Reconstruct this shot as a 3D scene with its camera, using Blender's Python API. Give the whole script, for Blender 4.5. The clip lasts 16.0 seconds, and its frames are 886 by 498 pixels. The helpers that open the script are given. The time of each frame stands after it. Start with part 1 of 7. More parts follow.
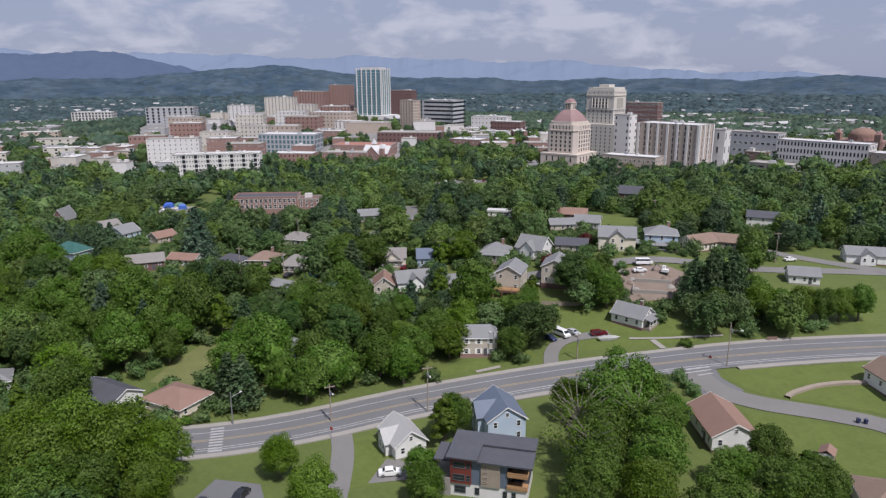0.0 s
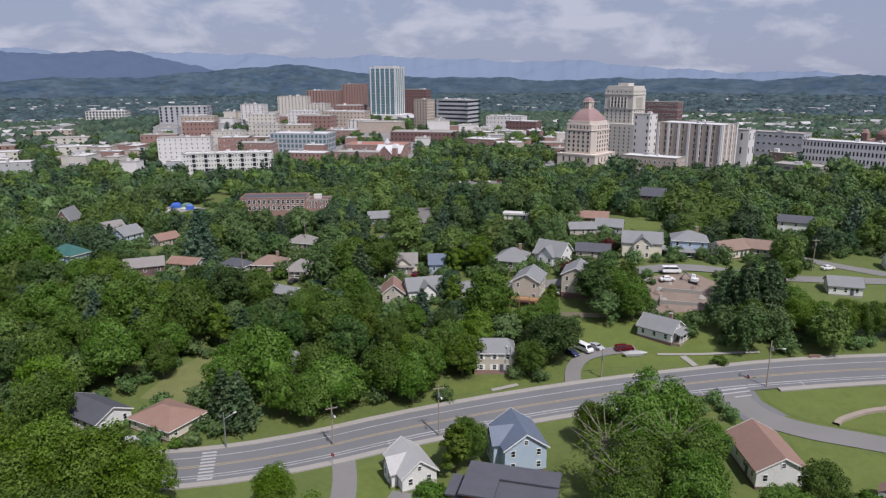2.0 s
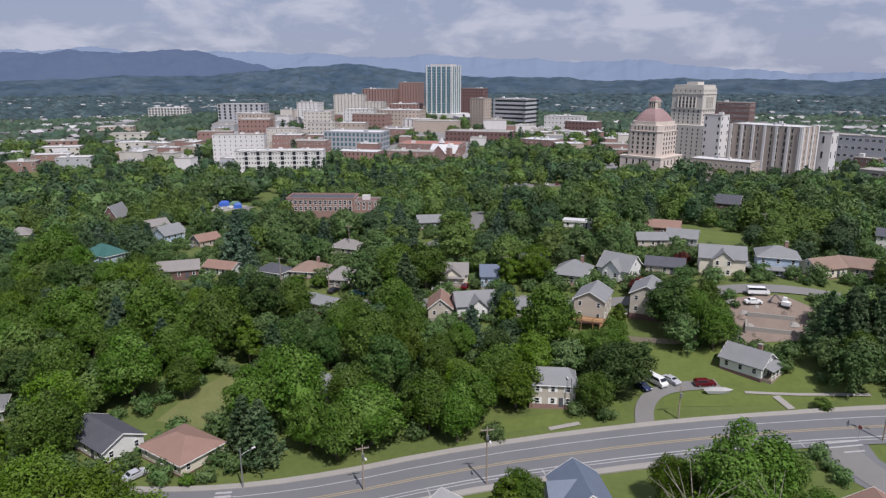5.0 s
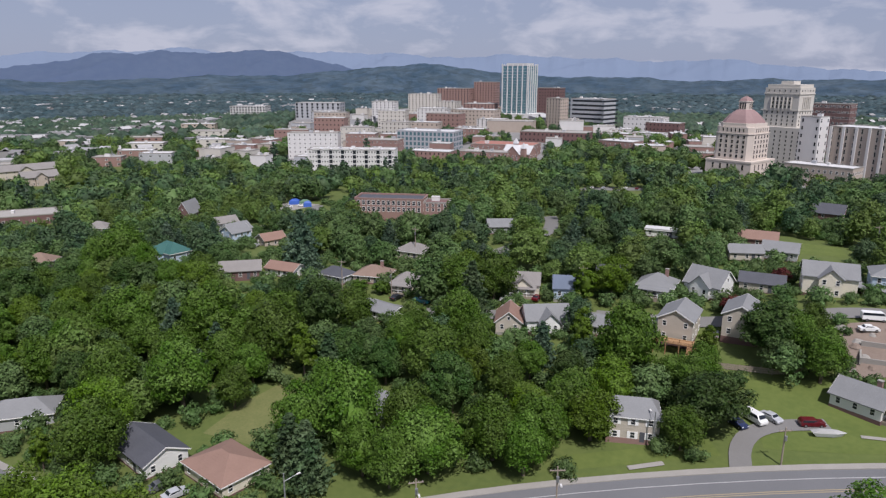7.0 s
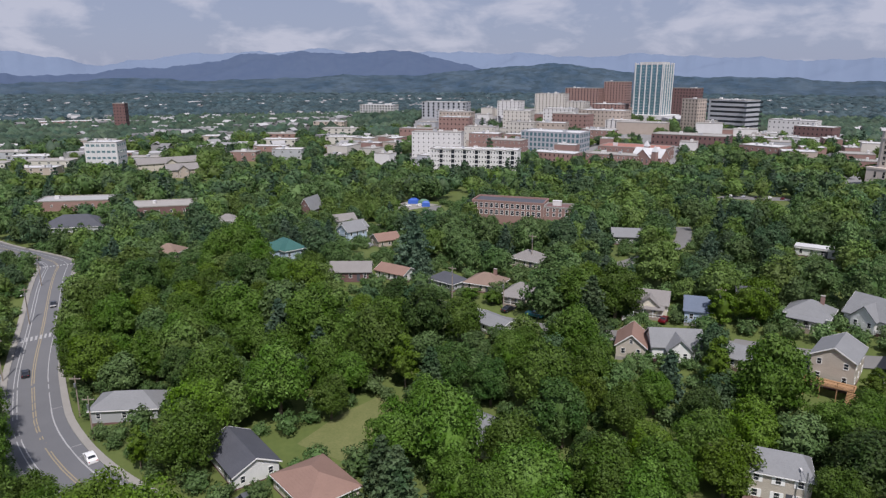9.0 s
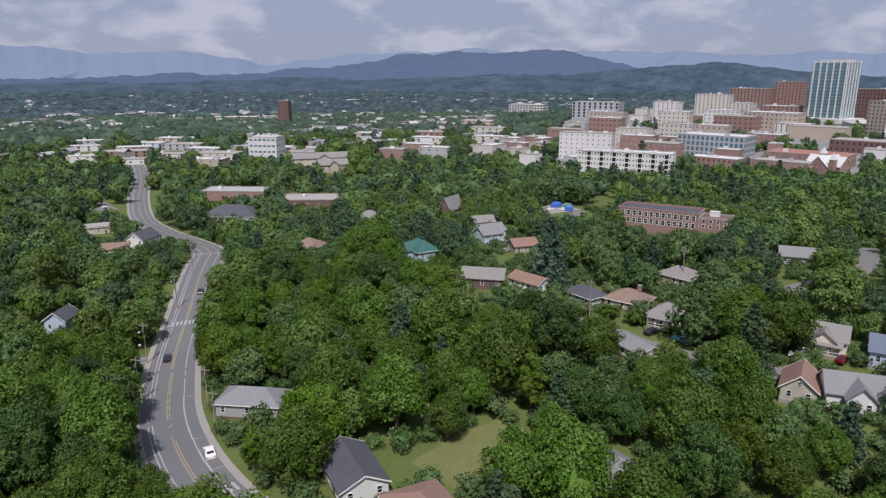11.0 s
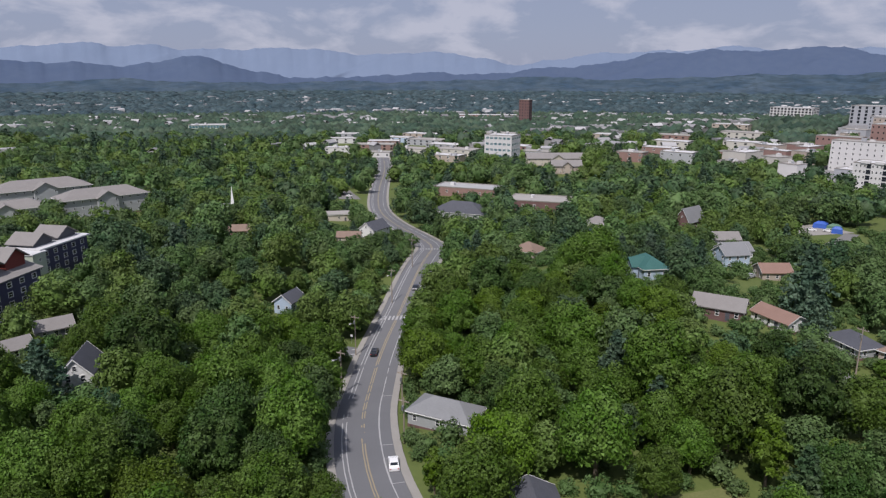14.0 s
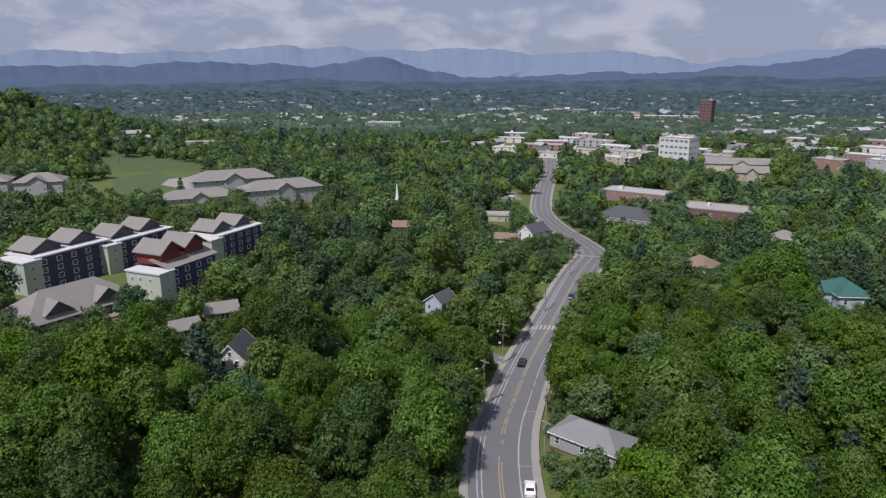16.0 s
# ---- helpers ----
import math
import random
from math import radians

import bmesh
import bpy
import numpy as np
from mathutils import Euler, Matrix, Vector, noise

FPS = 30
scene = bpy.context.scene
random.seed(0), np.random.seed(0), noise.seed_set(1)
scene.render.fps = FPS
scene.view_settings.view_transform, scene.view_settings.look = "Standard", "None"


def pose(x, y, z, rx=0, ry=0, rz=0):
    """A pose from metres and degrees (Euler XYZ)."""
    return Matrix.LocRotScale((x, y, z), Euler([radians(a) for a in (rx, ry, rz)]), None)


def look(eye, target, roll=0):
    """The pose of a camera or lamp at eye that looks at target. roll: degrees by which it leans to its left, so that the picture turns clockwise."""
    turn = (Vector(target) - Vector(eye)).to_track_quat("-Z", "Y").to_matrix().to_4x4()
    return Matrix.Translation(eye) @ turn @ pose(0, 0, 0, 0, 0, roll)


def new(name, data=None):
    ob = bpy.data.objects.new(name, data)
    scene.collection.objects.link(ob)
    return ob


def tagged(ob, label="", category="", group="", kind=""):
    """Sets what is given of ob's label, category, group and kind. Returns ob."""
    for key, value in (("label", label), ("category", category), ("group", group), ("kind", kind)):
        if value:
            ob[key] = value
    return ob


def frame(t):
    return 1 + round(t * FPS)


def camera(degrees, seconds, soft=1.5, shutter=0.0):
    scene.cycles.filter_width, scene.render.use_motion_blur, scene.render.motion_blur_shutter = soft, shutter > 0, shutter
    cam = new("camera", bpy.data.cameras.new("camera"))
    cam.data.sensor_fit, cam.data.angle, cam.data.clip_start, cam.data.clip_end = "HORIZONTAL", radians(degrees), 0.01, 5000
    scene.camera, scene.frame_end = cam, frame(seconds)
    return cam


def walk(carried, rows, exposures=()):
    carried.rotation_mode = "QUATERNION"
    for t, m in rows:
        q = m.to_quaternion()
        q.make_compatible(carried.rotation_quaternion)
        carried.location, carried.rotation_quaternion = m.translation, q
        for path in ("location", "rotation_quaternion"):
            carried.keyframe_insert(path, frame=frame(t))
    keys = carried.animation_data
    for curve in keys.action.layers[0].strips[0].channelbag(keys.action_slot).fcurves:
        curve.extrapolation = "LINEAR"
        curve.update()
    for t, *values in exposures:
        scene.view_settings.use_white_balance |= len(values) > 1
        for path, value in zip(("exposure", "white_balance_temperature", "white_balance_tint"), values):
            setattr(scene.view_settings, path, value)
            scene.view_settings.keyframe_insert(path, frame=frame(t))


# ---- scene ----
# A drone glides forward over the hillside streets and turns slowly to its left.
cam = camera(66.0, 16.0, soft=1.3)


def aim(x, y, z, turn, tilt, lean):
    return pose(x, y, z, 90 + tilt, 0, turn) @ pose(0, 0, 0, 0, 0, lean)


PATH = [
    (0.0, aim(-0.00, 0.00, 80.00, 5.84, -14.42, -0.25)),
    (0.5, aim(-0.31, 3.19, 79.63, 5.99, -14.42, -0.23)),
    (1.0, aim(-0.64, 6.46, 79.25, 6.24, -14.42, -0.24)),
    (1.5, aim(-0.94, 9.83, 78.88, 6.63, -14.42, -0.22)),
    (2.0, aim(-1.28, 13.24, 78.50, 7.03, -14.42, -0.21)),
    (2.5, aim(-1.63, 16.61, 78.16, 7.57, -14.42, -0.18)),
    (3.0, aim(-2.02, 19.99, 77.83, 8.18, -14.41, -0.14)),
    (3.5, aim(-2.42, 23.35, 77.48, 8.86, -14.40, -0.12)),
    (4.0, aim(-2.85, 26.70, 77.14, 9.64, -14.41, -0.09)),
    (6.5, aim(-5.63, 43.33, 75.24, 15.99, -14.40, 0.09)),
    (7.0, aim(-6.32, 46.54, 74.94, 17.84, -14.40, 0.07)),
    (7.5, aim(-7.03, 49.71, 74.67, 20.00, -14.40, 0.04)),
    (8.0, aim(-7.75, 52.76, 74.45, 22.36, -14.40, 0.02)),
    (8.5, aim(-8.53, 55.73, 74.26, 25.23, -14.41, 0.04)),
    (9.0, aim(-9.43, 58.66, 74.08, 28.26, -14.42, 0.08)),
    (11.5, aim(-15.12, 71.63, 73.21, 43.69, -14.47, 0.09)),
    (12.0, aim(-16.51, 73.79, 73.04, 46.81, -14.46, 0.10)),
    (12.5, aim(-17.94, 75.90, 72.89, 50.09, -14.46, 0.12)),
    (13.0, aim(-19.37, 77.84, 72.72, 53.50, -14.48, 0.12)),
    (13.5, aim(-20.81, 79.67, 72.57, 56.93, -14.50, 0.12)),
    (14.0, aim(-22.29, 81.36, 72.44, 60.38, -14.52, 0.12)),
    (14.5, aim(-23.81, 82.91, 72.29, 63.88, -14.56, 0.06)),
    (15.0, aim(-25.38, 84.33, 72.11, 67.38, -14.56, 0.00)),
    (15.5, aim(-26.98, 85.64, 71.94, 70.94, -14.57, -0.09)),
    (16.0, aim(-28.61, 86.89, 71.81, 74.53, -14.55, -0.10)),
]
walk(cam, PATH, exposures=[(0.0, 0.06, 6170, 17), (9.0, 0.03, 6170, 17), (16.0, -0.06, 6170, 17)])

# ---- light: a high summer sun behind the right shoulder, thin broken cloud ----
SUN_DIR = Vector((0.34, -0.43, 0.83)).normalized()
SUN_EL = math.asin(SUN_DIR.z)
SUN_AZ = math.atan2(SUN_DIR.x, SUN_DIR.y)
sun = new("sun", bpy.data.lights.new("sun", "SUN"))
sun.data.energy, sun.data.angle, sun.data.color = 4.5, radians(0.6), (1.0, 0.95, 0.87)
sun.matrix_world = look(SUN_DIR * 900, (0, 0, 0))

world = bpy.data.worlds.new("sky")
scene.world = world
world.use_nodes = True
wn, wl = world.node_tree.nodes, world.node_tree.links
wn.clear()
w_out, w_bg = wn.new("ShaderNodeOutputWorld"), wn.new("ShaderNodeBackground")
w_sky = wn.new("ShaderNodeTexSky")
w_sky.sky_type, w_sky.sun_disc = "NISHITA", False
w_sky.sun_elevation, w_sky.sun_rotation = SUN_EL, SUN_AZ
w_sky.air_density, w_sky.dust_density, w_sky.altitude = 1.1, 1.2, 700
w_co = wn.new("ShaderNodeTexCoord")
w_map = wn.new("ShaderNodeMapping")
w_map.inputs["Scale"].default_value = (1.0, 1.0, 2.6)
w_noise = wn.new("ShaderNodeTexNoise")
w_noise.inputs["Scale"].default_value, w_noise.inputs["Detail"].default_value = 9.0, 9
w_noise.inputs["Roughness"].default_value, w_noise.inputs["Distortion"].default_value = 0.56, 0.25
w_ramp = wn.new("ShaderNodeValToRGB")
w_ramp.color_ramp.elements[0].position, w_ramp.color_ramp.elements[1].position = 0.47, 0.62
w_cloud = wn.new("ShaderNodeRGB")
w_cloud.outputs[0].default_value = (7.6, 7.7, 8.3, 1)
w_thin = wn.new("ShaderNodeMix")
w_thin.data_type = "RGBA"
w_thin.inputs["Factor"].default_value = 0.85
w_haze = wn.new("ShaderNodeRGB")
w_haze.outputs[0].default_value = (4.0, 4.55, 6.0, 1)
w_mix = wn.new("ShaderNodeMix")
w_mix.data_type = "RGBA"
wl.new(w_co.outputs["Generated"], w_map.inputs["Vector"])
wl.new(w_map.outputs["Vector"], w_noise.inputs["Vector"])
wl.new(w_noise.outputs["Fac"], w_ramp.inputs["Fac"])
wl.new(w_sky.outputs["Color"], w_thin.inputs["A"])
wl.new(w_haze.outputs[0], w_thin.inputs["B"])
wl.new(w_thin.outputs["Result"], w_mix.inputs["A"])
wl.new(w_cloud.outputs[0], w_mix.inputs["B"])
w_fac = wn.new("ShaderNodeMath")
w_fac.operation = "MULTIPLY"
w_fac.inputs[1].default_value = 0.62
wl.new(w_ramp.outputs["Color"], w_fac.inputs[0])
wl.new(w_fac.outputs[0], w_mix.inputs["Factor"])
wl.new(w_mix.outputs["Result"], w_bg.inputs["Color"])
w_bg.inputs["Strength"].default_value = 0.077
wl.new(w_bg.outputs[0], w_out.inputs["Surface"])
scene.view_settings.exposure = 0.0

# ---- materials ----
def surface(name, low, high, size=1.0, rough=0.8, bump=0.3, fine=8.0, metal=0.0, by_object=0.0, island=0.0, spec=0.3, planks=0.0, coat=0.0):
    """A rough surface: colour from low to high over stains of `size` metres and a fine grain, with relief.
    by_object and island: brightness spread from object to object and from piece to piece. planks: pitch of level boards or courses, in metres."""
    m = bpy.data.materials.new(name)
    m.use_nodes = True
    n, l = m.node_tree.nodes, m.node_tree.links
    b = n["Principled BSDF"]
    co = n.new("ShaderNodeTexCoord")
    big, small = n.new("ShaderNodeTexNoise"), n.new("ShaderNodeTexNoise")
    big.inputs["Scale"].default_value, big.inputs["Detail"].default_value = 1.0 / size, 5
    small.inputs["Scale"].default_value, small.inputs["Detail"].default_value = fine, 3
    for t in (big, small):
        l.new(co.outputs["Object"], t.inputs["Vector"])
    add = n.new("ShaderNodeMath")
    add.operation = "ADD"
    half = n.new("ShaderNodeMath")
    half.operation = "MULTIPLY_ADD"
    half.inputs[1].default_value, half.inputs[2].default_value = 0.6, -0.1
    l.new(big.outputs["Fac"], add.inputs[0])
    l.new(small.outputs["Fac"], add.inputs[1])
    l.new(add.outputs[0], half.inputs[0])
    mix = n.new("ShaderNodeMix")
    mix.data_type = "RGBA"
    mix.inputs["A"].default_value, mix.inputs["B"].default_value = (*low, 1), (*high, 1)
    l.new(half.outputs[0], mix.inputs["Factor"])
    colour = mix.outputs["Result"]
    for kind, spread in (("ShaderNodeObjectInfo", by_object), ("ShaderNodeNewGeometry", island)):
        if spread:
            info = n.new(kind)
            r = n.new("ShaderNodeMapRange")
            r.inputs["To Min"].default_value, r.inputs["To Max"].default_value = 1 - spread, 1 + spread
            l.new(info.outputs["Random" if kind == "ShaderNodeObjectInfo" else "Random Per Island"], r.inputs["Value"])
            hsv = n.new("ShaderNodeHueSaturation")
            l.new(r.outputs[0], hsv.inputs["Value"])
            l.new(colour, hsv.inputs["Color"])
            colour = hsv.outputs["Color"]
    l.new(colour, b.inputs["Base Color"])
    b.inputs["Roughness"].default_value, b.inputs["Metallic"].default_value = rough, metal
    b.inputs["Specular IOR Level"].default_value = spec
    b.inputs["Coat Weight"].default_value = coat
    height = small.outputs["Fac"]
    if planks:
        wave = n.new("ShaderNodeTexWave")
        wave.bands_direction, wave.wave_profile = "Z", "SAW"
        wave.inputs["Scale"].default_value = 0.314 / planks
        l.new(co.outputs["Object"], wave.inputs["Vector"])
        height = wave.outputs["Fac"]
    if bump:
        bp = n.new("ShaderNodeBump")
        bp.inputs["Strength"].default_value, bp.inputs["Distance"].default_value = bump, 0.05
        l.new(height, bp.inputs["Height"])
        l.new(bp.outputs["Normal"], b.inputs["Normal"])
    return m


def foliage(name, dark, light, clump=4.5, by_object=0.28, island=0.30, through_light=0.24, cell=0.0, relief=1.4):
    """Leaves: hue and brightness drift from tree to tree, over clumps and from leaf to leaf; some light passes through."""
    m = bpy.data.materials.new(name)
    m.use_nodes = True
    n, l = m.node_tree.nodes, m.node_tree.links
    b, out = n["Principled BSDF"], n["Material Output"]
    geo, info, tex = n.new("ShaderNodeNewGeometry"), n.new("ShaderNodeObjectInfo"), n.new("ShaderNodeTexNoise")
    tex.inputs["Scale"].default_value, tex.inputs["Detail"].default_value = 1.0 / clump, 3
    l.new(geo.outputs["Position"], tex.inputs["Vector"])
    con = n.new("ShaderNodeMapRange")
    con.inputs["From Min"].default_value, con.inputs["From Max"].default_value = 0.36, 0.64
    l.new(tex.outputs["Fac"], con.inputs["Value"])
    mix = n.new("ShaderNodeMix")
    mix.data_type = "RGBA"
    mix.inputs["A"].default_value, mix.inputs["B"].default_value = (*dark, 1), (*light, 1)
    l.new(con.outputs[0], mix.inputs["Factor"])
    hsv = n.new("ShaderNodeHueSaturation")
    r1, r2, mul, hue = n.new("ShaderNodeMapRange"), n.new("ShaderNodeMapRange"), n.new("ShaderNodeMath"), n.new("ShaderNodeMapRange")
    r1.inputs["To Min"].default_value, r1.inputs["To Max"].default_value = 1 - by_object, 1 + by_object
    r2.inputs["To Min"].default_value, r2.inputs["To Max"].default_value = 1 - island, 1 + island
    hue.inputs["To Min"].default_value, hue.inputs["To Max"].default_value = 0.485, 0.500
    grey = n.new("ShaderNodeMapRange")
    grey.inputs["To Min"].default_value, grey.inputs["To Max"].default_value = 1.28, 0.98
    chance = info.outputs["Random"]
    if cell:
        vor, sep = n.new("ShaderNodeTexVoronoi"), n.new("ShaderNodeSeparateColor")
        vor.inputs["Scale"].default_value = 1.0 / cell
        l.new(geo.outputs["Position"], vor.inputs["Vector"])
        l.new(vor.outputs["Color"], sep.inputs[0])
        chance = sep.outputs[0]
    l.new(chance, r1.inputs["Value"])
    l.new(chance, hue.inputs["Value"])
    l.new(tex.outputs["Fac"], grey.inputs["Value"])
    l.new(grey.outputs[0], hsv.inputs["Saturation"])
    l.new(geo.outputs["Random Per Island"], r2.inputs["Value"])
    mul.operation = "MULTIPLY"
    l.new(r1.outputs[0], mul.inputs[0])
    l.new(r2.outputs[0], mul.inputs[1])
    l.new(mul.outputs[0], hsv.inputs["Value"])
    l.new(hue.outputs[0], hsv.inputs["Hue"])
    l.new(mix.outputs["Result"], hsv.inputs["Color"])
    l.new(hsv.outputs["Color"], b.inputs["Base Color"])
    b.inputs["Roughness"].default_value, b.inputs["Specular IOR Level"].default_value = 0.62, 0.25
    if relief:
        fine, bp = n.new("ShaderNodeTexNoise"), n.new("ShaderNodeBump")
        fine.inputs["Scale"].default_value, fine.inputs["Detail"].default_value = relief, 3
        l.new(geo.outputs["Position"], fine.inputs["Vector"])
        l.new(fine.outputs["Fac"], bp.inputs["Height"])
        bp.inputs["Strength"].default_value, bp.inputs["Distance"].default_value = 0.7, 0.45 / relief
        l.new(bp.outputs["Normal"], b.inputs["Normal"])
    tr, sh = n.new("ShaderNodeBsdfTranslucent"), n.new("ShaderNodeMixShader")
    l.new(hsv.outputs["Color"], tr.inputs["Color"])
    sh.inputs["Fac"].default_value = through_light
    l.new(b.outputs[0], sh.inputs[1])
    l.new(tr.outputs[0], sh.inputs[2])
    l.new(sh.outputs[0], out.inputs["Surface"])
    return m


def plain(name, colour, rough=0.5, metal=0.0, spec=0.5, coat=0.0):
    m = bpy.data.materials.new(name)
    m.use_nodes = True
    b = m.node_tree.nodes["Principled BSDF"]
    b.inputs["Base Color"].default_value = (*colour, 1)
    b.inputs["Roughness"].default_value, b.inputs["Metallic"].default_value = rough, metal
    b.inputs["Specular IOR Level"].default_value, b.inputs["Coat Weight"].default_value = spec, coat
    return m


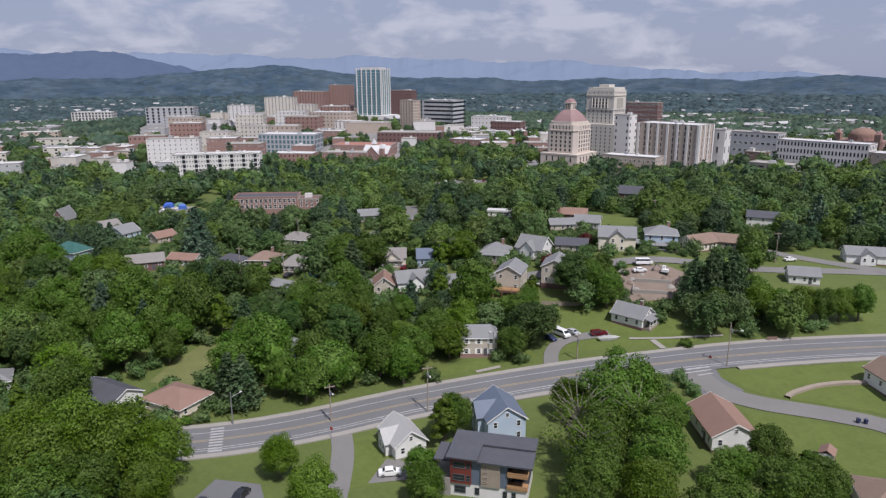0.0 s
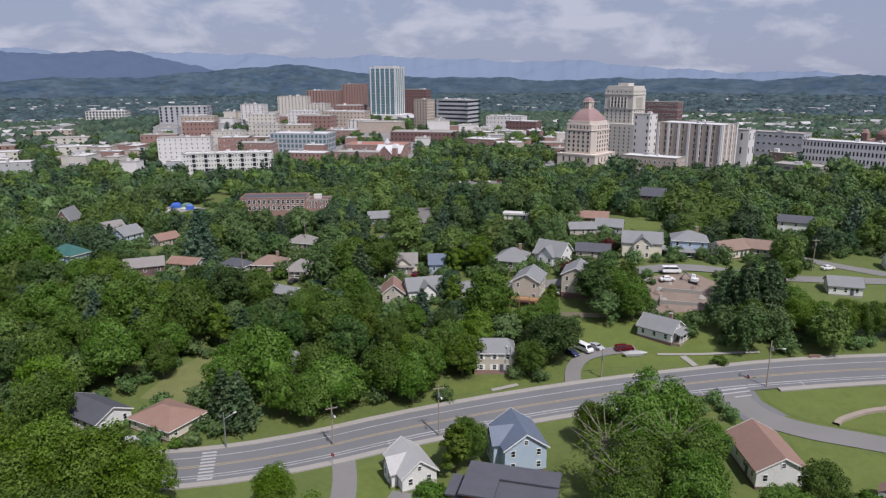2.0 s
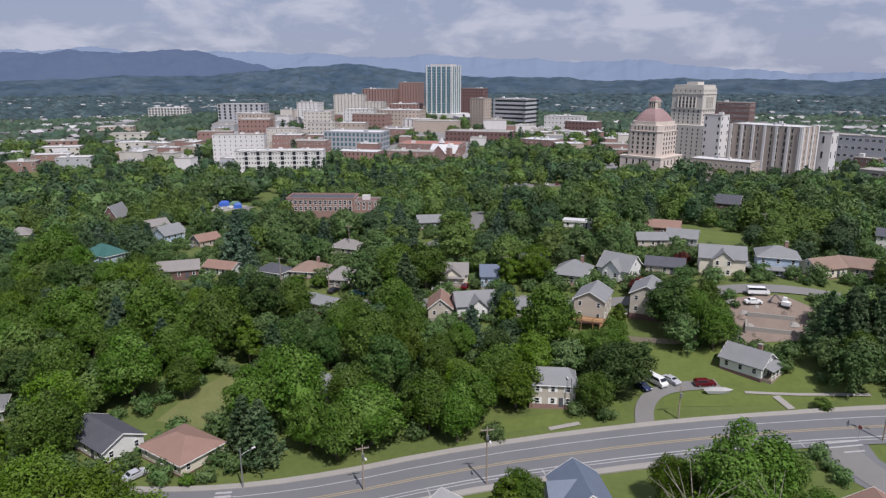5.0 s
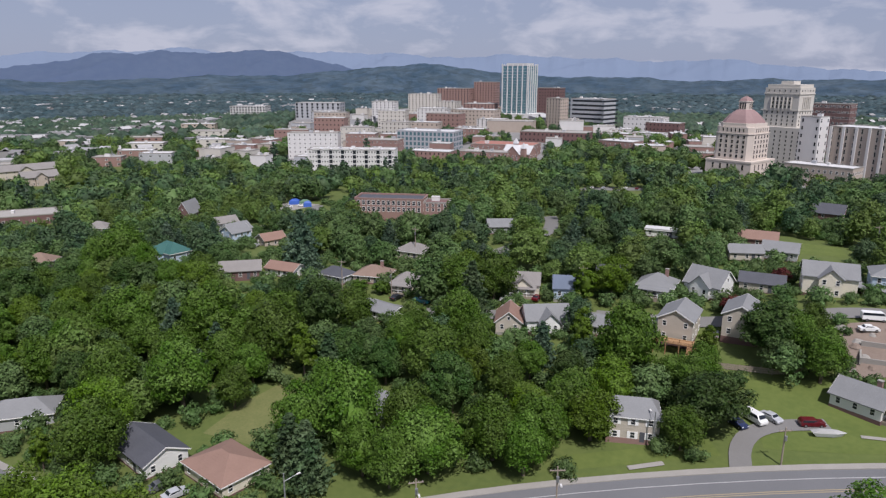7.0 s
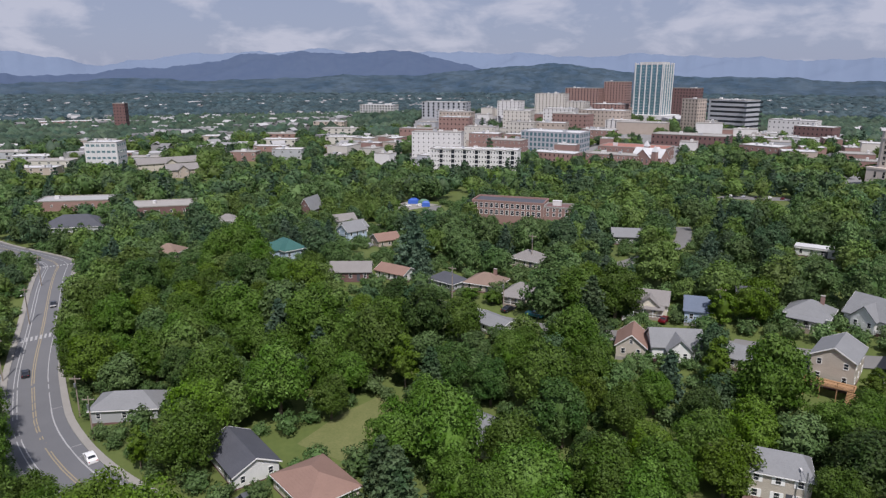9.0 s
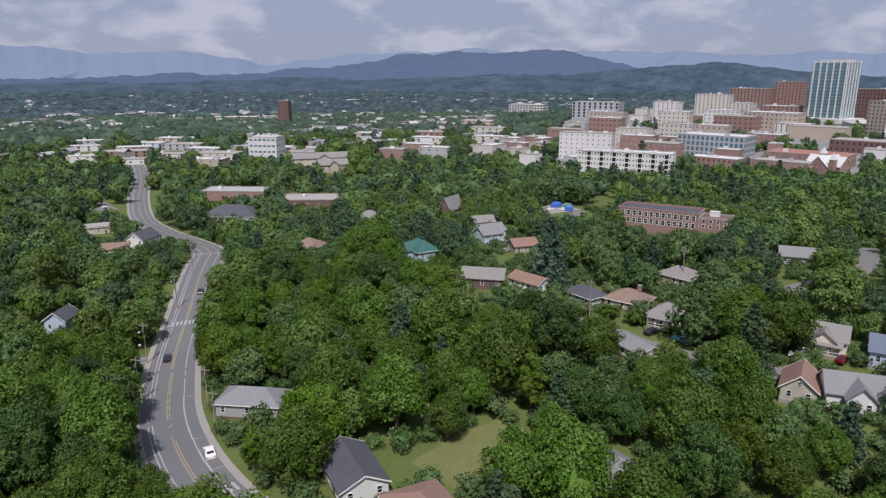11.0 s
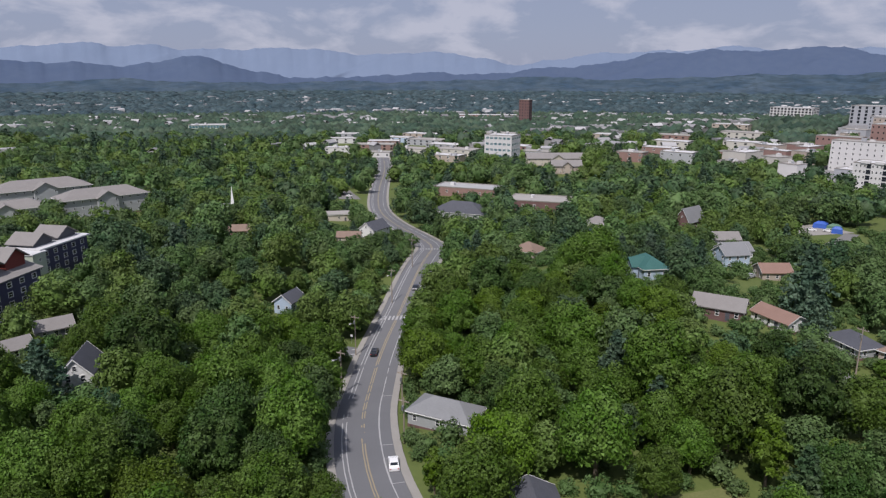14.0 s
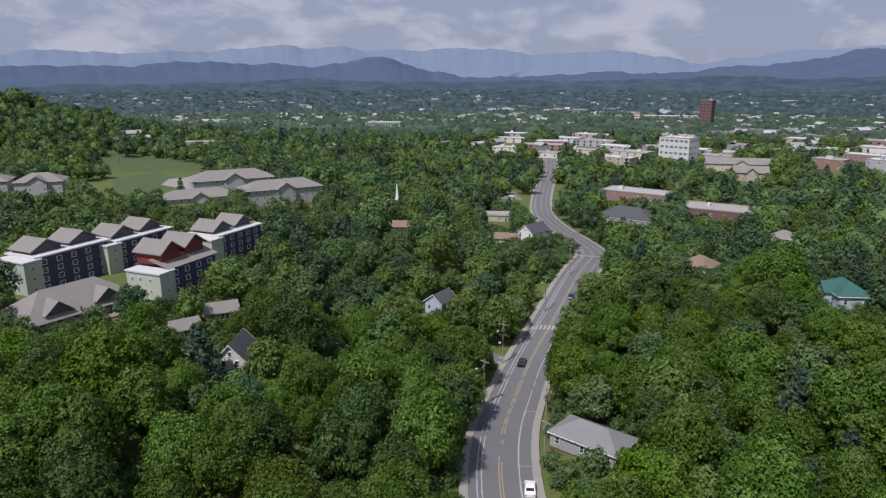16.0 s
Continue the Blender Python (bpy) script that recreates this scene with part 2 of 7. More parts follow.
MAT = {
    "grass": surface("grass", (0.056, 0.086, 0.020), (0.125, 0.152, 0.042), 9, 0.9, 0.6, 0.8),
    "meadow": surface("meadow", (0.070, 0.100, 0.026), (0.190, 0.185, 0.075), 3.5, 0.9, 0.5, 2.0),
    "lawn": surface("lawn", (0.060, 0.092, 0.018), (0.135, 0.165, 0.042), 5, 0.9, 0.6, 0.9),
    "turf": surface("turf", (0.050, 0.080, 0.028), (0.085, 0.118, 0.048), 14, 0.9, 0.4, 0.9),
    "asphalt": surface("asphalt", (0.112, 0.115, 0.122), (0.165, 0.166, 0.172), 9, 0.85, 0.25, 5),
    "side_street": surface("side_street", (0.135, 0.132, 0.128), (0.21, 0.205, 0.198), 6, 0.85, 0.25, 4),
    "concrete": surface("concrete", (0.22, 0.208, 0.188), (0.33, 0.315, 0.29), 3, 0.85, 0.3, 5),
    "marking": surface("marking", (0.25, 0.25, 0.25), (0.43, 0.43, 0.43), 1.2, 0.7, 0.1, 6),
    "marking_yellow": surface("marking_yellow", (0.24, 0.20, 0.13), (0.33, 0.275, 0.18), 1.2, 0.7, 0.1, 6),
    "soil": surface("soil", (0.14, 0.106, 0.086), (0.255, 0.205, 0.17), 3, 0.95, 0.8, 3),
    "bark": surface("bark", (0.075, 0.06, 0.045), (0.16, 0.13, 0.10), 0.6, 0.95, 0.6, 6),
    "dead_wood": surface("dead_wood", (0.15, 0.135, 0.11), (0.25, 0.23, 0.195), 0.6, 0.95, 0.4, 6),
    "leaf": foliage("leaf", (0.050, 0.100, 0.019), (0.095, 0.160, 0.038)),
    "leaf_light": foliage("leaf_light", (0.065, 0.117, 0.018), (0.103, 0.167, 0.034)),
    "leaf_dark": foliage("leaf_dark", (0.033, 0.069, 0.020), (0.063, 0.108, 0.032)),
    "needle": foliage("needle", (0.050, 0.092, 0.045), (0.095, 0.142, 0.070)),
    "leaf_red": foliage("leaf_red", (0.07, 0.022, 0.022), (0.12, 0.045, 0.035)),
    # Woodland greens are bluer than the near leaves: slight haze mixed into the colour.
    "forest": foliage("forest", (0.064, 0.114, 0.043), (0.113, 0.176, 0.070), 8, 0.26, 0.26, 0.24, 12.0, 0.9),
    "forest_light": foliage("forest_light", (0.080, 0.131, 0.037), (0.127, 0.190, 0.061), 8, 0.22, 0.26, 0.24, 12.0, 0.9),
    "forest_dark": foliage("forest_dark", (0.041, 0.079, 0.040), (0.076, 0.122, 0.059), 8, 0.24, 0.26, 0.22, 12.0, 0.9),
    "forest_needle": foliage("forest_needle", (0.045, 0.079, 0.053), (0.079, 0.119, 0.078), 6, 0.22, 0.24, 0.20, 12.0, 0.9),
    # Two far greens with haze painted in: the second is bluer and greyer.
    "forest_far_haze": foliage("forest_far_haze", (0.032, 0.056, 0.040), (0.064, 0.094, 0.060), 60, 0.35, 0.20, 0.1, 16.0, 0.35),
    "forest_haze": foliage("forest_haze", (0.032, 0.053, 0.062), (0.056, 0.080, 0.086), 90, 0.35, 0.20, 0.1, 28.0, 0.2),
    "town_ground": surface("town_ground", (0.15, 0.15, 0.15), (0.27, 0.265, 0.26), 30, 0.9, 0, 1),
    "white_wall": surface("white_wall", (0.62, 0.62, 0.60), (0.80, 0.80, 0.78), 3, 0.7, 0.5, 6, planks=0.16),
    "cream_wall": surface("cream_wall", (0.60, 0.55, 0.45), (0.74, 0.69, 0.58), 3, 0.7, 0.5, 6, planks=0.16),
    "beige_wall": surface("beige_wall", (0.42, 0.38, 0.32), (0.54, 0.49, 0.42), 3, 0.7, 0.5, 6, planks=0.16),
    "blue_wall": surface("blue_wall", (0.36, 0.45, 0.56), (0.48, 0.57, 0.68), 3, 0.7, 0.5, 6, planks=0.16),
    "grey_wall": surface("grey_wall", (0.30, 0.31, 0.32), (0.42, 0.43, 0.44), 3, 0.7, 0.5, 6, planks=0.16),
    "dark_wall": surface("dark_wall", (0.06, 0.065, 0.08), (0.11, 0.115, 0.13), 3, 0.7, 0.4, 6, planks=0.16),
    "navy_wall": surface("navy_wall", (0.042, 0.042, 0.085), (0.075, 0.075, 0.135), 3, 0.65, 0.4, 6, planks=0.2),
    "red_wall": surface("red_wall", (0.13, 0.028, 0.022), (0.21, 0.05, 0.04), 3, 0.7, 0.4, 6, planks=0.2),
    "sage_wall": surface("sage_wall", (0.37, 0.41, 0.335), (0.47, 0.51, 0.425), 3, 0.7, 0.3, 6, planks=0.2),
    "wood": surface("wood", (0.24, 0.13, 0.06), (0.42, 0.26, 0.14), 1.5, 0.7, 0.4, 8),
    "weathered_wood": surface("weathered_wood", (0.20, 0.165, 0.13), (0.34, 0.29, 0.24), 1.5, 0.8, 0.5, 8),
    "brick": surface("brick", (0.215, 0.130, 0.112), (0.32, 0.21, 0.185), 4, 0.85, 0.5, 5, planks=0.3),
    "brick_dark": surface("brick_dark", (0.12, 0.070, 0.066), (0.19, 0.115, 0.108), 4, 0.85, 0.5, 5, planks=0.3),
    "brick_tan": surface("brick_tan", (0.34, 0.285, 0.24), (0.46, 0.395, 0.34), 4, 0.85, 0.4, 5, planks=0.3),
    "pink_stone": surface("pink_stone", (0.50, 0.435, 0.385), (0.60, 0.535, 0.48), 6, 0.8, 0.3, 2),
    "pale_stone": surface("pale_stone", (0.44, 0.415, 0.37), (0.57, 0.545, 0.50), 6, 0.8, 0.3, 2),
    "pink_tile": surface("pink_tile", (0.230, 0.150, 0.148), (0.30, 0.205, 0.20), 3, 0.7, 0.4, 3, planks=0.5),
    "red_tile": surface("red_tile", (0.27, 0.115, 0.085), (0.38, 0.18, 0.14), 3, 0.7, 0.4, 3),
    "stucco": surface("stucco", (0.50, 0.49, 0.48), (0.66, 0.65, 0.64), 5, 0.8, 0.2, 3),
    "grey_panel": surface("grey_panel", (0.30, 0.31, 0.33), (0.42, 0.43, 0.45), 5, 0.7, 0.2, 3),
    "roof_white": surface("roof_white", (0.42, 0.42, 0.425), (0.62, 0.62, 0.625), 6, 0.75, 0.2, 2),
    "roof_grey": surface("roof_grey", (0.155, 0.160, 0.165), (0.24, 0.245, 0.25), 3, 0.85, 0.6, 3, planks=0.22),
    "roof_pale": surface("roof_pale", (0.29, 0.29, 0.285), (0.41, 0.41, 0.405), 3, 0.6, 0.4, 2, planks=0.35),
    "roof_dark": surface("roof_dark", (0.055, 0.058, 0.070), (0.10, 0.104, 0.12), 3, 0.8, 0.6, 3, planks=0.22),
    "roof_brown": surface("roof_brown", (0.17, 0.12, 0.095), (0.26, 0.19, 0.15), 3, 0.85, 0.6, 3, planks=0.22),
    "roof_rust": surface("roof_rust", (0.195, 0.122, 0.096), (0.27, 0.175, 0.14), 3, 0.85, 0.6, 3, planks=0.22),
    "roof_taupe": surface("roof_taupe", (0.175, 0.165, 0.155), (0.26, 0.245, 0.235), 3, 0.85, 0.6, 3, planks=0.22),
    "roof_blue": surface("roof_blue", (0.085, 0.11, 0.155), (0.14, 0.17, 0.225), 3, 0.6, 0.4, 3, planks=0.22),
    "roof_teal": surface("roof_teal", (0.03, 0.095, 0.088), (0.05, 0.14, 0.125), 3, 0.6, 0.4, 3, planks=0.22),
    "gravel_roof": surface("gravel_roof", (0.24, 0.23, 0.21), (0.38, 0.36, 0.34), 7, 0.9, 0.4, 2),
    "trim": surface("trim", (0.68, 0.68, 0.66), (0.82, 0.82, 0.80), 2, 0.6, 0.1, 4),
    "metal": surface("metal", (0.30, 0.31, 0.32), (0.46, 0.47, 0.48), 1, 0.45, 0.1, 6, metal=0.8),
    "glass": plain("glass", (0.018, 0.022, 0.028), 0.08, 0, 0.6),
    "glass_blue": plain("glass_blue", (0.15, 0.29, 0.33), 0.10, 0.45, 0.8),
    "tyre": plain("tyre", (0.015, 0.015, 0.016), 0.8),
    "rim": plain("rim", (0.45, 0.45, 0.47), 0.35, 0.9),
    "lamp_red": plain("lamp_red", (0.35, 0.01, 0.01), 0.3),
    "lamp_clear": plain("lamp_clear", (0.75, 0.76, 0.78), 0.2),
}
for key, colour in {"paint_white": (0.78, 0.78, 0.77), "paint_black": (0.012, 0.013, 0.016), "paint_red": (0.11, 0.006, 0.012), "paint_navy": (0.012, 0.022, 0.075),
                    "paint_silver": (0.42, 0.43, 0.45), "paint_teal": (0.01, 0.13, 0.16), "paint_grey": (0.10, 0.105, 0.115)}.items():
    MAT[key] = plain(key, colour, 0.35, 0.1, 0.5, 0.6)


# ---- shape of the land ----
HILLS = [(120, 160, 450, 8.9),
         (-600, -100, 90, 7.0),
         (20, 100, 90, 4.4),
         (-378, 282, 90, -7.4),
         (-178, 144, 45, -13.1),
         (-200, 969, 90, 18.1),
         (0, -300, 450, 14.8),
         (-4, 242, 90, 28.4),
         (800, 1200, 1000, 5.0),
         (-157, 214, 45, 9.4),
         (-4, 176, 90, -24.4),
         (-212, 73, 90, 9.1),
         (400, 300, 200, 9.2),
         (400, 300, 1000, 11.2),
         (-150, 800, 90, 10.0),
         (-1200, 0, 200, 8.1),
         (89, 620, 45, 3.4),
         (-360, 1130, 110, 26.0),
         (-860, -190, 110, 52.0),
         (-560, 1060, 170, 15.0),
         (34, 197, 14, -1.2),
         (44, 224, 18, 5.3),
         (10, 235, 45, -2.3),
         (-95, 235, 40, -2.6),
         (-153, 78, 22, 5.5)]


def land(x, y):
    z = -22.0 + 0.0 * x
    for hx, hy, s, a in HILLS:
        z = z + a * np.exp(-((x - hx) ** 2 + (y - hy) ** 2) / (2.0 * s * s))
    return z


def lie(x, y):
    return float(land(float(x), float(y)))


# ---- mesh helpers ----
class Shape:
    """Gathers corners and faces of one mesh."""

    def __init__(self):
        self.v, self.f, self.m = [], [], []

    def poly(self, pts, slot=0):
        k = len(self.v)
        self.v += [tuple(p) for p in pts]
        self.f.append(tuple(range(k, k + len(pts))))
        self.m.append(slot)
        return self

    def box(self, x0, x1, y0, y1, z0, z1, slot=0):
        k = len(self.v)
        self.v += [(x0, y0, z0), (x1, y0, z0), (x1, y1, z0), (x0, y1, z0), (x0, y0, z1), (x1, y0, z1), (x1, y1, z1), (x0, y1, z1)]
        for q in ((0, 3, 2, 1), (4, 5, 6, 7), (0, 1, 5, 4), (1, 2, 6, 5), (2, 3, 7, 6), (3, 0, 4, 7)):
            self.f.append(tuple(k + i for i in q))
            self.m.append(slot)
        return self

    def prism(self, ring, z0, z1, slot=0, top=1.0, at=(0, 0)):
        """A ring of (x, y), from z0 to z1; the top ring shrinks by `top` round `at`."""
        k, n = len(self.v), len(ring)
        self.v += [(x, y, z0) for x, y in ring] + [(at[0] + (x - at[0]) * top, at[1] + (y - at[1]) * top, z1) for x, y in ring]
        for i in range(n):
            j = (i + 1) % n
            self.f.append((k + i, k + j, k + n + j, k + n + i))
            self.m.append(slot)
        self.f += [tuple(range(k + n - 1, k - 1, -1)), tuple(range(k + n, k + 2 * n))]
        self.m += [slot, slot]
        return self

    def slab(self, pts, thick, slot=0):
        """A flat plate below the given top corners."""
        n, k = len(pts), len(self.v)
        self.v += [tuple(p) for p in pts] + [(p[0], p[1], p[2] - thick) for p in pts]
        self.f += [tuple(range(k, k + n)), tuple(range(k + 2 * n - 1, k + n - 1, -1))]
        for i in range(n):
            j = (i + 1) % n
            self.f.append((k + i, k + n + i, k + n + j, k + j))
        self.m += [slot] * (n + 2)
        return self

    def tube(self, a, b, ra, rb=None, sides=8, slot=0):
        a, b = Vector(a), Vector(b)
        rb = ra if rb is None else rb
        d = (b - a).normalized()
        u = d.orthogonal().normalized()
        w = d.cross(u)
        k = len(self.v)
        for c, r in ((a, ra), (b, rb)):
            self.v += [tuple(c + r * (math.cos(2 * math.pi * i / sides) * u + math.sin(2 * math.pi * i / sides) * w)) for i in range(sides)]
        for i in range(sides):
            j = (i + 1) % sides
            self.f.append((k + i, k + j, k + sides + j, k + sides + i))
        self.f += [tuple(range(k + sides - 1, k - 1, -1)), tuple(range(k + sides, k + 2 * sides))]
        self.m += [slot] * (sides + 2)
        return self

    def mesh(self, name, *mats):
        me = bpy.data.meshes.new(name)
        me.from_pydata(self.v, [], self.f)
        for mt in mats:
            me.materials.append(MAT[mt])
        if len(mats) > 1:
            me.polygons.foreach_set("material_index", self.m)
        me.update()
        return me


def part(name, shape, mats, parent, label="", at=None):
    """One mesh under a thing or a part."""
    me = shape if isinstance(shape, bpy.types.Mesh) else shape.mesh(name, *((mats,) if isinstance(mats, str) else mats))
    ob = new(name, me)
    ob.parent = parent
    if at is not None:
        ob.matrix_basis = at
    if label:
        tagged(ob, label)
    return ob


def thing(name, label, category, m, group="", kind=""):
    ob = new(name)
    ob.matrix_basis = m
    return tagged(ob, label, category, group, kind)


def array_mesh(name, verts, tris, *mats):
    """A mesh from whole arrays of corners and triangles."""
    me = bpy.data.meshes.new(name)
    me.vertices.add(len(verts))
    me.vertices.foreach_set("co", np.asarray(verts, np.float32).ravel())
    me.loops.add(len(tris) * 3)
    me.loops.foreach_set("vertex_index", np.asarray(tris, np.int32).ravel())
    me.polygons.add(len(tris))
    me.polygons.foreach_set("loop_start", np.arange(0, len(tris) * 3, 3, dtype=np.int32))
    me.update(calc_edges=True)
    me.validate()
    for mt in mats:
        me.materials.append(MAT[mt])
    return me


# ---- ground: one sheet out to the horizon, finer under the flight ----
def spread(lo, hi, mid, n, near):
    u = np.linspace(-1, 1, n)
    k = 5.2
    s = np.sinh(k * u) / np.sinh(k)
    return np.where(s < 0, mid + s * (mid - lo), mid + s * (hi - mid))


gx, gy = spread(-4700, 3600, -90, 300, 6), spread(-900, 4700, 170, 300, 6)
GX, GY = np.meshgrid(gx, gy)
gv = np.stack([GX.ravel(), GY.ravel(), land(GX, GY).ravel()], -1)
gi = np.arange(300 * 300).reshape(300, 300)
a, b, c, d = gi[:-1, :-1].ravel(), gi[:-1, 1:].ravel(), gi[1:, 1:].ravel(), gi[1:, :-1].ravel()
gt = np.concatenate([np.stack([a, b, c], -1), np.stack([a, c, d], -1)])
g_ob = new("ground", array_mesh("ground", gv, gt, "grass"))
for p in g_ob.data.polygons:
    p.use_smooth = True
tagged(g_ob, "gently hilly ground with rough grass and undergrowth", "ground", kind="structure")


def strip(line, left, right, lift, step=4.0, drop=0.0):
    """A ribbon along a line of (x, y), from `left` to `right` metres off its middle, laid on the land."""
    pts = []
    for (x0, y0), (x1, y1) in zip(line, line[1:]):
        n = max(1, round(math.hypot(x1 - x0, y1 - y0) / step))
        pts += [(x0 + (x1 - x0) * i / n, y0 + (y1 - y0) * i / n) for i in range(n)]
    pts.append(line[-1])
    s = Shape()
    rows = []
    for i, (x, y) in enumerate(pts):
        (xa, ya), (xb, yb) = pts[max(i - 1, 0)], pts[min(i + 1, len(pts) - 1)]
        n = math.hypot(xb - xa, yb - ya) or 1
        ux, uy = (yb - ya) / n, -(xb - xa) / n
        cols = max(2, 1 + round((right - left) / 4))
        row = []
        for j in range(cols):
            o = left + (right - left) * j / (cols - 1)
            px, py = x + ux * o, y + uy * o
            row.append((px, py, max(lie(px, py), lie(px + 1.5, py), lie(px, py + 1.5), lie(px - 1.5, py), lie(px, py - 1.5)) + lift))
        rows.append(row)
    for r0, r1 in zip(rows, rows[1:]):
        for j in range(len(r0) - 1):
            s.poly((r0[j], r0[j + 1], r1[j + 1], r1[j]))
        if drop:
            for e in (0, -1):
                q, w = r0[e], r1[e]
                s.poly((q, w, (w[0], w[1], w[2] - drop), (q[0], q[1], q[2] - drop)))
    return s


def curve(line, rounds=2):
    """Rounds the corners of a line."""
    for _ in range(rounds):
        out = [line[0]]
        for (x0, y0), (x1, y1) in zip(line, line[1:]):
            out += [(0.75 * x0 + 0.25 * x1, 0.75 * y0 + 0.25 * y1), (0.25 * x0 + 0.75 * x1, 0.25 * y0 + 0.75 * y1)]
        line = out + [line[-1]]
    return line


def paved(name, line, left, right, lift, mat, label, category, drop=0.0):
    me = strip(line, left, right, lift, drop=drop).mesh(name, mat)
    return tagged(new(name, me), label, category, kind="structure")


def patch(name, ring, lift, mat, label, category, step=3.0):
    """A flat-edged area of other ground cover, laid on the land in small squares."""
    xs, ys = [p[0] for p in ring], [p[1] for p in ring]
    me = Shape()
    for i in range(int((max(xs) - min(xs)) / step) + 1):
        for j in range(int((max(ys) - min(ys)) / step) + 1):
            x, y = min(xs) + i * step, min(ys) + j * step
            cell = list(ring)
            for k, sign_, edge in ((0, 1, x), (0, -1, x + step), (1, 1, y), (1, -1, y + step)):
                cut = []
                for p, q in zip(cell, cell[1:] + cell[:1]):
                    a, b = sign_ * (p[k] - edge), sign_ * (q[k] - edge)
                    if a >= 0:
                        cut.append(p)
                    if a * b < 0:
                        cut.append((p[0] + (q[0] - p[0]) * a / (a - b), p[1] + (q[1] - p[1]) * a / (a - b)))
                cell = cut
            if len(cell) > 2:
                if sum(p[0] * q[1] - q[0] * p[1] for p, q in zip(cell, cell[1:] + cell[:1])) < 0:
                    cell.reverse()
                me.poly([(px, py, lie(px, py) + lift) for px, py in cell])
    return tagged(new(name, me.mesh(name, mat)), label, category, kind="structure")


def inside(x, y, ring):
    hit = False
    for (x0, y0), (x1, y1) in zip(ring, ring[1:] + ring[:1]):
        if (y0 > y) != (y1 > y) and x < (x1 - x0) * (y - y0) / (y1 - y0) + x0:
            hit = not hit
    return hit


# ---- roads ----
AVENUE = curve([(420, 205), (300, 192), (200, 184), (110, 177), (60, 170.5), (20, 161), (-20, 146), (-50, 128), (-72, 120), (-95, 117.5), (-118, 121),
                (-142, 130), (-160, 140), (-180, 152), (-205, 171.5), (-245, 200), (-266, 216), (-300, 226), (-350, 237), (-400, 250), (-470, 282), (-560, 330), (-700, 390)])
paved("road", AVENUE, -5.6, 5.6, 0.10, "asphalt", "grey asphalt two-lane avenue with bike lanes, worn and patched", "road")
for line in ([p for p in AVENUE if p[0] > 53], [p for p in AVENUE if p[0] < 38]):
    paved("pavement", line, -7.1, -5.6, 0.26, "concrete", "pale concrete pavement and kerb along the avenue", "pavement", 0.3)
paved("pavement", AVENUE, 5.6, 7.1, 0.26, "concrete", "pale concrete pavement and kerb along the avenue", "pavement", 0.3)
for off, w, mt in ((-0.25, 0.14, "marking_yellow"), (0.25, 0.14, "marking_yellow"), (-3.3, 0.12, "marking"), (3.3, 0.12, "marking"), (-4.1, 0.12, "marking")):
    paved("road_marking", AVENUE, off - w / 2 - 0.05, off + w / 2 + 0.05, 0.125, mt, "worn painted line along the avenue", "road marking")
SIDE_ROADS = [
    ([(45.5, 164), (47, 156), (50.5, 150), (57, 146), (63.5, 143.8), (71, 141), (79, 137), (84, 129), (85, 116), (84, 90)], 3.1, "side_street", "curving side street of pale worn asphalt"),
    ([(-36, 131), (-33, 122), (-31, 108), (-30, 90)], 2.3, "side_street", "short side street of worn asphalt"),
    ([(-178, 148), (-190, 138), (-208, 128), (-228, 118)], 3.2, "asphalt", "side street leaving the avenue under trees"),
    ([(-105, 219), (-85, 216), (-60, 214), (-30, 220), (-10, 219), (15, 222), (45, 224), (75, 230), (130, 236), (200, 232)], 2.8, "side_street", "narrow residential street of pale asphalt"),
    ([(11, 164), (11.2, 171), (13.5, 176.5), (18, 180.2), (28, 183)], 1.9, "side_street", "gravel and asphalt driveway"),
    ([(-190, 330), (-184, 350), (-187, 372), (-197, 400)], 3.0, "side_street", "narrow curving lane of pale asphalt"),
    ([(-150, 268), (-146, 290), (-150, 318), (-160, 345)], 2.6, "side_street", "narrow residential street between trees"),
    ([(-64, 258), (-57, 270), (-45, 290), (-46, 312), (-52, 345)], 2.8, "side_street", "narrow residential street climbing between trees"),
    ([(130, 236), (105, 246), (80, 262), (62, 268)], 3.0, "side_street", "side street of pale asphalt"),
    ([(-266, 217), (-262, 232), (-250, 246), (-230, 262)], 4.0, "asphalt", "side street meeting the avenue"),
]
for line, half, mt, lab in SIDE_ROADS:
    paved("road", curve(line), -half, half, 0.085, mt, lab, "road")
patch("road", [(40.0, 167), (40.8, 160.5), (43, 153), (47, 148), (55, 152), (51.5, 158), (51.0, 168.5)], 0.095, "asphalt", "asphalt mouth of the side street", "road", 2.0)


# ---- windows, houses ----
PANES = {}


def window_mesh(w, h, frame, glass):
    """A framed window that faces -y, 8 cm proud of the wall, with its pane set back and one cross bar."""
    key = (round(w, 2), round(h, 2), frame, glass)
    if key not in PANES:
        s, b = Shape(), 0.09 * min(w, 1.6)
        s.box(-w / 2, w / 2, -0.08, 0.02, h / 2 - b, h / 2).box(-w / 2, w / 2, -0.11, 0.02, -h / 2, -h / 2 + b)
        s.box(-w / 2, -w / 2 + b, -0.08, 0.02, -h / 2 + b, h / 2 - b).box(w / 2 - b, w / 2, -0.08, 0.02, -h / 2 + b, h / 2 - b)
        s.box(-w / 2 + b, w / 2 - b, -0.06, 0.0, -b / 3, b / 3)
        s.poly(((-w / 2, -0.03, -h / 2), (w / 2, -0.03, -h / 2), (w / 2, -0.03, h / 2), (-w / 2, -0.03, h / 2)), 1)
        PANES[key] = s.mesh("window", frame, glass)
    return PANES[key]


SIDES = {"F": (0, 0), "R": (90, 1), "B": (180, 0), "L": (270, 1)}


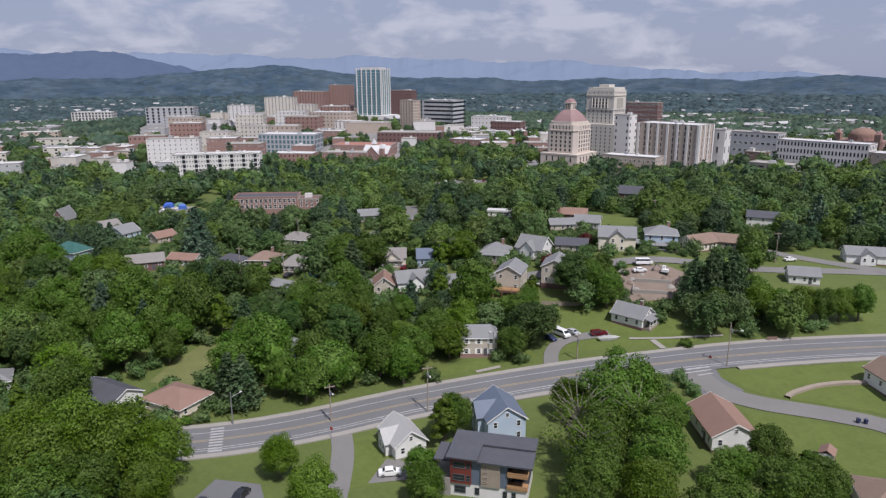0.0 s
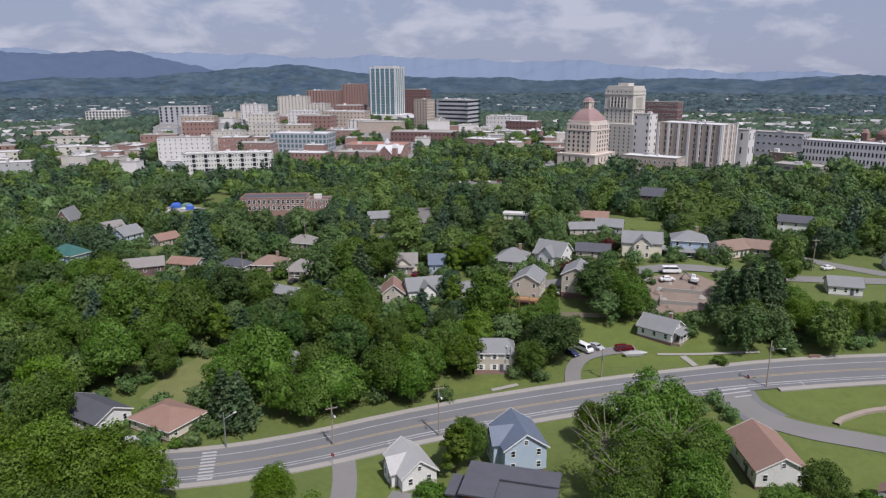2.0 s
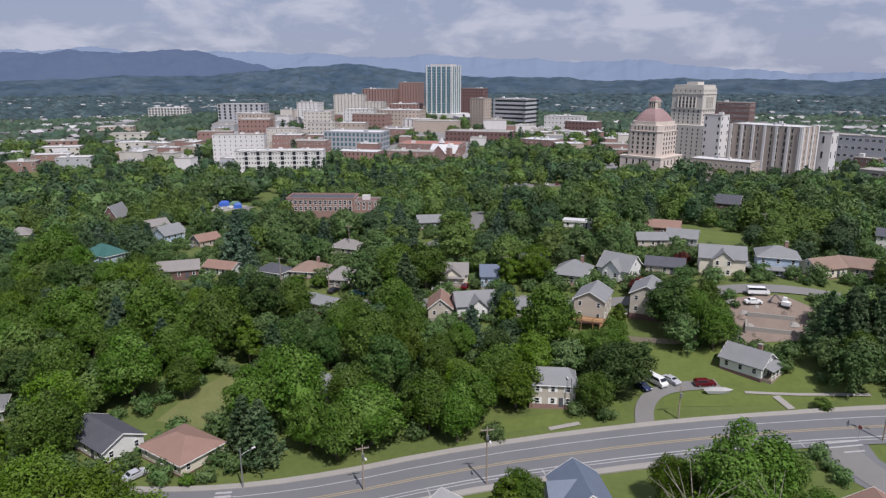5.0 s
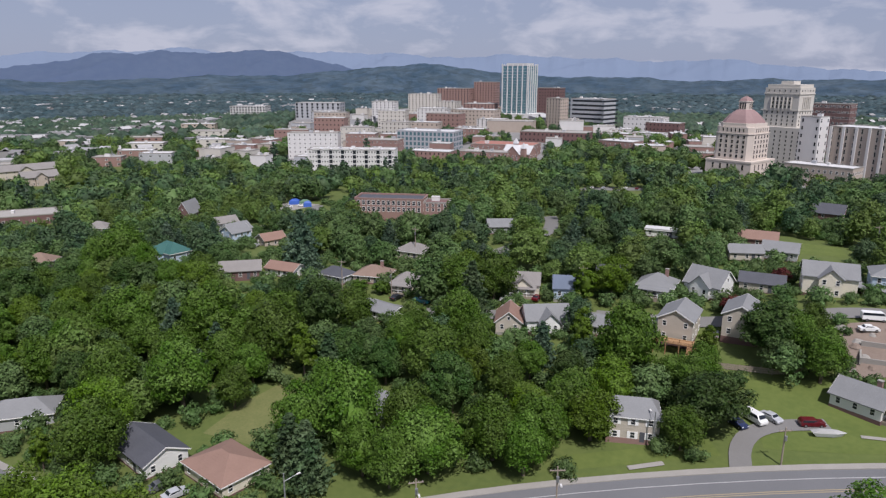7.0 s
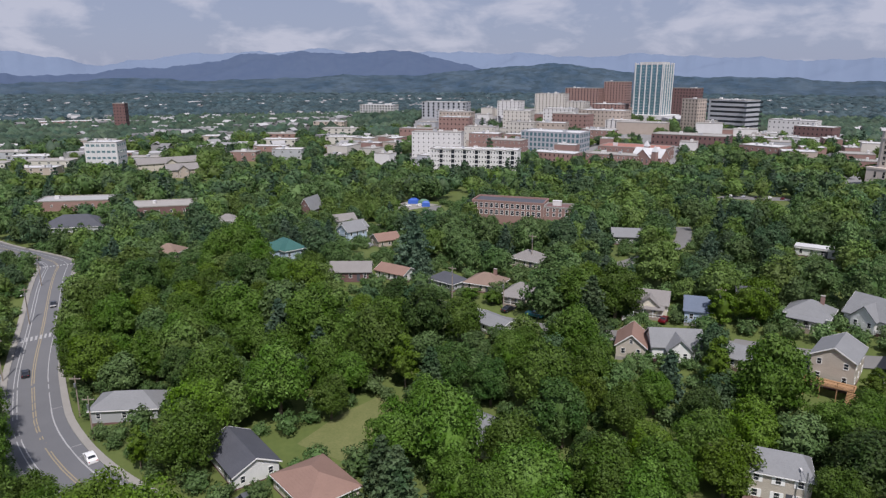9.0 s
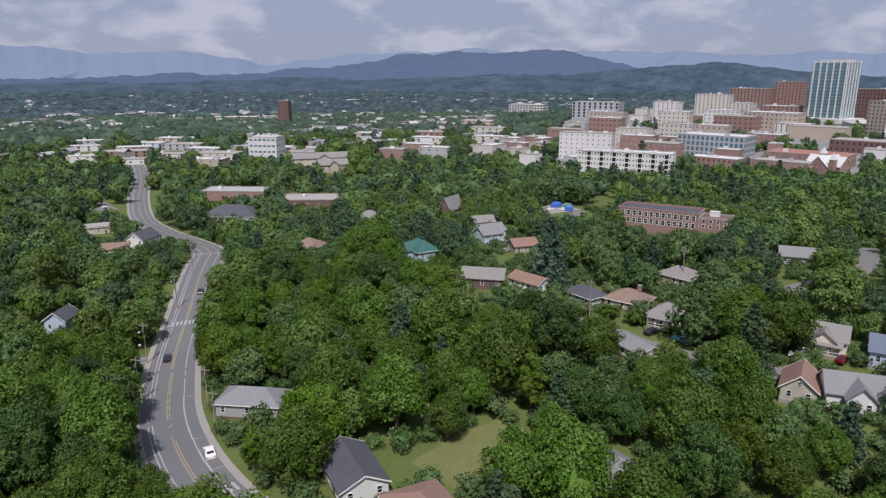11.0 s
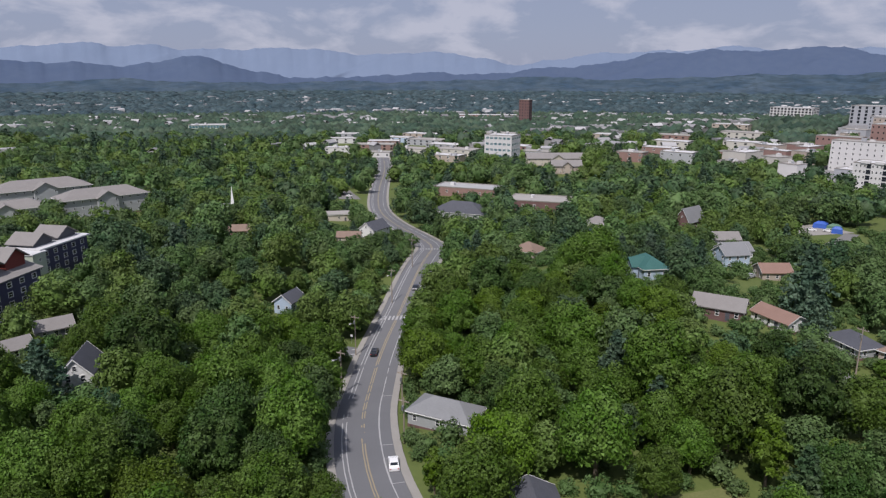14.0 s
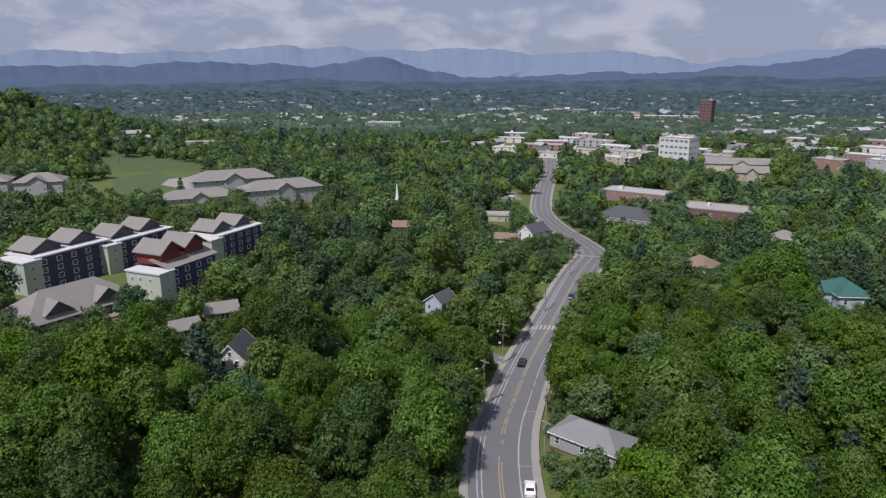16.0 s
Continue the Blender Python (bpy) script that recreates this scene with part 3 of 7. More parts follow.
def windows(parent, w, d, side, cols, rows, z0, dz, ww, wh, frame="trim", glass="glass", margin=1.0, skip=()):
    """Windows on one side of a w by d block: F faces -y, R +x, B +y, L -x."""
    turn, across = SIDES[side]
    length, out = (d, w) if across else (w, d)
    me = window_mesh(ww, wh, frame, glass)
    for i in range(cols):
        u = 0 if cols == 1 else -length / 2 + margin + ww / 2 + (length - 2 * margin - ww) * i / (cols - 1)
        for j in range(rows):
            if (i, j) not in skip:
                part("window", me, None, parent, at=pose(0, 0, 0, 0, 0, turn) @ pose(u, -out / 2, z0 + dz * j))


def roof_shape(L, W, h, rise, eave, kind, thick=0.22):
    """Roof over an L (x) by W (y) house with eaves at h: gable along x, hip, or a low flat plate."""
    s, x, y = Shape(), L / 2 + eave, W / 2 + eave
    k = rise / (W / 2)
    e = h - eave * k + 0.05
    t = h + rise + 0.05
    if kind == "gable":
        s.slab(((-x, -y, e), (x, -y, e), (x, 0, t), (-x, 0, t)), thick)
        s.slab(((x, y, e), (-x, y, e), (-x, 0, t), (x, 0, t)), thick)
    elif kind in ("hip", "jerkin"):
        r = L / 2 - 1.5 if kind == "jerkin" else max(L / 2 - W / 2, 0.3)
        s.slab(((-x, -y, e), (x, -y, e), (r, 0, t), (-r, 0, t)), thick)
        s.slab(((x, y, e), (-x, y, e), (-r, 0, t), (r, 0, t)), thick)
        s.slab(((x, -y, e), (x, y, e), (r, 0, t)), thick)
        s.slab(((-x, y, e), (-x, -y, e), (-r, 0, t)), thick)
    else:
        s.box(-x, x, -y, y, h, h + 0.35)
    return s


YARDS = []
SIGHT = []


def in_view(x, y, z, half):
    """Keeps the line from the flight to (x, y, z) open, `half` metres to each side."""
    b = math.degrees(math.atan2(-(x + 8), y - 45))
    eye = (-2, 20, 78) if b < 22 else (-9, 58, 74) if b < 48 else (-22, 81, 72.4)
    SIGHT.append((*eye, x, y, z, half))




def house(label, x, y, turn, L, W, h, rise, wall="white_wall", roof="roof_grey", kind="gable", storeys=1, porch="", chimney=False, dormers=0, cross=0.0, lift=0.0,
          name="house", eave=0.45, win=(3, 2), open_to=18.0, group="houses on the hillside"):
    """A house with its ridge along local x. porch: the side (F, R, B, L) that has one. cross: length of a second gable out to the front."""
    z = lie(x, y) + lift
    root = thing(name, label, "house" if name == "house" else name.replace("_", " "), pose(x, y, z, 0, 0, turn), group)
    s = Shape().box(-L / 2, L / 2, -W / 2, W / 2, 0.0, h)
    if kind == "gable":
        for e in (-L / 2, L / 2 - 0.15):
            a, b, c = (-W / 2, h), (W / 2, h), (0, h + rise)
            k = len(s.v)
            s.v += [(e + o, p[0], p[1]) for o in (0, 0.15) for p in (a, b, c)]
            for f in ((0, 2, 1), (3, 4, 5), (0, 1, 4, 3), (1, 2, 5, 4), (2, 0, 3, 5)):
                s.f.append(tuple(k + i for i in f))
                s.m.append(0)
    if cross:
        s.box(-W * 0.3, W * 0.3, -W / 2 - cross, -W / 2, 0, h)
        k = len(s.v)
        r = min(rise * 0.8, W * 0.3)
        s.v += [(-W * 0.3, -W / 2 - cross, h), (W * 0.3, -W / 2 - cross, h), (0, -W / 2 - cross, h + r)]
        s.f.append((k, k + 1, k + 2))
        s.m.append(0)
    part("wall", s, wall, root)
    part("foundation", Shape().box(-L / 2 - 0.05, L / 2 + 0.05, -W / 2 - 0.05, W / 2 + 0.05, -2.2, 0.25), "brick_dark" if L > 9 else "concrete", root, "masonry foundation")
    rf = part("roof", roof_shape(L, W, h, rise, eave, kind), roof, root)
    if cross:
        r = min(rise * 0.8, W * 0.3)
        g, y0, y1, q = Shape(), -W / 2 - cross - eave, 0.0, W * 0.3 + eave
        e = h - eave * r / (W * 0.3) + 0.06
        g.slab(((-q, y1, e), (-q, y0, e), (0, y0, h + r + 0.06), (0, y1, h + r + 0.06)), 0.2)
        g.slab(((q, y0, e), (q, y1, e), (0, y1, h + r + 0.06), (0, y0, h + r + 0.06)), 0.2)
        part("gable_roof", g, roof, rf)
    if kind == "gable":
        k = rise / (W / 2)
        for e in (-L / 2 - eave - 0.03, L / 2 + eave - 0.05):
            b = Shape()
            for sg in (-1, 1):
                y0, z0 = sg * (W / 2 + eave), h - eave * k - 0.17
                b.poly(((e, y0, z0), (e + 0.08, y0, z0), (e + 0.08, 0, h + rise - 0.17), (e, 0, h + rise - 0.17)))
                b.poly(((e, y0, z0), (e, 0, h + rise - 0.17), (e, 0, h + rise + 0.08), (e, y0, z0 + 0.25)))
                b.poly(((e + 0.08, y0, z0 + 0.25), (e + 0.08, 0, h + rise + 0.08), (e + 0.08, 0, h + rise - 0.17), (e + 0.08, y0, z0)))
            part("barge_board", b, "trim", rf, "white painted barge boards")
    else:
        b = Shape()
        X, Y, zf = L / 2 + eave + 0.04, W / 2 + eave + 0.04, h - eave * rise / (W / 2) - 0.2
        b.box(-X, X, -Y, -Y + 0.1, zf, zf + 0.2).box(-X, X, Y - 0.1, Y, zf, zf + 0.2).box(-X, -X + 0.1, -Y, Y, zf, zf + 0.2).box(X - 0.1, X, -Y, Y, zf, zf + 0.2)
        part("gutter", b, "trim", rf, "white gutters")
    sh = h / storeys
    fr = "trim"
    for side, n in (("F", win[0]), ("B", win[0]), ("R", win[1]), ("L", win[1])):
        if cross and side == "F":
            windows(root, W * 0.6, W + 2 * cross, "F", 2, storeys, sh * 0.55, sh, 0.95, 1.35, fr, margin=0.7)
            if L < 20:
                continue
        windows(root, L, W, side, n, storeys, sh * 0.55, sh, 0.95, 1.35, fr, margin=1.1)
    if kind == "gable" and rise > 2.3:
        for side in ("R", "L"):
            windows(root, L, W, side, 1, 1, h + rise * 0.33, 1, 0.8, 1.0, fr)
    turn_d, across = SIDES[porch or "F"]
    ln, out = (W, L) if across else (L, W)
    m = pose(0, 0, 0, 0, 0, turn_d)
    dr = part("door", Shape().box(-0.48, 0.48, -0.07, 0.02, 0.2, 2.25), "dark_wall", root, at=m @ pose(0.25 * ln - 0.6 if not porch else 0, -out / 2 - 0.01, 0))
    part("door_handle", Shape().box(0.3, 0.38, -0.13, -0.06, 1.1, 1.25), "metal", dr)
    if porch:
        w, dp = ln * 0.82, 2.1
        pr = part("porch", Shape().box(-w / 2, w / 2, -dp, 0, -1.6, 0.2), "weathered_wood", root, at=m @ pose(0, -out / 2 - 0.02, 0))
        part("porch_roof", Shape().slab(((-w / 2 - 0.2, -dp - 0.3, 2.45), (w / 2 + 0.2, -dp - 0.3, 2.45), (w / 2 + 0.2, 0, 3.1), (-w / 2 - 0.2, 0, 3.1)), 0.18), roof, pr)
        post = Shape().box(-0.08, 0.08, -0.08, 0.08, 0.2, 2.42).mesh("post", "trim")
        for i in range(4):
            part("post", post, None, pr, at=pose(-w / 2 + 0.15 + (w - 0.3) * i / 3, -dp + 0.12, 0))
        part("railing", Shape().box(-w / 2, w / 2, -dp + 0.06, -dp + 0.12, 1.0, 1.1).box(-w / 2, w / 2, -dp + 0.06, -dp + 0.12, 0.4, 0.46), "trim", pr)
    if chimney:
        ch = part("chimney", Shape().box(-0.45, 0.45, -0.4, 0.4, h, h + rise + 1.0), "brick", root, at=pose(L * 0.22, W * 0.12, 0))
        part("chimney_cap", Shape().box(-0.52, 0.52, -0.47, 0.47, h + rise + 1.0, h + rise + 1.15), "concrete", ch)
    for i in range(dormers):
        dx = 0 if dormers == 1 else -L / 4 + L / 2 * i
        y0 = -W * 0.36
        zr = h + rise * (1 - 2 * 0.36)
        dm = part("dormer", Shape().box(-0.8, 0.8, y0, 0, zr - 0.2, zr + 1.2), wall, root, at=pose(dx, 0, 0))
        part("dormer_roof", Shape().slab(((-1.1, y0 - 0.3, zr + 1.05), (0, y0 - 0.3, zr + 1.85), (0, 0.2, zr + 1.85), (-1.1, 0.2, zr + 1.05)), 0.12)
             .slab(((0, y0 - 0.3, zr + 1.85), (1.1, y0 - 0.3, zr + 1.05), (1.1, 0.2, zr + 1.05), (0, 0.2, zr + 1.85)), 0.12), roof, dm)
        part("window", window_mesh(0.9, 0.9, "trim", "glass"), None, dm, at=pose(0, y0, zr + 0.55))
    YARDS.append((x, y, max(L, W) * 0.55, 0))
    if open_to >= 9:
        in_view(x, y, z + (h * 0.3 if open_to >= 20 else h * 0.85 if open_to >= 14 else h + rise * 0.6), max(L, W) * 0.42 + 0.8)
    return root


# ---- town buildings ----
def block(label, x, y, turn, w, d, h, wall="brick", roof="roof_white", floors=4, cols=8, side_cols=3, win=(1.3, 1.7), frame="trim", glass="glass", name="office_building",
          base=0.0, cap=0.6, plant=1, group="", top=None, open_to=0.0):
    """A flat-roofed building that faces -y before its turn: walls, parapet, roof deck, windows on each side, and roof machinery."""
    z0 = lie(x, y)
    h = h if top is None else top - z0
    root = thing(name, label, name.replace("_", " "), pose(x, y, z0, 0, 0, turn), group)
    part("wall", Shape().box(-w / 2, w / 2, -d / 2, d / 2, -6, h), wall, root)
    t = 0.4
    p = Shape().box(-w / 2 - 0.15, w / 2 + 0.15, -d / 2 - 0.15, -d / 2 + t, h, h + cap).box(-w / 2 - 0.15, w / 2 + 0.15, d / 2 - t, d / 2 + 0.15, h, h + cap)
    p.box(-w / 2 - 0.15, -w / 2 + t, -d / 2 + t, d / 2 - t, h, h + cap).box(w / 2 - t, w / 2 + 0.15, -d / 2 + t, d / 2 - t, h, h + cap)
    rf = part("roof", Shape().box(-w / 2 + t, w / 2 - t, -d / 2 + t, d / 2 - t, h, h + 0.12), roof, root)
    part("parapet", p, wall if cap > 0.8 else "concrete", rf)
    rng = random.Random(int(x * 7 + y))
    for i in range(plant):
        a, b2, c = rng.uniform(1.5, 4), rng.uniform(1.5, 3.5), rng.uniform(1.2, 2.6)
        part("roof_unit", Shape().box(-a / 2, a / 2, -b2 / 2, b2 / 2, 0, c).box(-a / 2 - 0.1, a / 2 + 0.1, -b2 / 2 - 0.1, b2 / 2 + 0.1, c, c + 0.12), "grey_panel" if i % 2 else "stucco", rf,
             "pale metal roof machinery", pose(rng.uniform(-0.35, 0.35) * w, rng.uniform(-0.3, 0.3) * d, h + 0.12))
    if floors:
        fh = (h - base) / floors
        for s, n in (("F", cols), ("R", side_cols), ("B", cols), ("L", side_cols)):
            if n and (s in "BL" or math.hypot(x, y - 50) > 780):
                ln, out = (w, d) if s in "FB" else (d, w)
                for j in range(floors):
                    if j == 0 or s in "FR":
                        row, k = Shape(), max(1, n)
                    up = fh * j if s in "BL" else 0.0
                    for i in range(k):
                        u = 0 if k == 1 else -ln / 2 + 1.2 + win[0] / 2 + (ln - 2.4 - win[0]) * i / (k - 1)
                        row.box(u - win[0] / 2, u + win[0] / 2, -0.06, 0.02, up - min(win[1], fh * 0.72) / 2, up + min(win[1], fh * 0.72) / 2)
                    if j == floors - 1 or s in "FR":
                        tagged(part("glazing", row, glass, root, at=pose(0, 0, 0, 0, 0, SIDES[s][0]) @ pose(0, -out / 2, base + fh * (0.55 + (j if s in "FR" else 0)))), kind="stuff")
            elif n:
                windows(root, w, d, s, n, floors, base + fh * 0.55, fh, win[0], min(win[1], fh * 0.72), frame, glass, margin=1.2)
    YARDS.append((x, y, max(w, d) * 0.56, 0))
    if open_to:
        in_view(x, y, z0 + h * 0.4, w * 0.42)
    return root

# ---- mountains round the horizon ----
def ridge(name, dist, heights, seed, mat, label, rough=1.0):
    """A wooded ridge `dist` metres off: heights are pairs of bearing to the left, in degrees, and rise over eye level, in metres a kilometre."""
    rng = np.random.RandomState(seed)
    deg = np.arange(-70, 150, 0.2)
    az = np.radians(deg)
    h = np.interp(deg, [p[0] for p in heights], [p[1] for p in heights])
    h = np.convolve(np.pad(h, 5, mode="edge"), np.hanning(11) / np.hanning(11).sum(), mode="valid") * dist / 1000
    for k in range(8):
        h += rough * 9.0 / (1.5 ** k) * np.sin(az * (23.0 * 1.9 ** k) + rng.uniform(0, 6.3))
    rows, depth = [], 16
    for j in range(depth):
        f = j / (depth - 1)
        fold = sum(np.sin(az * w + p + 1.3 * np.sin(az * w * 0.37 + p) + (5.0 + 3 * i) * f) / (i + 1) ** 1.6 for i, (w, p) in enumerate(((31, 0.4), (67, 2.1), (139, 4.0), (263, 1.2))))
        rr = dist - (1 - f) * 520 + 70 * fold * (1 - f)
        hh = -45 + (h + 78 + 45) * np.clip(f + 0.10 * fold * f * (1 - f) * 4, 0, 1) ** 0.8
        rows.append(np.stack([-12 - rr * np.sin(az), 40 + rr * np.cos(az), hh], -1))
    v = np.concatenate(rows)
    n = len(az)
    i = np.arange((depth - 1) * n).reshape(depth - 1, n)[:, :-1].ravel()
    t = np.concatenate([np.stack([i, i + n + 1, i + n], -1), np.stack([i, i + 1, i + n + 1], -1)])
    ob = new(name, array_mesh(name, v, t, mat))
    for q in ob.data.polygons:
        q.use_smooth = True
    return tagged(ob, label, "mountains", kind="structure")


# Aerial haze is painted into the far ridge's pale blue base colour.
MAT["hill_far_haze"] = surface("hill_far_haze", (0.142, 0.184, 0.262), (0.165, 0.206, 0.284), 500, 1.0, 0, 0.01, spec=0)
# Wooded range: its blue is haze put into the colour, thinner than above.
MAT["hill_mid_haze"] = surface("hill_mid_haze", (0.062, 0.088, 0.148), (0.088, 0.116, 0.172), 200, 1.0, 0, 0.02, spec=0)
# Leaf colours of the low hills are shifted to blue to imitate haze.
MAT["hill_near_haze"] = foliage("hill_near_haze", (0.034, 0.055, 0.080), (0.056, 0.080, 0.104), 120, 0.3, 0, 0.05, 26.0, 0.12)
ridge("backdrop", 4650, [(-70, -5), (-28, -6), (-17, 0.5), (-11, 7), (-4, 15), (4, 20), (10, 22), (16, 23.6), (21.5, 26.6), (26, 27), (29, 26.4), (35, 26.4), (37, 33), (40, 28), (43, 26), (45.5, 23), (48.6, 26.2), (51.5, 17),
                         (54.3, 6), (56, 14), (59.2, 24), (67, 26), (73.8, 29.4), (77, 27), (80.1, 28.6), (82.5, 37), (84.5, 31), (87, 31.7), (92, 26), (101.8, 25), (108.5, 16), (120, 14), (150, 12)], 3, "hill_far_haze", "pale blue distant mountain ridge under the sky")
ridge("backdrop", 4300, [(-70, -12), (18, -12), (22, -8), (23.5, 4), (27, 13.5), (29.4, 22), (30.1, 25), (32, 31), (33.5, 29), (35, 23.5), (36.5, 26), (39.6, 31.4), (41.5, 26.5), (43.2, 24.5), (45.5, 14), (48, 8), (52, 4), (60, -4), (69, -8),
                         (75.6, 1), (77.4, 8.6), (79.6, 19.8), (82, 11), (84.6, 6), (88, 12.8), (96, 8), (108, 8), (125, 5), (150, 0)], 5, "hill_mid_haze", "dark blue wooded mountain range")
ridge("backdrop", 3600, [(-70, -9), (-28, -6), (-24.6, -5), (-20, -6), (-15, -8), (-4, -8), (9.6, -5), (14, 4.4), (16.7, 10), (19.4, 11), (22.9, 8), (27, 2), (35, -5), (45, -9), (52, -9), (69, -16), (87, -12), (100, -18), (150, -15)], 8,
      "hill_near_haze", "low dark green wooded hills", 0.6)

# ---- houses by the avenue ----
beige = house("two-storey beige house with grey roof beside the avenue", -8.2, 171.5, 6, 9.6, 7.4, 5.5, 2.1, "beige_wall", "roof_grey", "jerkin", 2, win=(3, 2), open_to=14)
shutter = Shape().box(-0.24, 0.24, -0.06, 0.0, -0.72, 0.72).mesh("shutter", "trim")
for sx in (-3.225, 0.0, 3.225):
    for sz in (1.51, 4.26):
        for sd in (-0.73, 0.73):
            part("shutter", shutter, None, beige, at=pose(sx + sd, -3.72, sz))
part("brick_base", Shape().box(-4.86, 4.86, -3.76, 3.76, -2.0, 0.75), "brick", beige, "red brick base course")
house("white cottage with grey roof and front porch on the lawn", 35.5, 190.5, -36, 9.5, 7.6, 2.9, 2.5, "white_wall", "roof_grey", porch="R", chimney=True, win=(3, 2), open_to=26)
house("white house with rust-brown shingle roof by the side street", 44.5, 133.5, -84, 13.5, 9.2, 3.6, 2.5, "white_wall", "roof_rust", win=(4, 2), open_to=24)
house("white cottage with pale grey metal roof on a lawn", -21.5, 126, -58, 8.8, 6.8, 3.2, 2.6, "white_wall", "roof_pale", cross=1.2, win=(2, 2), open_to=24)
house("blue two-storey house with blue shingle roof", -1.5, 134.0, -72, 10.0, 8.2, 5.2, 2.8, "blue_wall", "roof_blue", storeys=2, cross=1.5, win=(3, 2), open_to=24)
house("brown-roofed house with hip roof at the foot of the lawn", 67, 108, -8, 14, 10, 3.0, 2.3, "beige_wall", "roof_brown", "hip", open_to=20)
house("white house with brown roof beside the round lawn", 88, 152, 100, 11, 8, 3.8, 2.6, "white_wall", "roof_brown", storeys=1, porch="L", open_to=16)
house("long dark-roofed house with pale walls among trees", -93, 138, -24, 13, 8.2, 2.9, 2.0, "white_wall", "roof_dark", open_to=22)
house("house with wide rust-brown hip roof and tan walls", -76, 137.5, -22, 12, 9.5, 2.8, 2.0, "cream_wall", "roof_rust", "hip", open_to=20)
house("grey bungalow with pale metal hip roof beside the avenue", -131, 144, 34, 13.5, 7.8, 3.4, 2.1, "grey_wall", "roof_grey", "hip", open_to=24)
house("house with broad pale grey hip roof among trees", -57.5, 164, -14, 13.5, 9.5, 3.2, 2.8, "white_wall", "roof_grey", "hip", open_to=6)
house("small white shed with grey roof", -44.5, 160, 20, 4.5, 3.2, 2.5, 1.0, "white_wall", "roof_pale", name="shed", win=(1, 1), open_to=16)

# ---- houses along the residential street ----
house("tall beige two-storey house with grey gable roof and rear deck", 0.5, 213, -102, 10.5, 8.0, 6.0, 2.2, "beige_wall", "roof_grey", storeys=2, win=(3, 2), open_to=30, lift=0.3)
house("tall pale grey two-storey house with grey gable roof", 15, 216, -102, 10.5, 8.0, 6.0, 2.2, "beige_wall", "roof_grey", storeys=2, win=(3, 2), open_to=30, lift=0.3)
house("white bungalow with grey hip roof and glazed porch", -5, 238.5, -10, 9.5, 9, 3.2, 2.5, "white_wall", "roof_grey", "hip", porch="F", chimney=True, open_to=24)
house("white cottage with steep grey-green roof and dormer", 8.5, 239.5, -30, 10, 9, 3.6, 3.8, "white_wall", "roof_grey", cross=1.4, dormers=0, open_to=24)
house("low house with dark grey roof", 22, 243, -8, 11, 7.5, 2.8, 1.8, "beige_wall", "roof_dark", open_to=18)
house("cream two-storey house with twin gables", 37.5, 241, -6, 12.5, 9, 5.2, 2.8, "cream_wall", "roof_grey", storeys=2, cross=1.6, porch="R", open_to=24)
house("pale blue two-storey house with porch and balcony", 53.5, 244.5, -8, 11, 9.5, 6.0, 2.3, "blue_wall", "roof_grey", "hip", 2, porch="F", chimney=True, open_to=24)
house("small house with taupe hip roof and porch", -42, 234, 8, 9, 8, 3.3, 2.5, "cream_wall", "roof_taupe", cross=1.2, porch="F", open_to=20)
house("narrow white house with bluish roof", -30, 232, 10, 6, 8, 3.6, 2.5, "blue_wall", "roof_blue", open_to=18, win=(2, 2))
house("white house with grey metal gable roof", -32, 212.5, 22, 11, 8, 3.4, 2.8, "white_wall", "roof_grey", cross=2.0, open_to=26)
house("small house with rust-red steep roof", -41, 210.5, 100, 9, 6.5, 3.2, 2.6, "beige_wall", "roof_rust", open_to=24)
house("low grey garage with shallow roof at the street's end", -76, 210, -22, 11.5, 7, 2.6, 1.3, "white_wall", "roof_grey", name="garage", open_to=26)
house("wide low grey-roofed house below the street", -14, 212, -12, 12, 7.5, 2.6, 1.8, "beige_wall", "roof_grey", open_to=8)
house("brick house with brown hip roof and tall chimney", -90, 236, 2, 10.5, 8.8, 2.6, 2.3, "brick_tan", "roof_brown", "hip", chimney=True, open_to=24)
house("small house with taupe hip roof and columned porch", -77, 231, 2, 7.5, 7.5, 3.0, 2.3, "cream_wall", "roof_taupe", "hip", porch="F", open_to=22)
house("low house with dark slate-grey roof", -101, 232, -14, 9.5, 6.5, 2.6, 1.9, "grey_wall", "roof_dark", "hip", open_to=20)
house("white house with orange-brown roof", -118, 230, -8, 11, 6.5, 2.6, 1.6, "white_wall", "roof_rust", open_to=20)
house("dark wooden house with brown gable roof", -129, 222, 30, 12, 7, 3.2, 2.2, "brick_dark", "roof_taupe", open_to=22)
house("house with teal metal roof and pale blue walls", -164, 233, -20, 12, 8, 4.0, 2.6, "blue_wall", "roof_teal", "hip", cross=2.0, open_to=16)
house("purple-grey house behind a large tree", -18, 240, 12, 8, 8, 4.5, 2.2, "grey_wall", "roof_dark", open_to=14)
house("low house with dark red roof at the meadow", 26, 291, -8, 12, 8, 2.8, 2.0, "brick_dark", "roof_rust", open_to=26)
house("grey house with grey gable roof", 31, 276, -12, 10, 8, 3.0, 2.2, "grey_wall", "roof_grey", open_to=20)
house("low house with grey shingle roof", 20, 272, 10, 10, 7, 2.8, 1.8, "beige_wall", "roof_grey", open_to=16)
house("bungalow with brown gable roof", 68, 250, 30, 11, 8, 3.2, 2.4, "cream_wall", "roof_brown", open_to=20)
house("small bungalow with brown shingle roof", 80, 256, -20, 11, 8, 3.0, 2.2, "beige_wall", "roof_brown", open_to=18)
house("grey house by the bend of the street", 94, 222, -10, 9, 7, 3.0, 2.0, "white_wall", "roof_grey", open_to=22)
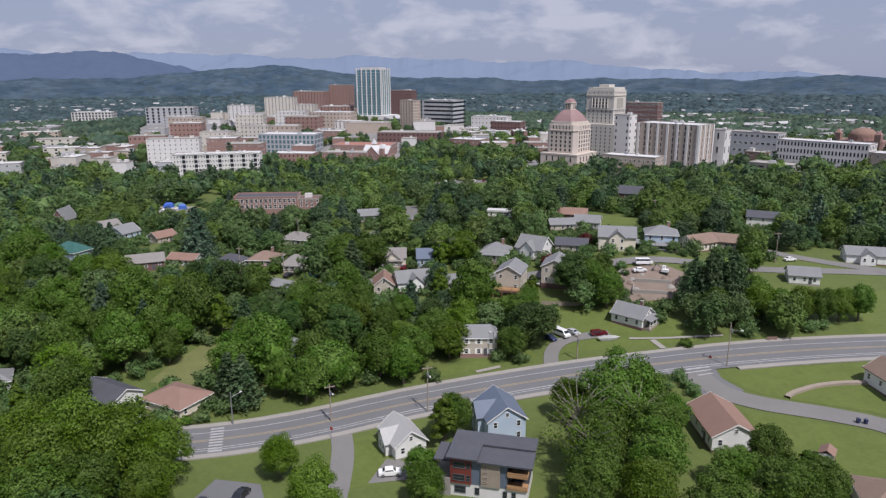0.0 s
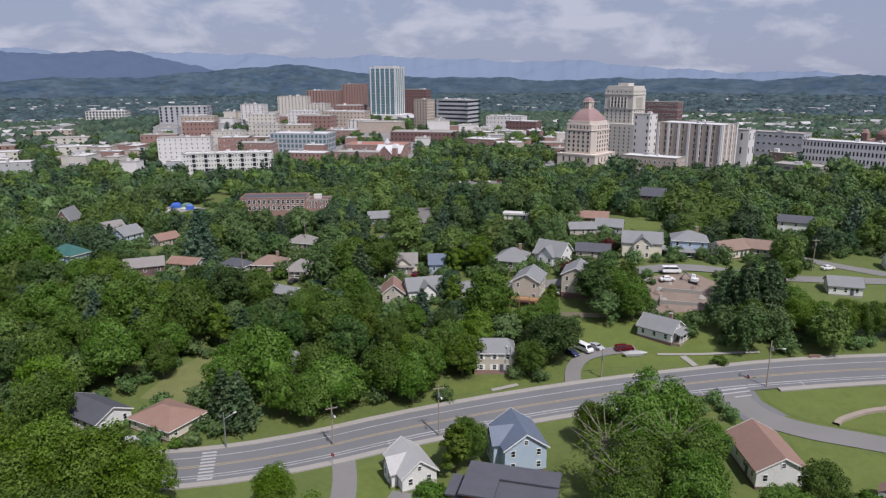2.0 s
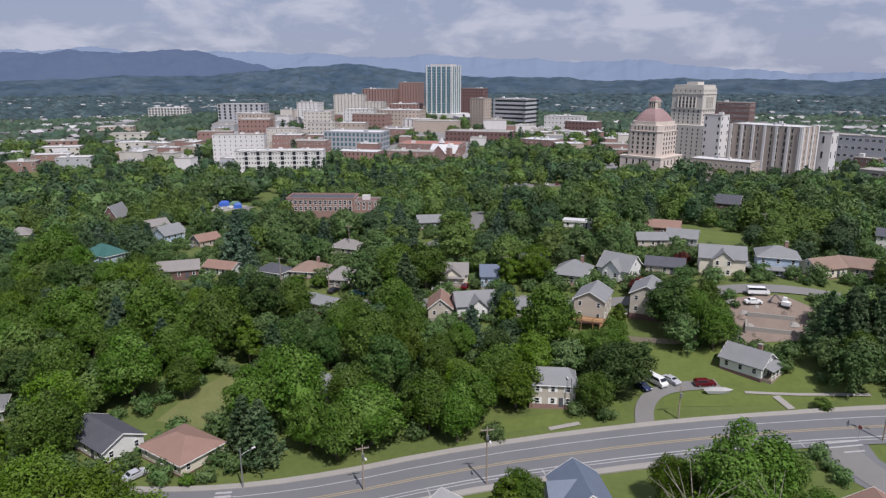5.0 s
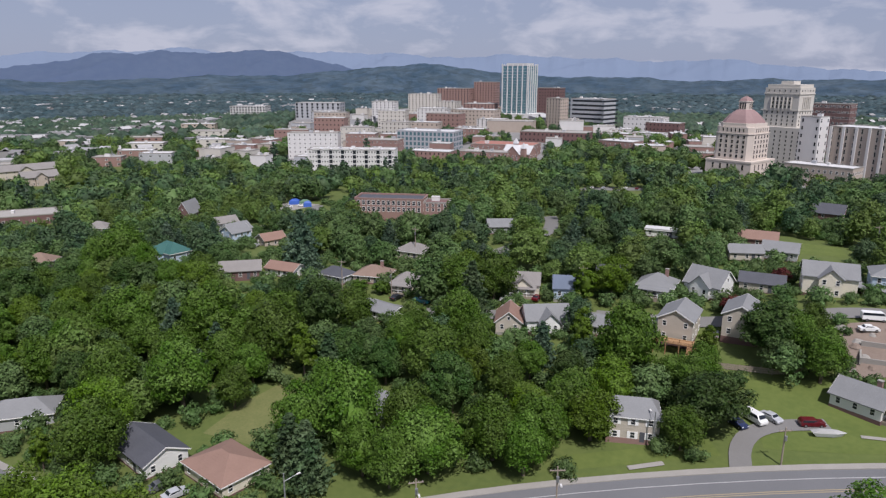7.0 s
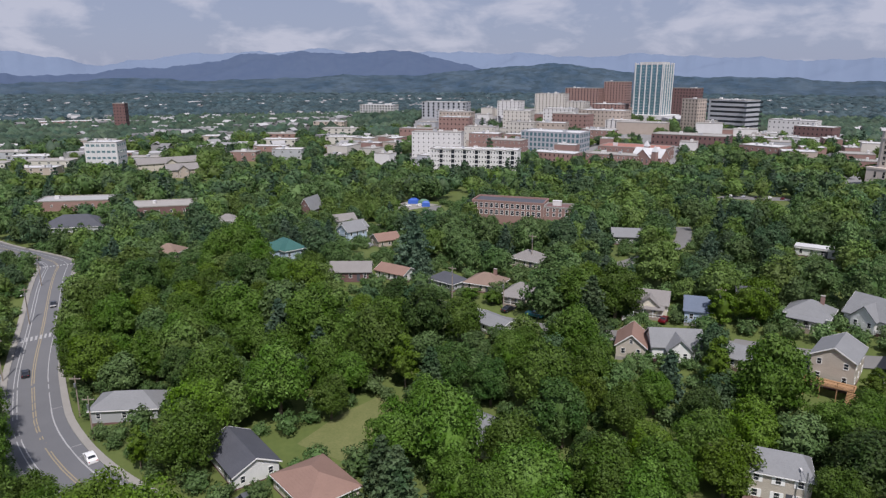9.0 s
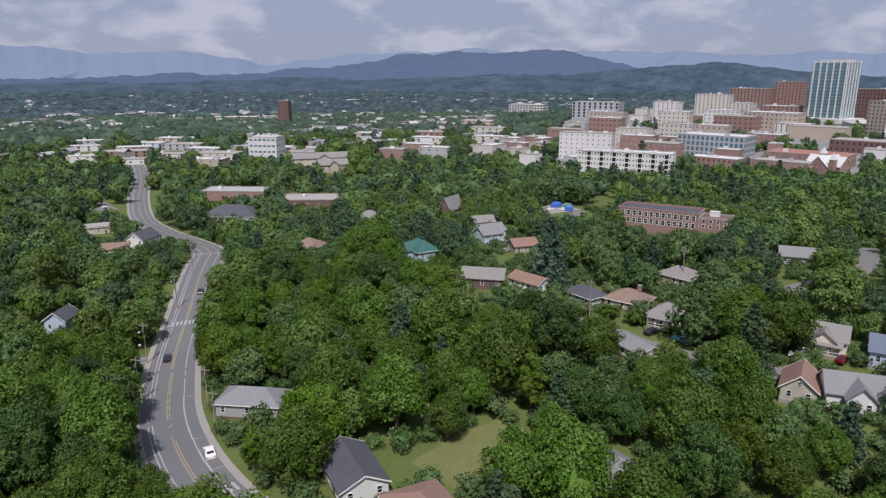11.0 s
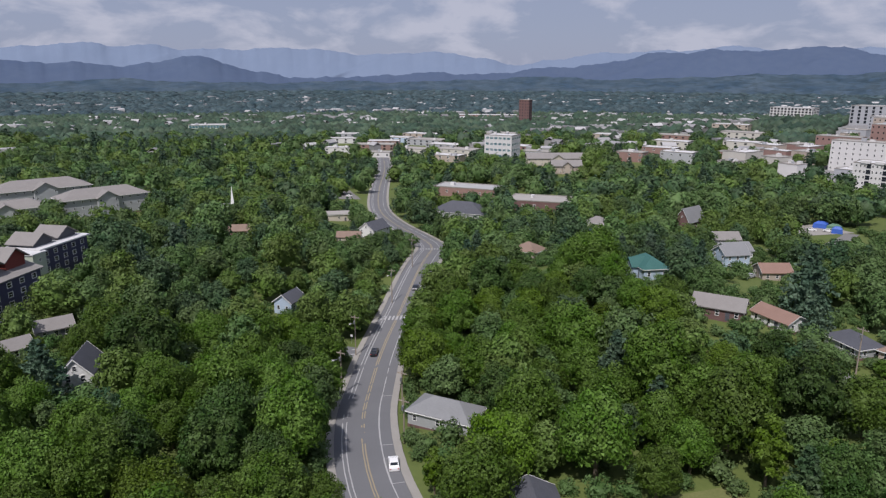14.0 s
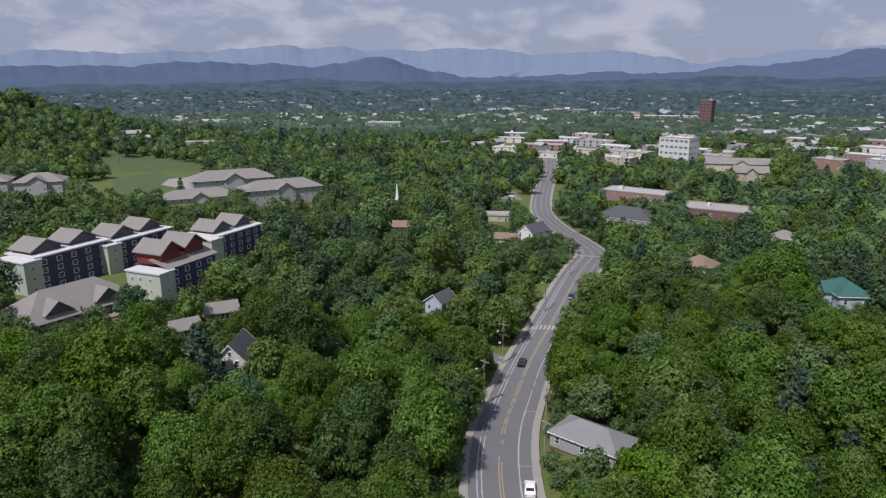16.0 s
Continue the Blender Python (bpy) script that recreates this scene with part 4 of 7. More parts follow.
house("pale house with grey roofs", 125, 248, -10, 13, 8, 3.4, 2.2, "white_wall", "roof_grey", cross=1.6, open_to=22)
house("white house with dark roof and solar panels", 108, 300, -20, 13, 9, 5.0, 2.0, "white_wall", "roof_dark", storeys=2, open_to=28)

# ---- houses west of the avenue ----
house("white house with steep grey gable roof among trees", -163, 81, -18, 8.5, 5.8, 4.6, 3.0, "white_wall", "roof_dark", storeys=2, open_to=30)
house("grey house with dark roof between trees", -216, 138, 130, 7.6, 6, 4.2, 2.2, "blue_wall", "roof_dark", storeys=1, open_to=34)
house("small house with brown roof", -204, 76, 100, 8, 6, 2.8, 1.8, "grey_wall", "roof_taupe", open_to=10)
house("small house with brown roof", -190, 68, 110, 7, 5.5, 2.6, 1.6, "white_wall", "roof_taupe", open_to=10)
house("white house with dark roof beside the avenue", -306, 206, 118, 12, 8.5, 4.8, 3.2, "white_wall", "roof_dark", storeys=2, open_to=75)
house("low house with brown roof", -297, 190, 60, 10, 7, 2.8, 1.8, "beige_wall", "roof_brown", open_to=75)
house("low flat-roofed building beside the avenue", -372, 214, 70, 16, 9, 4, 0.4, "beige_wall", "gravel_roof", "flat", open_to=30)
house("low brown brick house among trees", -330, 150, 70, 11, 8, 3.0, 2.0, "brick_dark", "roof_brown", open_to=75)
house("dark-roofed hall with a wide roof", -362, 287, 40, 32, 20, 3.6, 5.0, "grey_wall", "roof_dark", "hip", open_to=95)
house("house with brown hip roof", -222, 232, 20, 10, 9, 3.5, 2.6, "beige_wall", "roof_brown", "hip", open_to=26)
house("dark gothic chapel with steep roof", -246, 347, 100, 14, 7.5, 5.5, 6.0, "brick_dark", "roof_grey", open_to=16)
house("white house on the lane", -178, 291, 70, 10, 8, 5, 2.4, "white_wall", "roof_grey", storeys=2, open_to=75)
house("pale blue house on the lane", -170, 279, 70, 9, 8, 5, 2.4, "blue_wall", "roof_grey", storeys=2, open_to=75)
house("brown-roofed house on the lane", -203, 318, 60, 10, 8, 5, 2.4, "grey_wall", "roof_taupe", storeys=2, open_to=75)
house("house with rust-red roof", -148, 270, 60, 9, 7, 3.0, 2.0, "brick_tan", "roof_rust", open_to=75)

house("small tan house with pale hip roof among trees", -280, 319, 20, 11, 9, 3.2, 2.6, "cream_wall", "roof_taupe", "hip", open_to=30)
house("long white trailer with flat roof beside the meadow", -4, 293, -6, 12, 4, 2.8, 0.5, "white_wall", "roof_white", "flat", name="trailer", win=(4, 1), open_to=30)
house("low house with grey roof behind the school street", -64, 300, 20, 11, 8, 3.0, 2.2, "grey_wall", "roof_grey", open_to=16)
house("brown-roofed house behind the street trees", -86, 262, -10, 11, 8, 3.0, 2.2, "beige_wall", "roof_taupe", "hip", open_to=16)
house("dark brick house with dark gable roof on the slope", 62, 372, -20, 15, 10, 6.0, 3.4, "brick_dark", "roof_dark", storeys=2, open_to=18)

# ---- modern flats beside the avenue ----
def modern_flats(x, y, turn):
    root = thing("apartment_building", "modern flats with rust, blue and wood cladding, flat dark roofs", "apartment building", pose(x, y, lie(x, y), 0, 0, turn) @ Matrix.Diagonal((0.88, 0.88, 0.90, 1)))
    part("wall", Shape().box(-8, 8, -4.5, 5, -3, 3.0), "stucco", root, "white rendered ground floor")
    part("bay", Shape().box(-8, -3.6, -4.9, 4.6, 3.0, 8.9), "red_wall", root, "rust-red metal clad bay")
    part("bay", Shape().box(-3.6, -1.6, -4.6, 4.6, 3.0, 8.4), "roof_blue", root, "blue panel clad strip")
    part("bay", Shape().box(-1.6, 2.4, -4.9, 4.6, 3.0, 8.4), "weathered_wood", root, "weathered wood clad bay")
    part("bay", Shape().box(2.4, 3.8, -4.6, 4.6, 3.0, 8.4), "roof_blue", root, "blue panel clad strip")
    part("core", Shape().box(3.8, 8, -2.2, 4.6, 3.0, 8.4), "dark_wall", root)
    part("roof", Shape().box(-8.8, -2.2, -5.8, 5.6, 8.9, 9.25), "roof_dark", root, "flat dark roof plate")
    part("roof", Shape().box(-3.0, 9.0, -5.6, 0.6, 8.45, 8.8), "roof_dark", root, "flat dark roof plate")
    part("roof", Shape().box(-2.2, 9.0, 0.6, 5.6, 8.9, 9.25), "roof_dark", root, "flat dark roof plate")
    part("carport_roof", Shape().box(-12.2, -8.2, -2.5, 4.5, 6.2, 6.5), "roof_dark", root, "flat roof over a terrace")
    part("terrace", Shape().box(-12, -8, -5, 4.2, -3, 3.0).box(-12, -8, -5, -4.85, 3.0, 4.0), "concrete", root, "pale rooftop terrace")
    for z in (3.0, 5.8):
        bal = part("balcony", Shape().box(3.8, 8, -4.9, -2.2, z, z + 0.25), "wood", root, "wooden balcony")
        part("railing", Shape().box(3.8, 8, -4.95, -4.88, z + 0.9, z + 1.15).box(3.8, 8, -4.95, -4.88, z + 0.3, z + 0.8), "wood", bal)
        part("window", window_mesh(3.0, 2.0, "dark_wall", "glass"), None, root, at=pose(5.9, -2.2, z + 1.4))
    for z in (4.4, 7.2):
        part("window", window_mesh(2.6, 1.5, "dark_wall", "glass"), None, root, at=pose(-6.2, -4.9, z))
        part("window", window_mesh(0.8, 1.3, "dark_wall", "glass"), None, root, at=pose(-4.2, -4.9, z))
    for i in range(4):
        part("window", window_mesh(1.0, 0.45, "weathered_wood", "glass"), None, root, at=pose(-0.7, -4.9, 3.9 + 1.1 * i))
    for xx, w in ((-6, 2.4), (-2.4, 1.0), (3.4, 0.9), (5.2, 0.9)):
        part("window", window_mesh(w, 1.6, "dark_wall", "glass"), None, root, at=pose(xx, -4.5, 1.5))
    YARDS.append((x, y, 11, 18))


modern_flats(-2.5, 113, -8)

# ---- town on the ridge ----
patch("town_ground", [(-430, 560), (-300, 530), (-180, 585), (-100, 640), (-20, 610), (10, 560), (110, 530), (330, 505), (330, 640), (180, 700), (150, 860), (20, 1000), (-80, 1100), (-200, 1200), (-420, 1230), (-640, 1150), (-520, 900), (-460, 720)], 0.25, "town_ground",
      "streets and paved lots of the town", "pavement", 15.0)
flats = block("long white five-storey apartment block with dark balcony bays", -252, 566, 16, 72, 20, 19, "stucco", "roof_white", 5, 0, 4, (1.3, 1.7), "trim", name="apartment_building", plant=5, open_to=46)
for i in range(29):
    dark = i % 4 == 3
    for j in range(5):
        part("balcony_bay" if dark else "window", window_mesh(2.7, 2.9, "dark_wall", "glass") if dark else window_mesh(1.2, 1.6, "trim", "glass"), None, flats, at=pose(-34 + 68 * i / 28, -10, 2.1 + 3.8 * j))
for i in range(8):
    part("roof_bay", Shape().box(-2.6, 2.6, -10.6, -6, 19, 20.6), "stucco", flats, at=pose(-29 + 58 * i / 7, 0, 0))
block("old brick warehouse with flat roof", -204, 628, -2, 40, 20, 12, "brick", "roof_white", 3, 10, 4, (1.2, 1.9), "brick_dark", plant=2)
block("low brick building with pale flat roof", -160, 652, -2, 44, 20, 9, "brick", "gravel_roof", 2, 10, 4, (1.2, 1.6), plant=2)
block("brick building with red flat roof", -150, 690, -2, 60, 34, 11, "brick", "red_tile", 2, 12, 5, plant=1)
block("brick building with flat roof", -268, 668, 4, 36, 22, 18, "brick", "gravel_roof", 4, 8, 4, plant=2)
block("dark blue-glass office building with white roof edge", -238, 722, -2, 62, 30, 20, "grey_panel", "roof_white", 4, 14, 6, (2.6, 3.4), "roof_blue", "glass_blue", cap=1.0, plant=2)
block("white five-storey hotel with small windows", -341, 665, 16, 50, 18, 25, "stucco", "gravel_roof", 6, 10, 3, (1.3, 1.7), plant=3, name="hotel")
block("brown brick block with flat roof", -300, 690, 12, 30, 20, 22, "brick", "roof_white", 4, 7, 4, plant=2)
block("long dark maroon brick building", -117, 786, -4, 72, 30, 11, "brick_dark", "gravel_roof", 2, 16, 6, (1.6, 2.2), "brick_dark", plant=2)
block("red and white low building with white roof", -47, 745, -24, 36, 24, 12, "brick", "roof_white", 2, 7, 5, plant=4)
block("pink brick parking structure", -182, 862, 0, 54, 30, 12, "brick_tan", "gravel_roof", 0, 0, 0, plant=1, name="parking_garage")
block("beige art-deco office tower", -135, 905, -27, 21, 17, 38, "brick_tan", "gravel_roof", 10, 5, 4, (1.3, 1.9), plant=1, name="office_tower")
block("dark red brick hotel with stepped roof", -179, 1124, -11, 38, 24, 60, "brick_dark", "gravel_roof", 12, 9, 5, (1.3, 2.0), plant=2, name="hotel", top=54)
block("striped concrete and glass office block", -104, 1025, -24, 52, 32, 42, "grey_panel", "roof_white", 7, 1, 1, (46, 2.6), "concrete", plant=4, top=42)
block("brown brick tower block", -290, 1162, -6, 37, 22, 66, "brick", "roof_white", 13, 8, 5, (1.4, 2.0), plant=2, name="hotel", top=62)
block("brown brick slab block", -338, 1144, -3, 54, 26, 54, "brick", "roof_white", 10, 11, 5, (1.5, 2.0), plant=3, name="hotel", top=52)
block("beige stone office block", -362, 1060, 4, 46, 24, 47, "pale_stone", "roof_white", 8, 9, 5, plant=3, top=45)
block("white and red hotel block", -399, 990, 2, 34, 20, 48, "stucco", "roof_white", 8, 6, 4, plant=2, name="hotel", top=36)
block("grey civic building with wide pale roof", -536, 1050, 12, 72, 36, 46, "grey_panel", "roof_pale", 5, 9, 4, (3.0, 4.0), plant=1, top=30)
block("white and black apartment building with balconies", -712, 1120, 13, 64, 30, 36, "stucco", "roof_white", 6, 12, 5, (3.2, 2.8), "dark_wall", plant=3, name="apartment_building", top=19)
block("brown brick office building with flat roof", -7, 950, -20, 42, 22, 22, "brick_dark", "roof_white", 4, 9, 4, plant=2)
block("low white commercial building", -32, 1020, -18, 54, 24, 25, "stucco", "roof_white", 4, 10, 4, plant=4)
for x, y, t, w, d, h, wl_, rf_, fl in (
        (-265, 862, -3, 42, 26, 28, "brick", "gravel_roof", 5), (-244, 925, -5, 58, 30, 30, "brick_tan", "roof_white", 4), (-309, 812, 1, 34, 22, 20, "pale_stone", "gravel_roof", 5),
        (-403, 824, 11, 38, 20, 22, "brick", "roof_white", 5), (-331, 746, 9, 34, 18, 18, "pale_stone", "gravel_roof", 5), (-209, 788, 0, 30, 18, 16, "brick", "roof_white", 3),
        (-269, 802, 4, 32, 20, 21, "brick_tan", "roof_white", 4), (-215, 900, -1, 36, 22, 20, "stucco", "roof_white", 4), (-98, 840, -13, 34, 18, 10, "stucco", "roof_white", 2),
        (-300, 920, 5, 40, 26, 31, "stucco", "roof_white", 6), (-350, 900, 8, 36, 24, 28, "pale_stone", "roof_white", 6), (-440, 900, 10, 44, 22, 24, "brick_tan", "gravel_roof", 5),
        (-480, 960, 12, 40, 24, 22, "grey_panel", "roof_white", 5), (-260, 1010, 0, 44, 26, 34, "brick", "roof_white", 7), (-310, 1020, 0, 30, 22, 36, "pale_stone", "roof_white", 7),
        (-60, 880, -20, 36, 22, 8, "brick", "roof_white", 2), (-20, 880, -15, 30, 20, 9, "stucco", "roof_white", 2), (-420, 760, 14, 40, 18, 12, "brick", "gravel_roof", 3)):
    block({"brick": "red-brown brick commercial building with flat roof", "brick_tan": "tan brick building with flat roof", "pale_stone": "pale stone office building", "stucco": "white rendered commercial building",
           "grey_panel": "grey panelled office building"}[wl_], x, y, t, w, d, h, wl_, rf_, fl, max(3, round(w / 5)), max(2, round(d / 6)), plant=2, group="town blocks", top=h)
block("dark concrete hotel slab with bands of windows", 147, 804, -30, 36, 18, 52, "brick_dark", "gravel_roof", 10, 9, 3, (2.6, 2.2), plant=2, name="hotel")
block("white concrete tower with dark vertical slots", 94, 594, -39, 14, 12, 43, "stucco", "roof_white", 8, 2, 2, (1.2, 2.4), "dark_wall", plant=1, name="office_tower")
courts = block("large beige building with narrow windows, white piers and pale roof", 133, 586, -40, 54, 25, 37, "brick_tan", "roof_white", 7, 11, 6, (1.3, 3.4), "pale_stone", base=3, plant=3)
for side, ln, out, k in (("F", 54, 25, 7), ("R", 25, 54, 4), ("L", 25, 54, 4)):
    for i in range(k):
        part("pier", Shape().box(-0.9, 0.9, -0.7, 0.1, 0, 37.5), "stucco", courts, "white rendered pier", pose(0, 0, 0, 0, 0, SIDES[side][0]) @ pose(-ln / 2 + 0.9 + (ln - 1.8) * i / (k - 1), -out / 2, 0))
block("white rendered tower beside an office block", 170, 585, -38, 11, 12, 33, "stucco", "roof_white", 3, 1, 2, (1.4, 5.0), "dark_wall", plant=1)
block("low white-roofed building with a band of windows", 95, 556, -32, 44, 18, 14, "brick_tan", "roof_white", 2, 12, 5, (1.6, 2.0), plant=2)
block("grey-blue office building with glass bands", 227, 672, -39, 46, 20, 27, "grey_panel", "gravel_roof", 4, 9, 4, (3.0, 2.2), plant=3)
block("long white building with rows of narrow dark windows", 256, 594, -41, 70, 20, 23, "stucco", "roof_white", 4, 26, 5, (1.2, 3.2), "dark_wall", plant=2)
block("low grey parking building", 198, 540, -40, 32, 18, 10, "concrete", "gravel_roof", 2, 5, 3, (4.5, 1.6), "concrete", plant=2, name="parking_garage")
block("low tan brick building with white roof", 292, 546, -48, 40, 20, 16, "brick_tan", "roof_white", 3, 8, 4, plant=3)
block("low brick building in a terraced row", 205, 600, -42, 16, 12, 14, "brick", "gravel_roof", 3, 4, 3, plant=1)
block("long two-storey red brick school with dark roof", -129, 347, 10, 33, 14, 8.5, "brick", "roof_dark", 2, 13, 4, (1.6, 2.2), plant=0, name="school", open_to=60, top=17.4, base=5.0, cap=0.85)
block("brick school annex with flat roof", -107, 351, 10, 12, 11, 7.5, "brick", "brick_dark", 2, 4, 3, plant=1, name="school", open_to=55, top=16, base=4.0)
block("white five-storey block with glass balconies", -546, 442, 31, 27, 20, 21, "stucco", "roof_white", 5, 6, 4, (3.4, 2.2), "trim", "glass_blue", plant=2, name="apartment_building", top=17, open_to=40)
block("tall brick tower on the plain", -997, 799, 34, 18, 16, 48, "brick_dark", "gravel_roof", 9, 4, 4, plant=1, name="tower_block", top=27)
block("pale green glass office building", -1031, 275, 69, 50, 24, 15, "sage_wall", "roof_white", 3, 12, 5, (3.2, 3.6), "trim", "glass_blue", plant=2)
block("low brick hall with pale flat roof", -424, 330, 38, 44, 20, 6, "brick", "roof_pale", 1, 6, 3, plant=1, open_to=20)
block("low brown brick hall with grey flat roof", -352, 340, 43, 40, 22, 6, "brick_dark", "gravel_roof", 1, 6, 3, plant=1, open_to=20)


def glass_tower(x, y, turn, w, d, h):
    root = thing("office_tower", "tall glass tower with white vertical piers and floor bands", "office tower", pose(x, y, lie(x, y), 0, 0, turn))
    part("core", Shape().box(-w / 2, w / 2, -d / 2, d / 2, -4, h), "glass_blue", root, "blue-green glass walls")
    n = 19
    for i in range(n):
        z = h * (i + 1) / n
        part("floor_band", Shape().box(-w / 2 - 0.25, w / 2 + 0.25, -d / 2 - 0.25, d / 2 + 0.25, z - 0.40, z), "grey_panel", root)
    pier = Shape().box(-0.6, 0.6, -0.8, 0.2, -4, h + 2.2).mesh("pier", "stucco")
    for s, ln, out, k in (("F", w, d, 6), ("B", w, d, 6), ("R", d, w, 5), ("L", d, w, 5)):
        for i in range(k):
            part("pier", pier, None, root, at=pose(0, 0, 0, 0, 0, SIDES[s][0]) @ pose(-ln / 2 + 0.9 + (ln - 1.8) * i / (k - 1), -out / 2 - 0.3, 0))
    part("crown", Shape().box(-w * 0.38, w * 0.38, -d * 0.38, d * 0.38, h, h + 3.2), "stucco", root)
    part("podium", Shape().box(-w * 0.8, w * 0.8, -d * 0.8, d * 0.6, -4, 9), "stucco", root)
    YARDS.append((x, y, w, 0))


glass_tower(-202, 997, -14, 39, 29, 72)


def ring8(r, c):
    """An eight-sided plan: a square of half-width r with its corners cut by c."""
    return [(-r + c, -r), (r - c, -r), (r, -r + c), (r, r - c), (r - c, r), (-r + c, r), (-r, r - c), (-r, -r + c)]


def city_hall(x, y, turn):
    root = thing("city_hall", "pink stone art-deco city hall with stepped octagonal red-tiled roof", "city hall", pose(x, y, lie(x, y), 0, 0, turn))
    part("base", Shape().box(-17, 17, -17, 17, -6, 14).box(-17.3, 17.3, -17.3, 17.3, 13.2, 14.4), "pink_stone", root)
    shaft = part("shaft", Shape().prism(ring8(14.0, 3), 14, 33).prism(ring8(14.4, 3), 32.7, 33.2).prism(ring8(13.7, 3), 33.2, 37.6).prism(ring8(13.0, 4.4), 37.6, 40.2), "pink_stone", root)
    part("roof", Shape().prism(ring8(12.2, 4.6), 40.2, 42.6, top=0.90).prism(ring8(10.8, 4.2), 42.6, 45.4, top=0.82).prism(ring8(8.7, 3.4), 45.4, 47.6, top=0.76).prism(ring8(6.5, 2.5), 47.6, 49.2, top=0.72), "pink_tile", root, "stepped pink and red tile roof")
    lan = part("lantern", Shape().prism(ring8(3.9, 1.5), 49.2, 54.6).prism(ring8(4.3, 1.6), 54.6, 55.2), "pink_stone", root)
    part("dome", Shape().prism(ring8(4.0, 1.5), 55.2, 57.0, top=0.74).prism(ring8(2.9, 1.1), 57.0, 58.2, top=0.35).tube((0, 0, 58.2), (0, 0, 59.8), 0.3, 0.1), "pink_tile", lan)
    for s in "FRBL":
        windows(shaft, 28.06, 28.06, s, 5, 5, 17.2, 3.4, 1.9, 2.3, "pink_stone", margin=4.6)
        windows(shaft, 27.46, 27.46, s, 6, 1, 35.4, 1, 1.1, 2.8, "pink_stone", margin=5.6)
        windows(root, 34, 34, s, 5, 1, 10.0, 1, 1.7, 4.2, "pink_stone", margin=5)
        windows(root, 34, 34, s, 6, 1, 3.6, 1, 1.5, 2.2, "pink_stone", margin=4)
        m = pose(0, 0, 0, 0, 0, SIDES[s][0])
        for i in range(3):
            part("window", window_mesh(1.1, 4.2, "pink_stone", "glass"), None, lan, at=m @ pose(-1.7 + 1.7 * i, -3.9, 51.8))
    YARDS.append((x, y, 22, 0))
    in_view(x, y, lie(x, y) + 8, 16)


city_hall(47, 586, -33)


def courthouse(x, y, turn):
    z = lie(x, y)
    root = thing("courthouse", "tall pale stone courthouse tower with column screens near the top", "courthouse", pose(x, y, z, 0, 0, turn))
    part("base", Shape().box(-22, 22, -15, 15, -5, 34), "pale_stone", root)
    sh = part("shaft", Shape().box(-14, 14, -11, 11, 34, 64).box(-14.5, 14.5, -11.5, 11.5, 59, 59.8).box(-14.5, 14.5, -11.5, 11.5, 46.6, 47.2), "pale_stone", root)
    part("attic", Shape().box(-13, 13, -10, 10, 64, 66.5).box(-5, 5, -5, 5, 66.5, 69), "pale_stone", root)
    col = Shape().tube((0, 0, 48), (0, 0, 57), 0.55, 0.5).mesh("column", "pale_stone")
    for s, ln, out, k in (("F", 28, 22, 6), ("R", 22, 28, 5), ("B", 28, 22, 6), ("L", 22, 28, 5)):
        m = pose(0, 0, 0, 0, 0, SIDES[s][0])
        for i in range(k):
            part("column", col, None, sh, at=m @ pose(-ln / 2 + 6 + (ln - 12) * i / (k - 1), -out / 2 - 0.4, 0))
        windows(sh, 28, 22, s, 6 if ln > 25 else 5, 4, 36.2, 3.0, 1.3, 1.9, "pale_stone", margin=2.5)
        windows(sh, 28, 22, s, 5 if ln > 25 else 4, 3, 49.6, 3.0, 1.4, 2.2, "pale_stone", margin=6.6)
        windows(sh, 28, 22, s, 6 if ln > 25 else 5, 1, 61.8, 1, 1.1, 1.5, "pale_stone", margin=2.5)
        windows(root, 44, 30, s, 9 if ln > 25 else 6, 9, 4.0, 3.3, 1.3, 1.9, "pale_stone", margin=2.5)
    YARDS.append((x, y, 24, 0))


courthouse(85, 656, -37)


def church(x, y, turn):
    root = thing("church", "red brick church with white steep roofs and corner turrets", "church", pose(x, y, lie(x, y), 0, 0, turn))
    part("wall", Shape().box(-14, 14, -7, 7, -4, 7).box(-7, 7, -13, 13, -4, 7), "brick", root)
    for e in (-13.0, 13.0):
        part("gable", Shape().poly(((-7, e, 7), (7, e, 7), (0, e, 13.5))), "brick", root)
    for e in (-14.0, 14.0):
        part("gable", Shape().poly(((e, -7, 7), (e, 7, 7), (e, 0, 13.5))), "brick", root)
    part("roof", Shape().slab(((-14.4, -7.6, 6.7), (14.4, -7.6, 6.7), (14.4, 0, 13.9), (-14.4, 0, 13.9)), 0.3).slab(((14.4, 7.6, 6.7), (-14.4, 7.6, 6.7), (-14.4, 0, 13.9), (14.4, 0, 13.9)), 0.3)
         .slab(((-7.6, 13.4, 6.72), (-7.6, -13.4, 6.72), (0, -13.4, 13.92), (0, 13.4, 13.92)), 0.3).slab(((7.6, -13.4, 6.72), (7.6, 13.4, 6.72), (0, 13.4, 13.92), (0, -13.4, 13.92)), 0.3), "roof_white", root, "white steep roofs")
    for tx, ty, th in ((9.5, -9.5, 12), (-9.5, 9, 14)):
        tw = part("turret", Shape().box(tx - 2, tx + 2, ty - 2, ty + 2, -4, th), "brick", root)
        part("turret_roof", Shape().prism([(tx - 2.3, ty - 2.3), (tx + 2.3, ty - 2.3), (tx + 2.3, ty + 2.3), (tx - 2.3, ty + 2.3)], th, th + 5, top=0.05, at=(tx, ty)), "roof_white", tw)
    windows(root, 14, 26, "F", 3, 1, 4.0, 1, 1.3, 3.6, "trim", margin=2)
    windows(root, 28, 14, "R", 3, 1, 4.0, 1, 1.3, 3.6, "trim", margin=2)
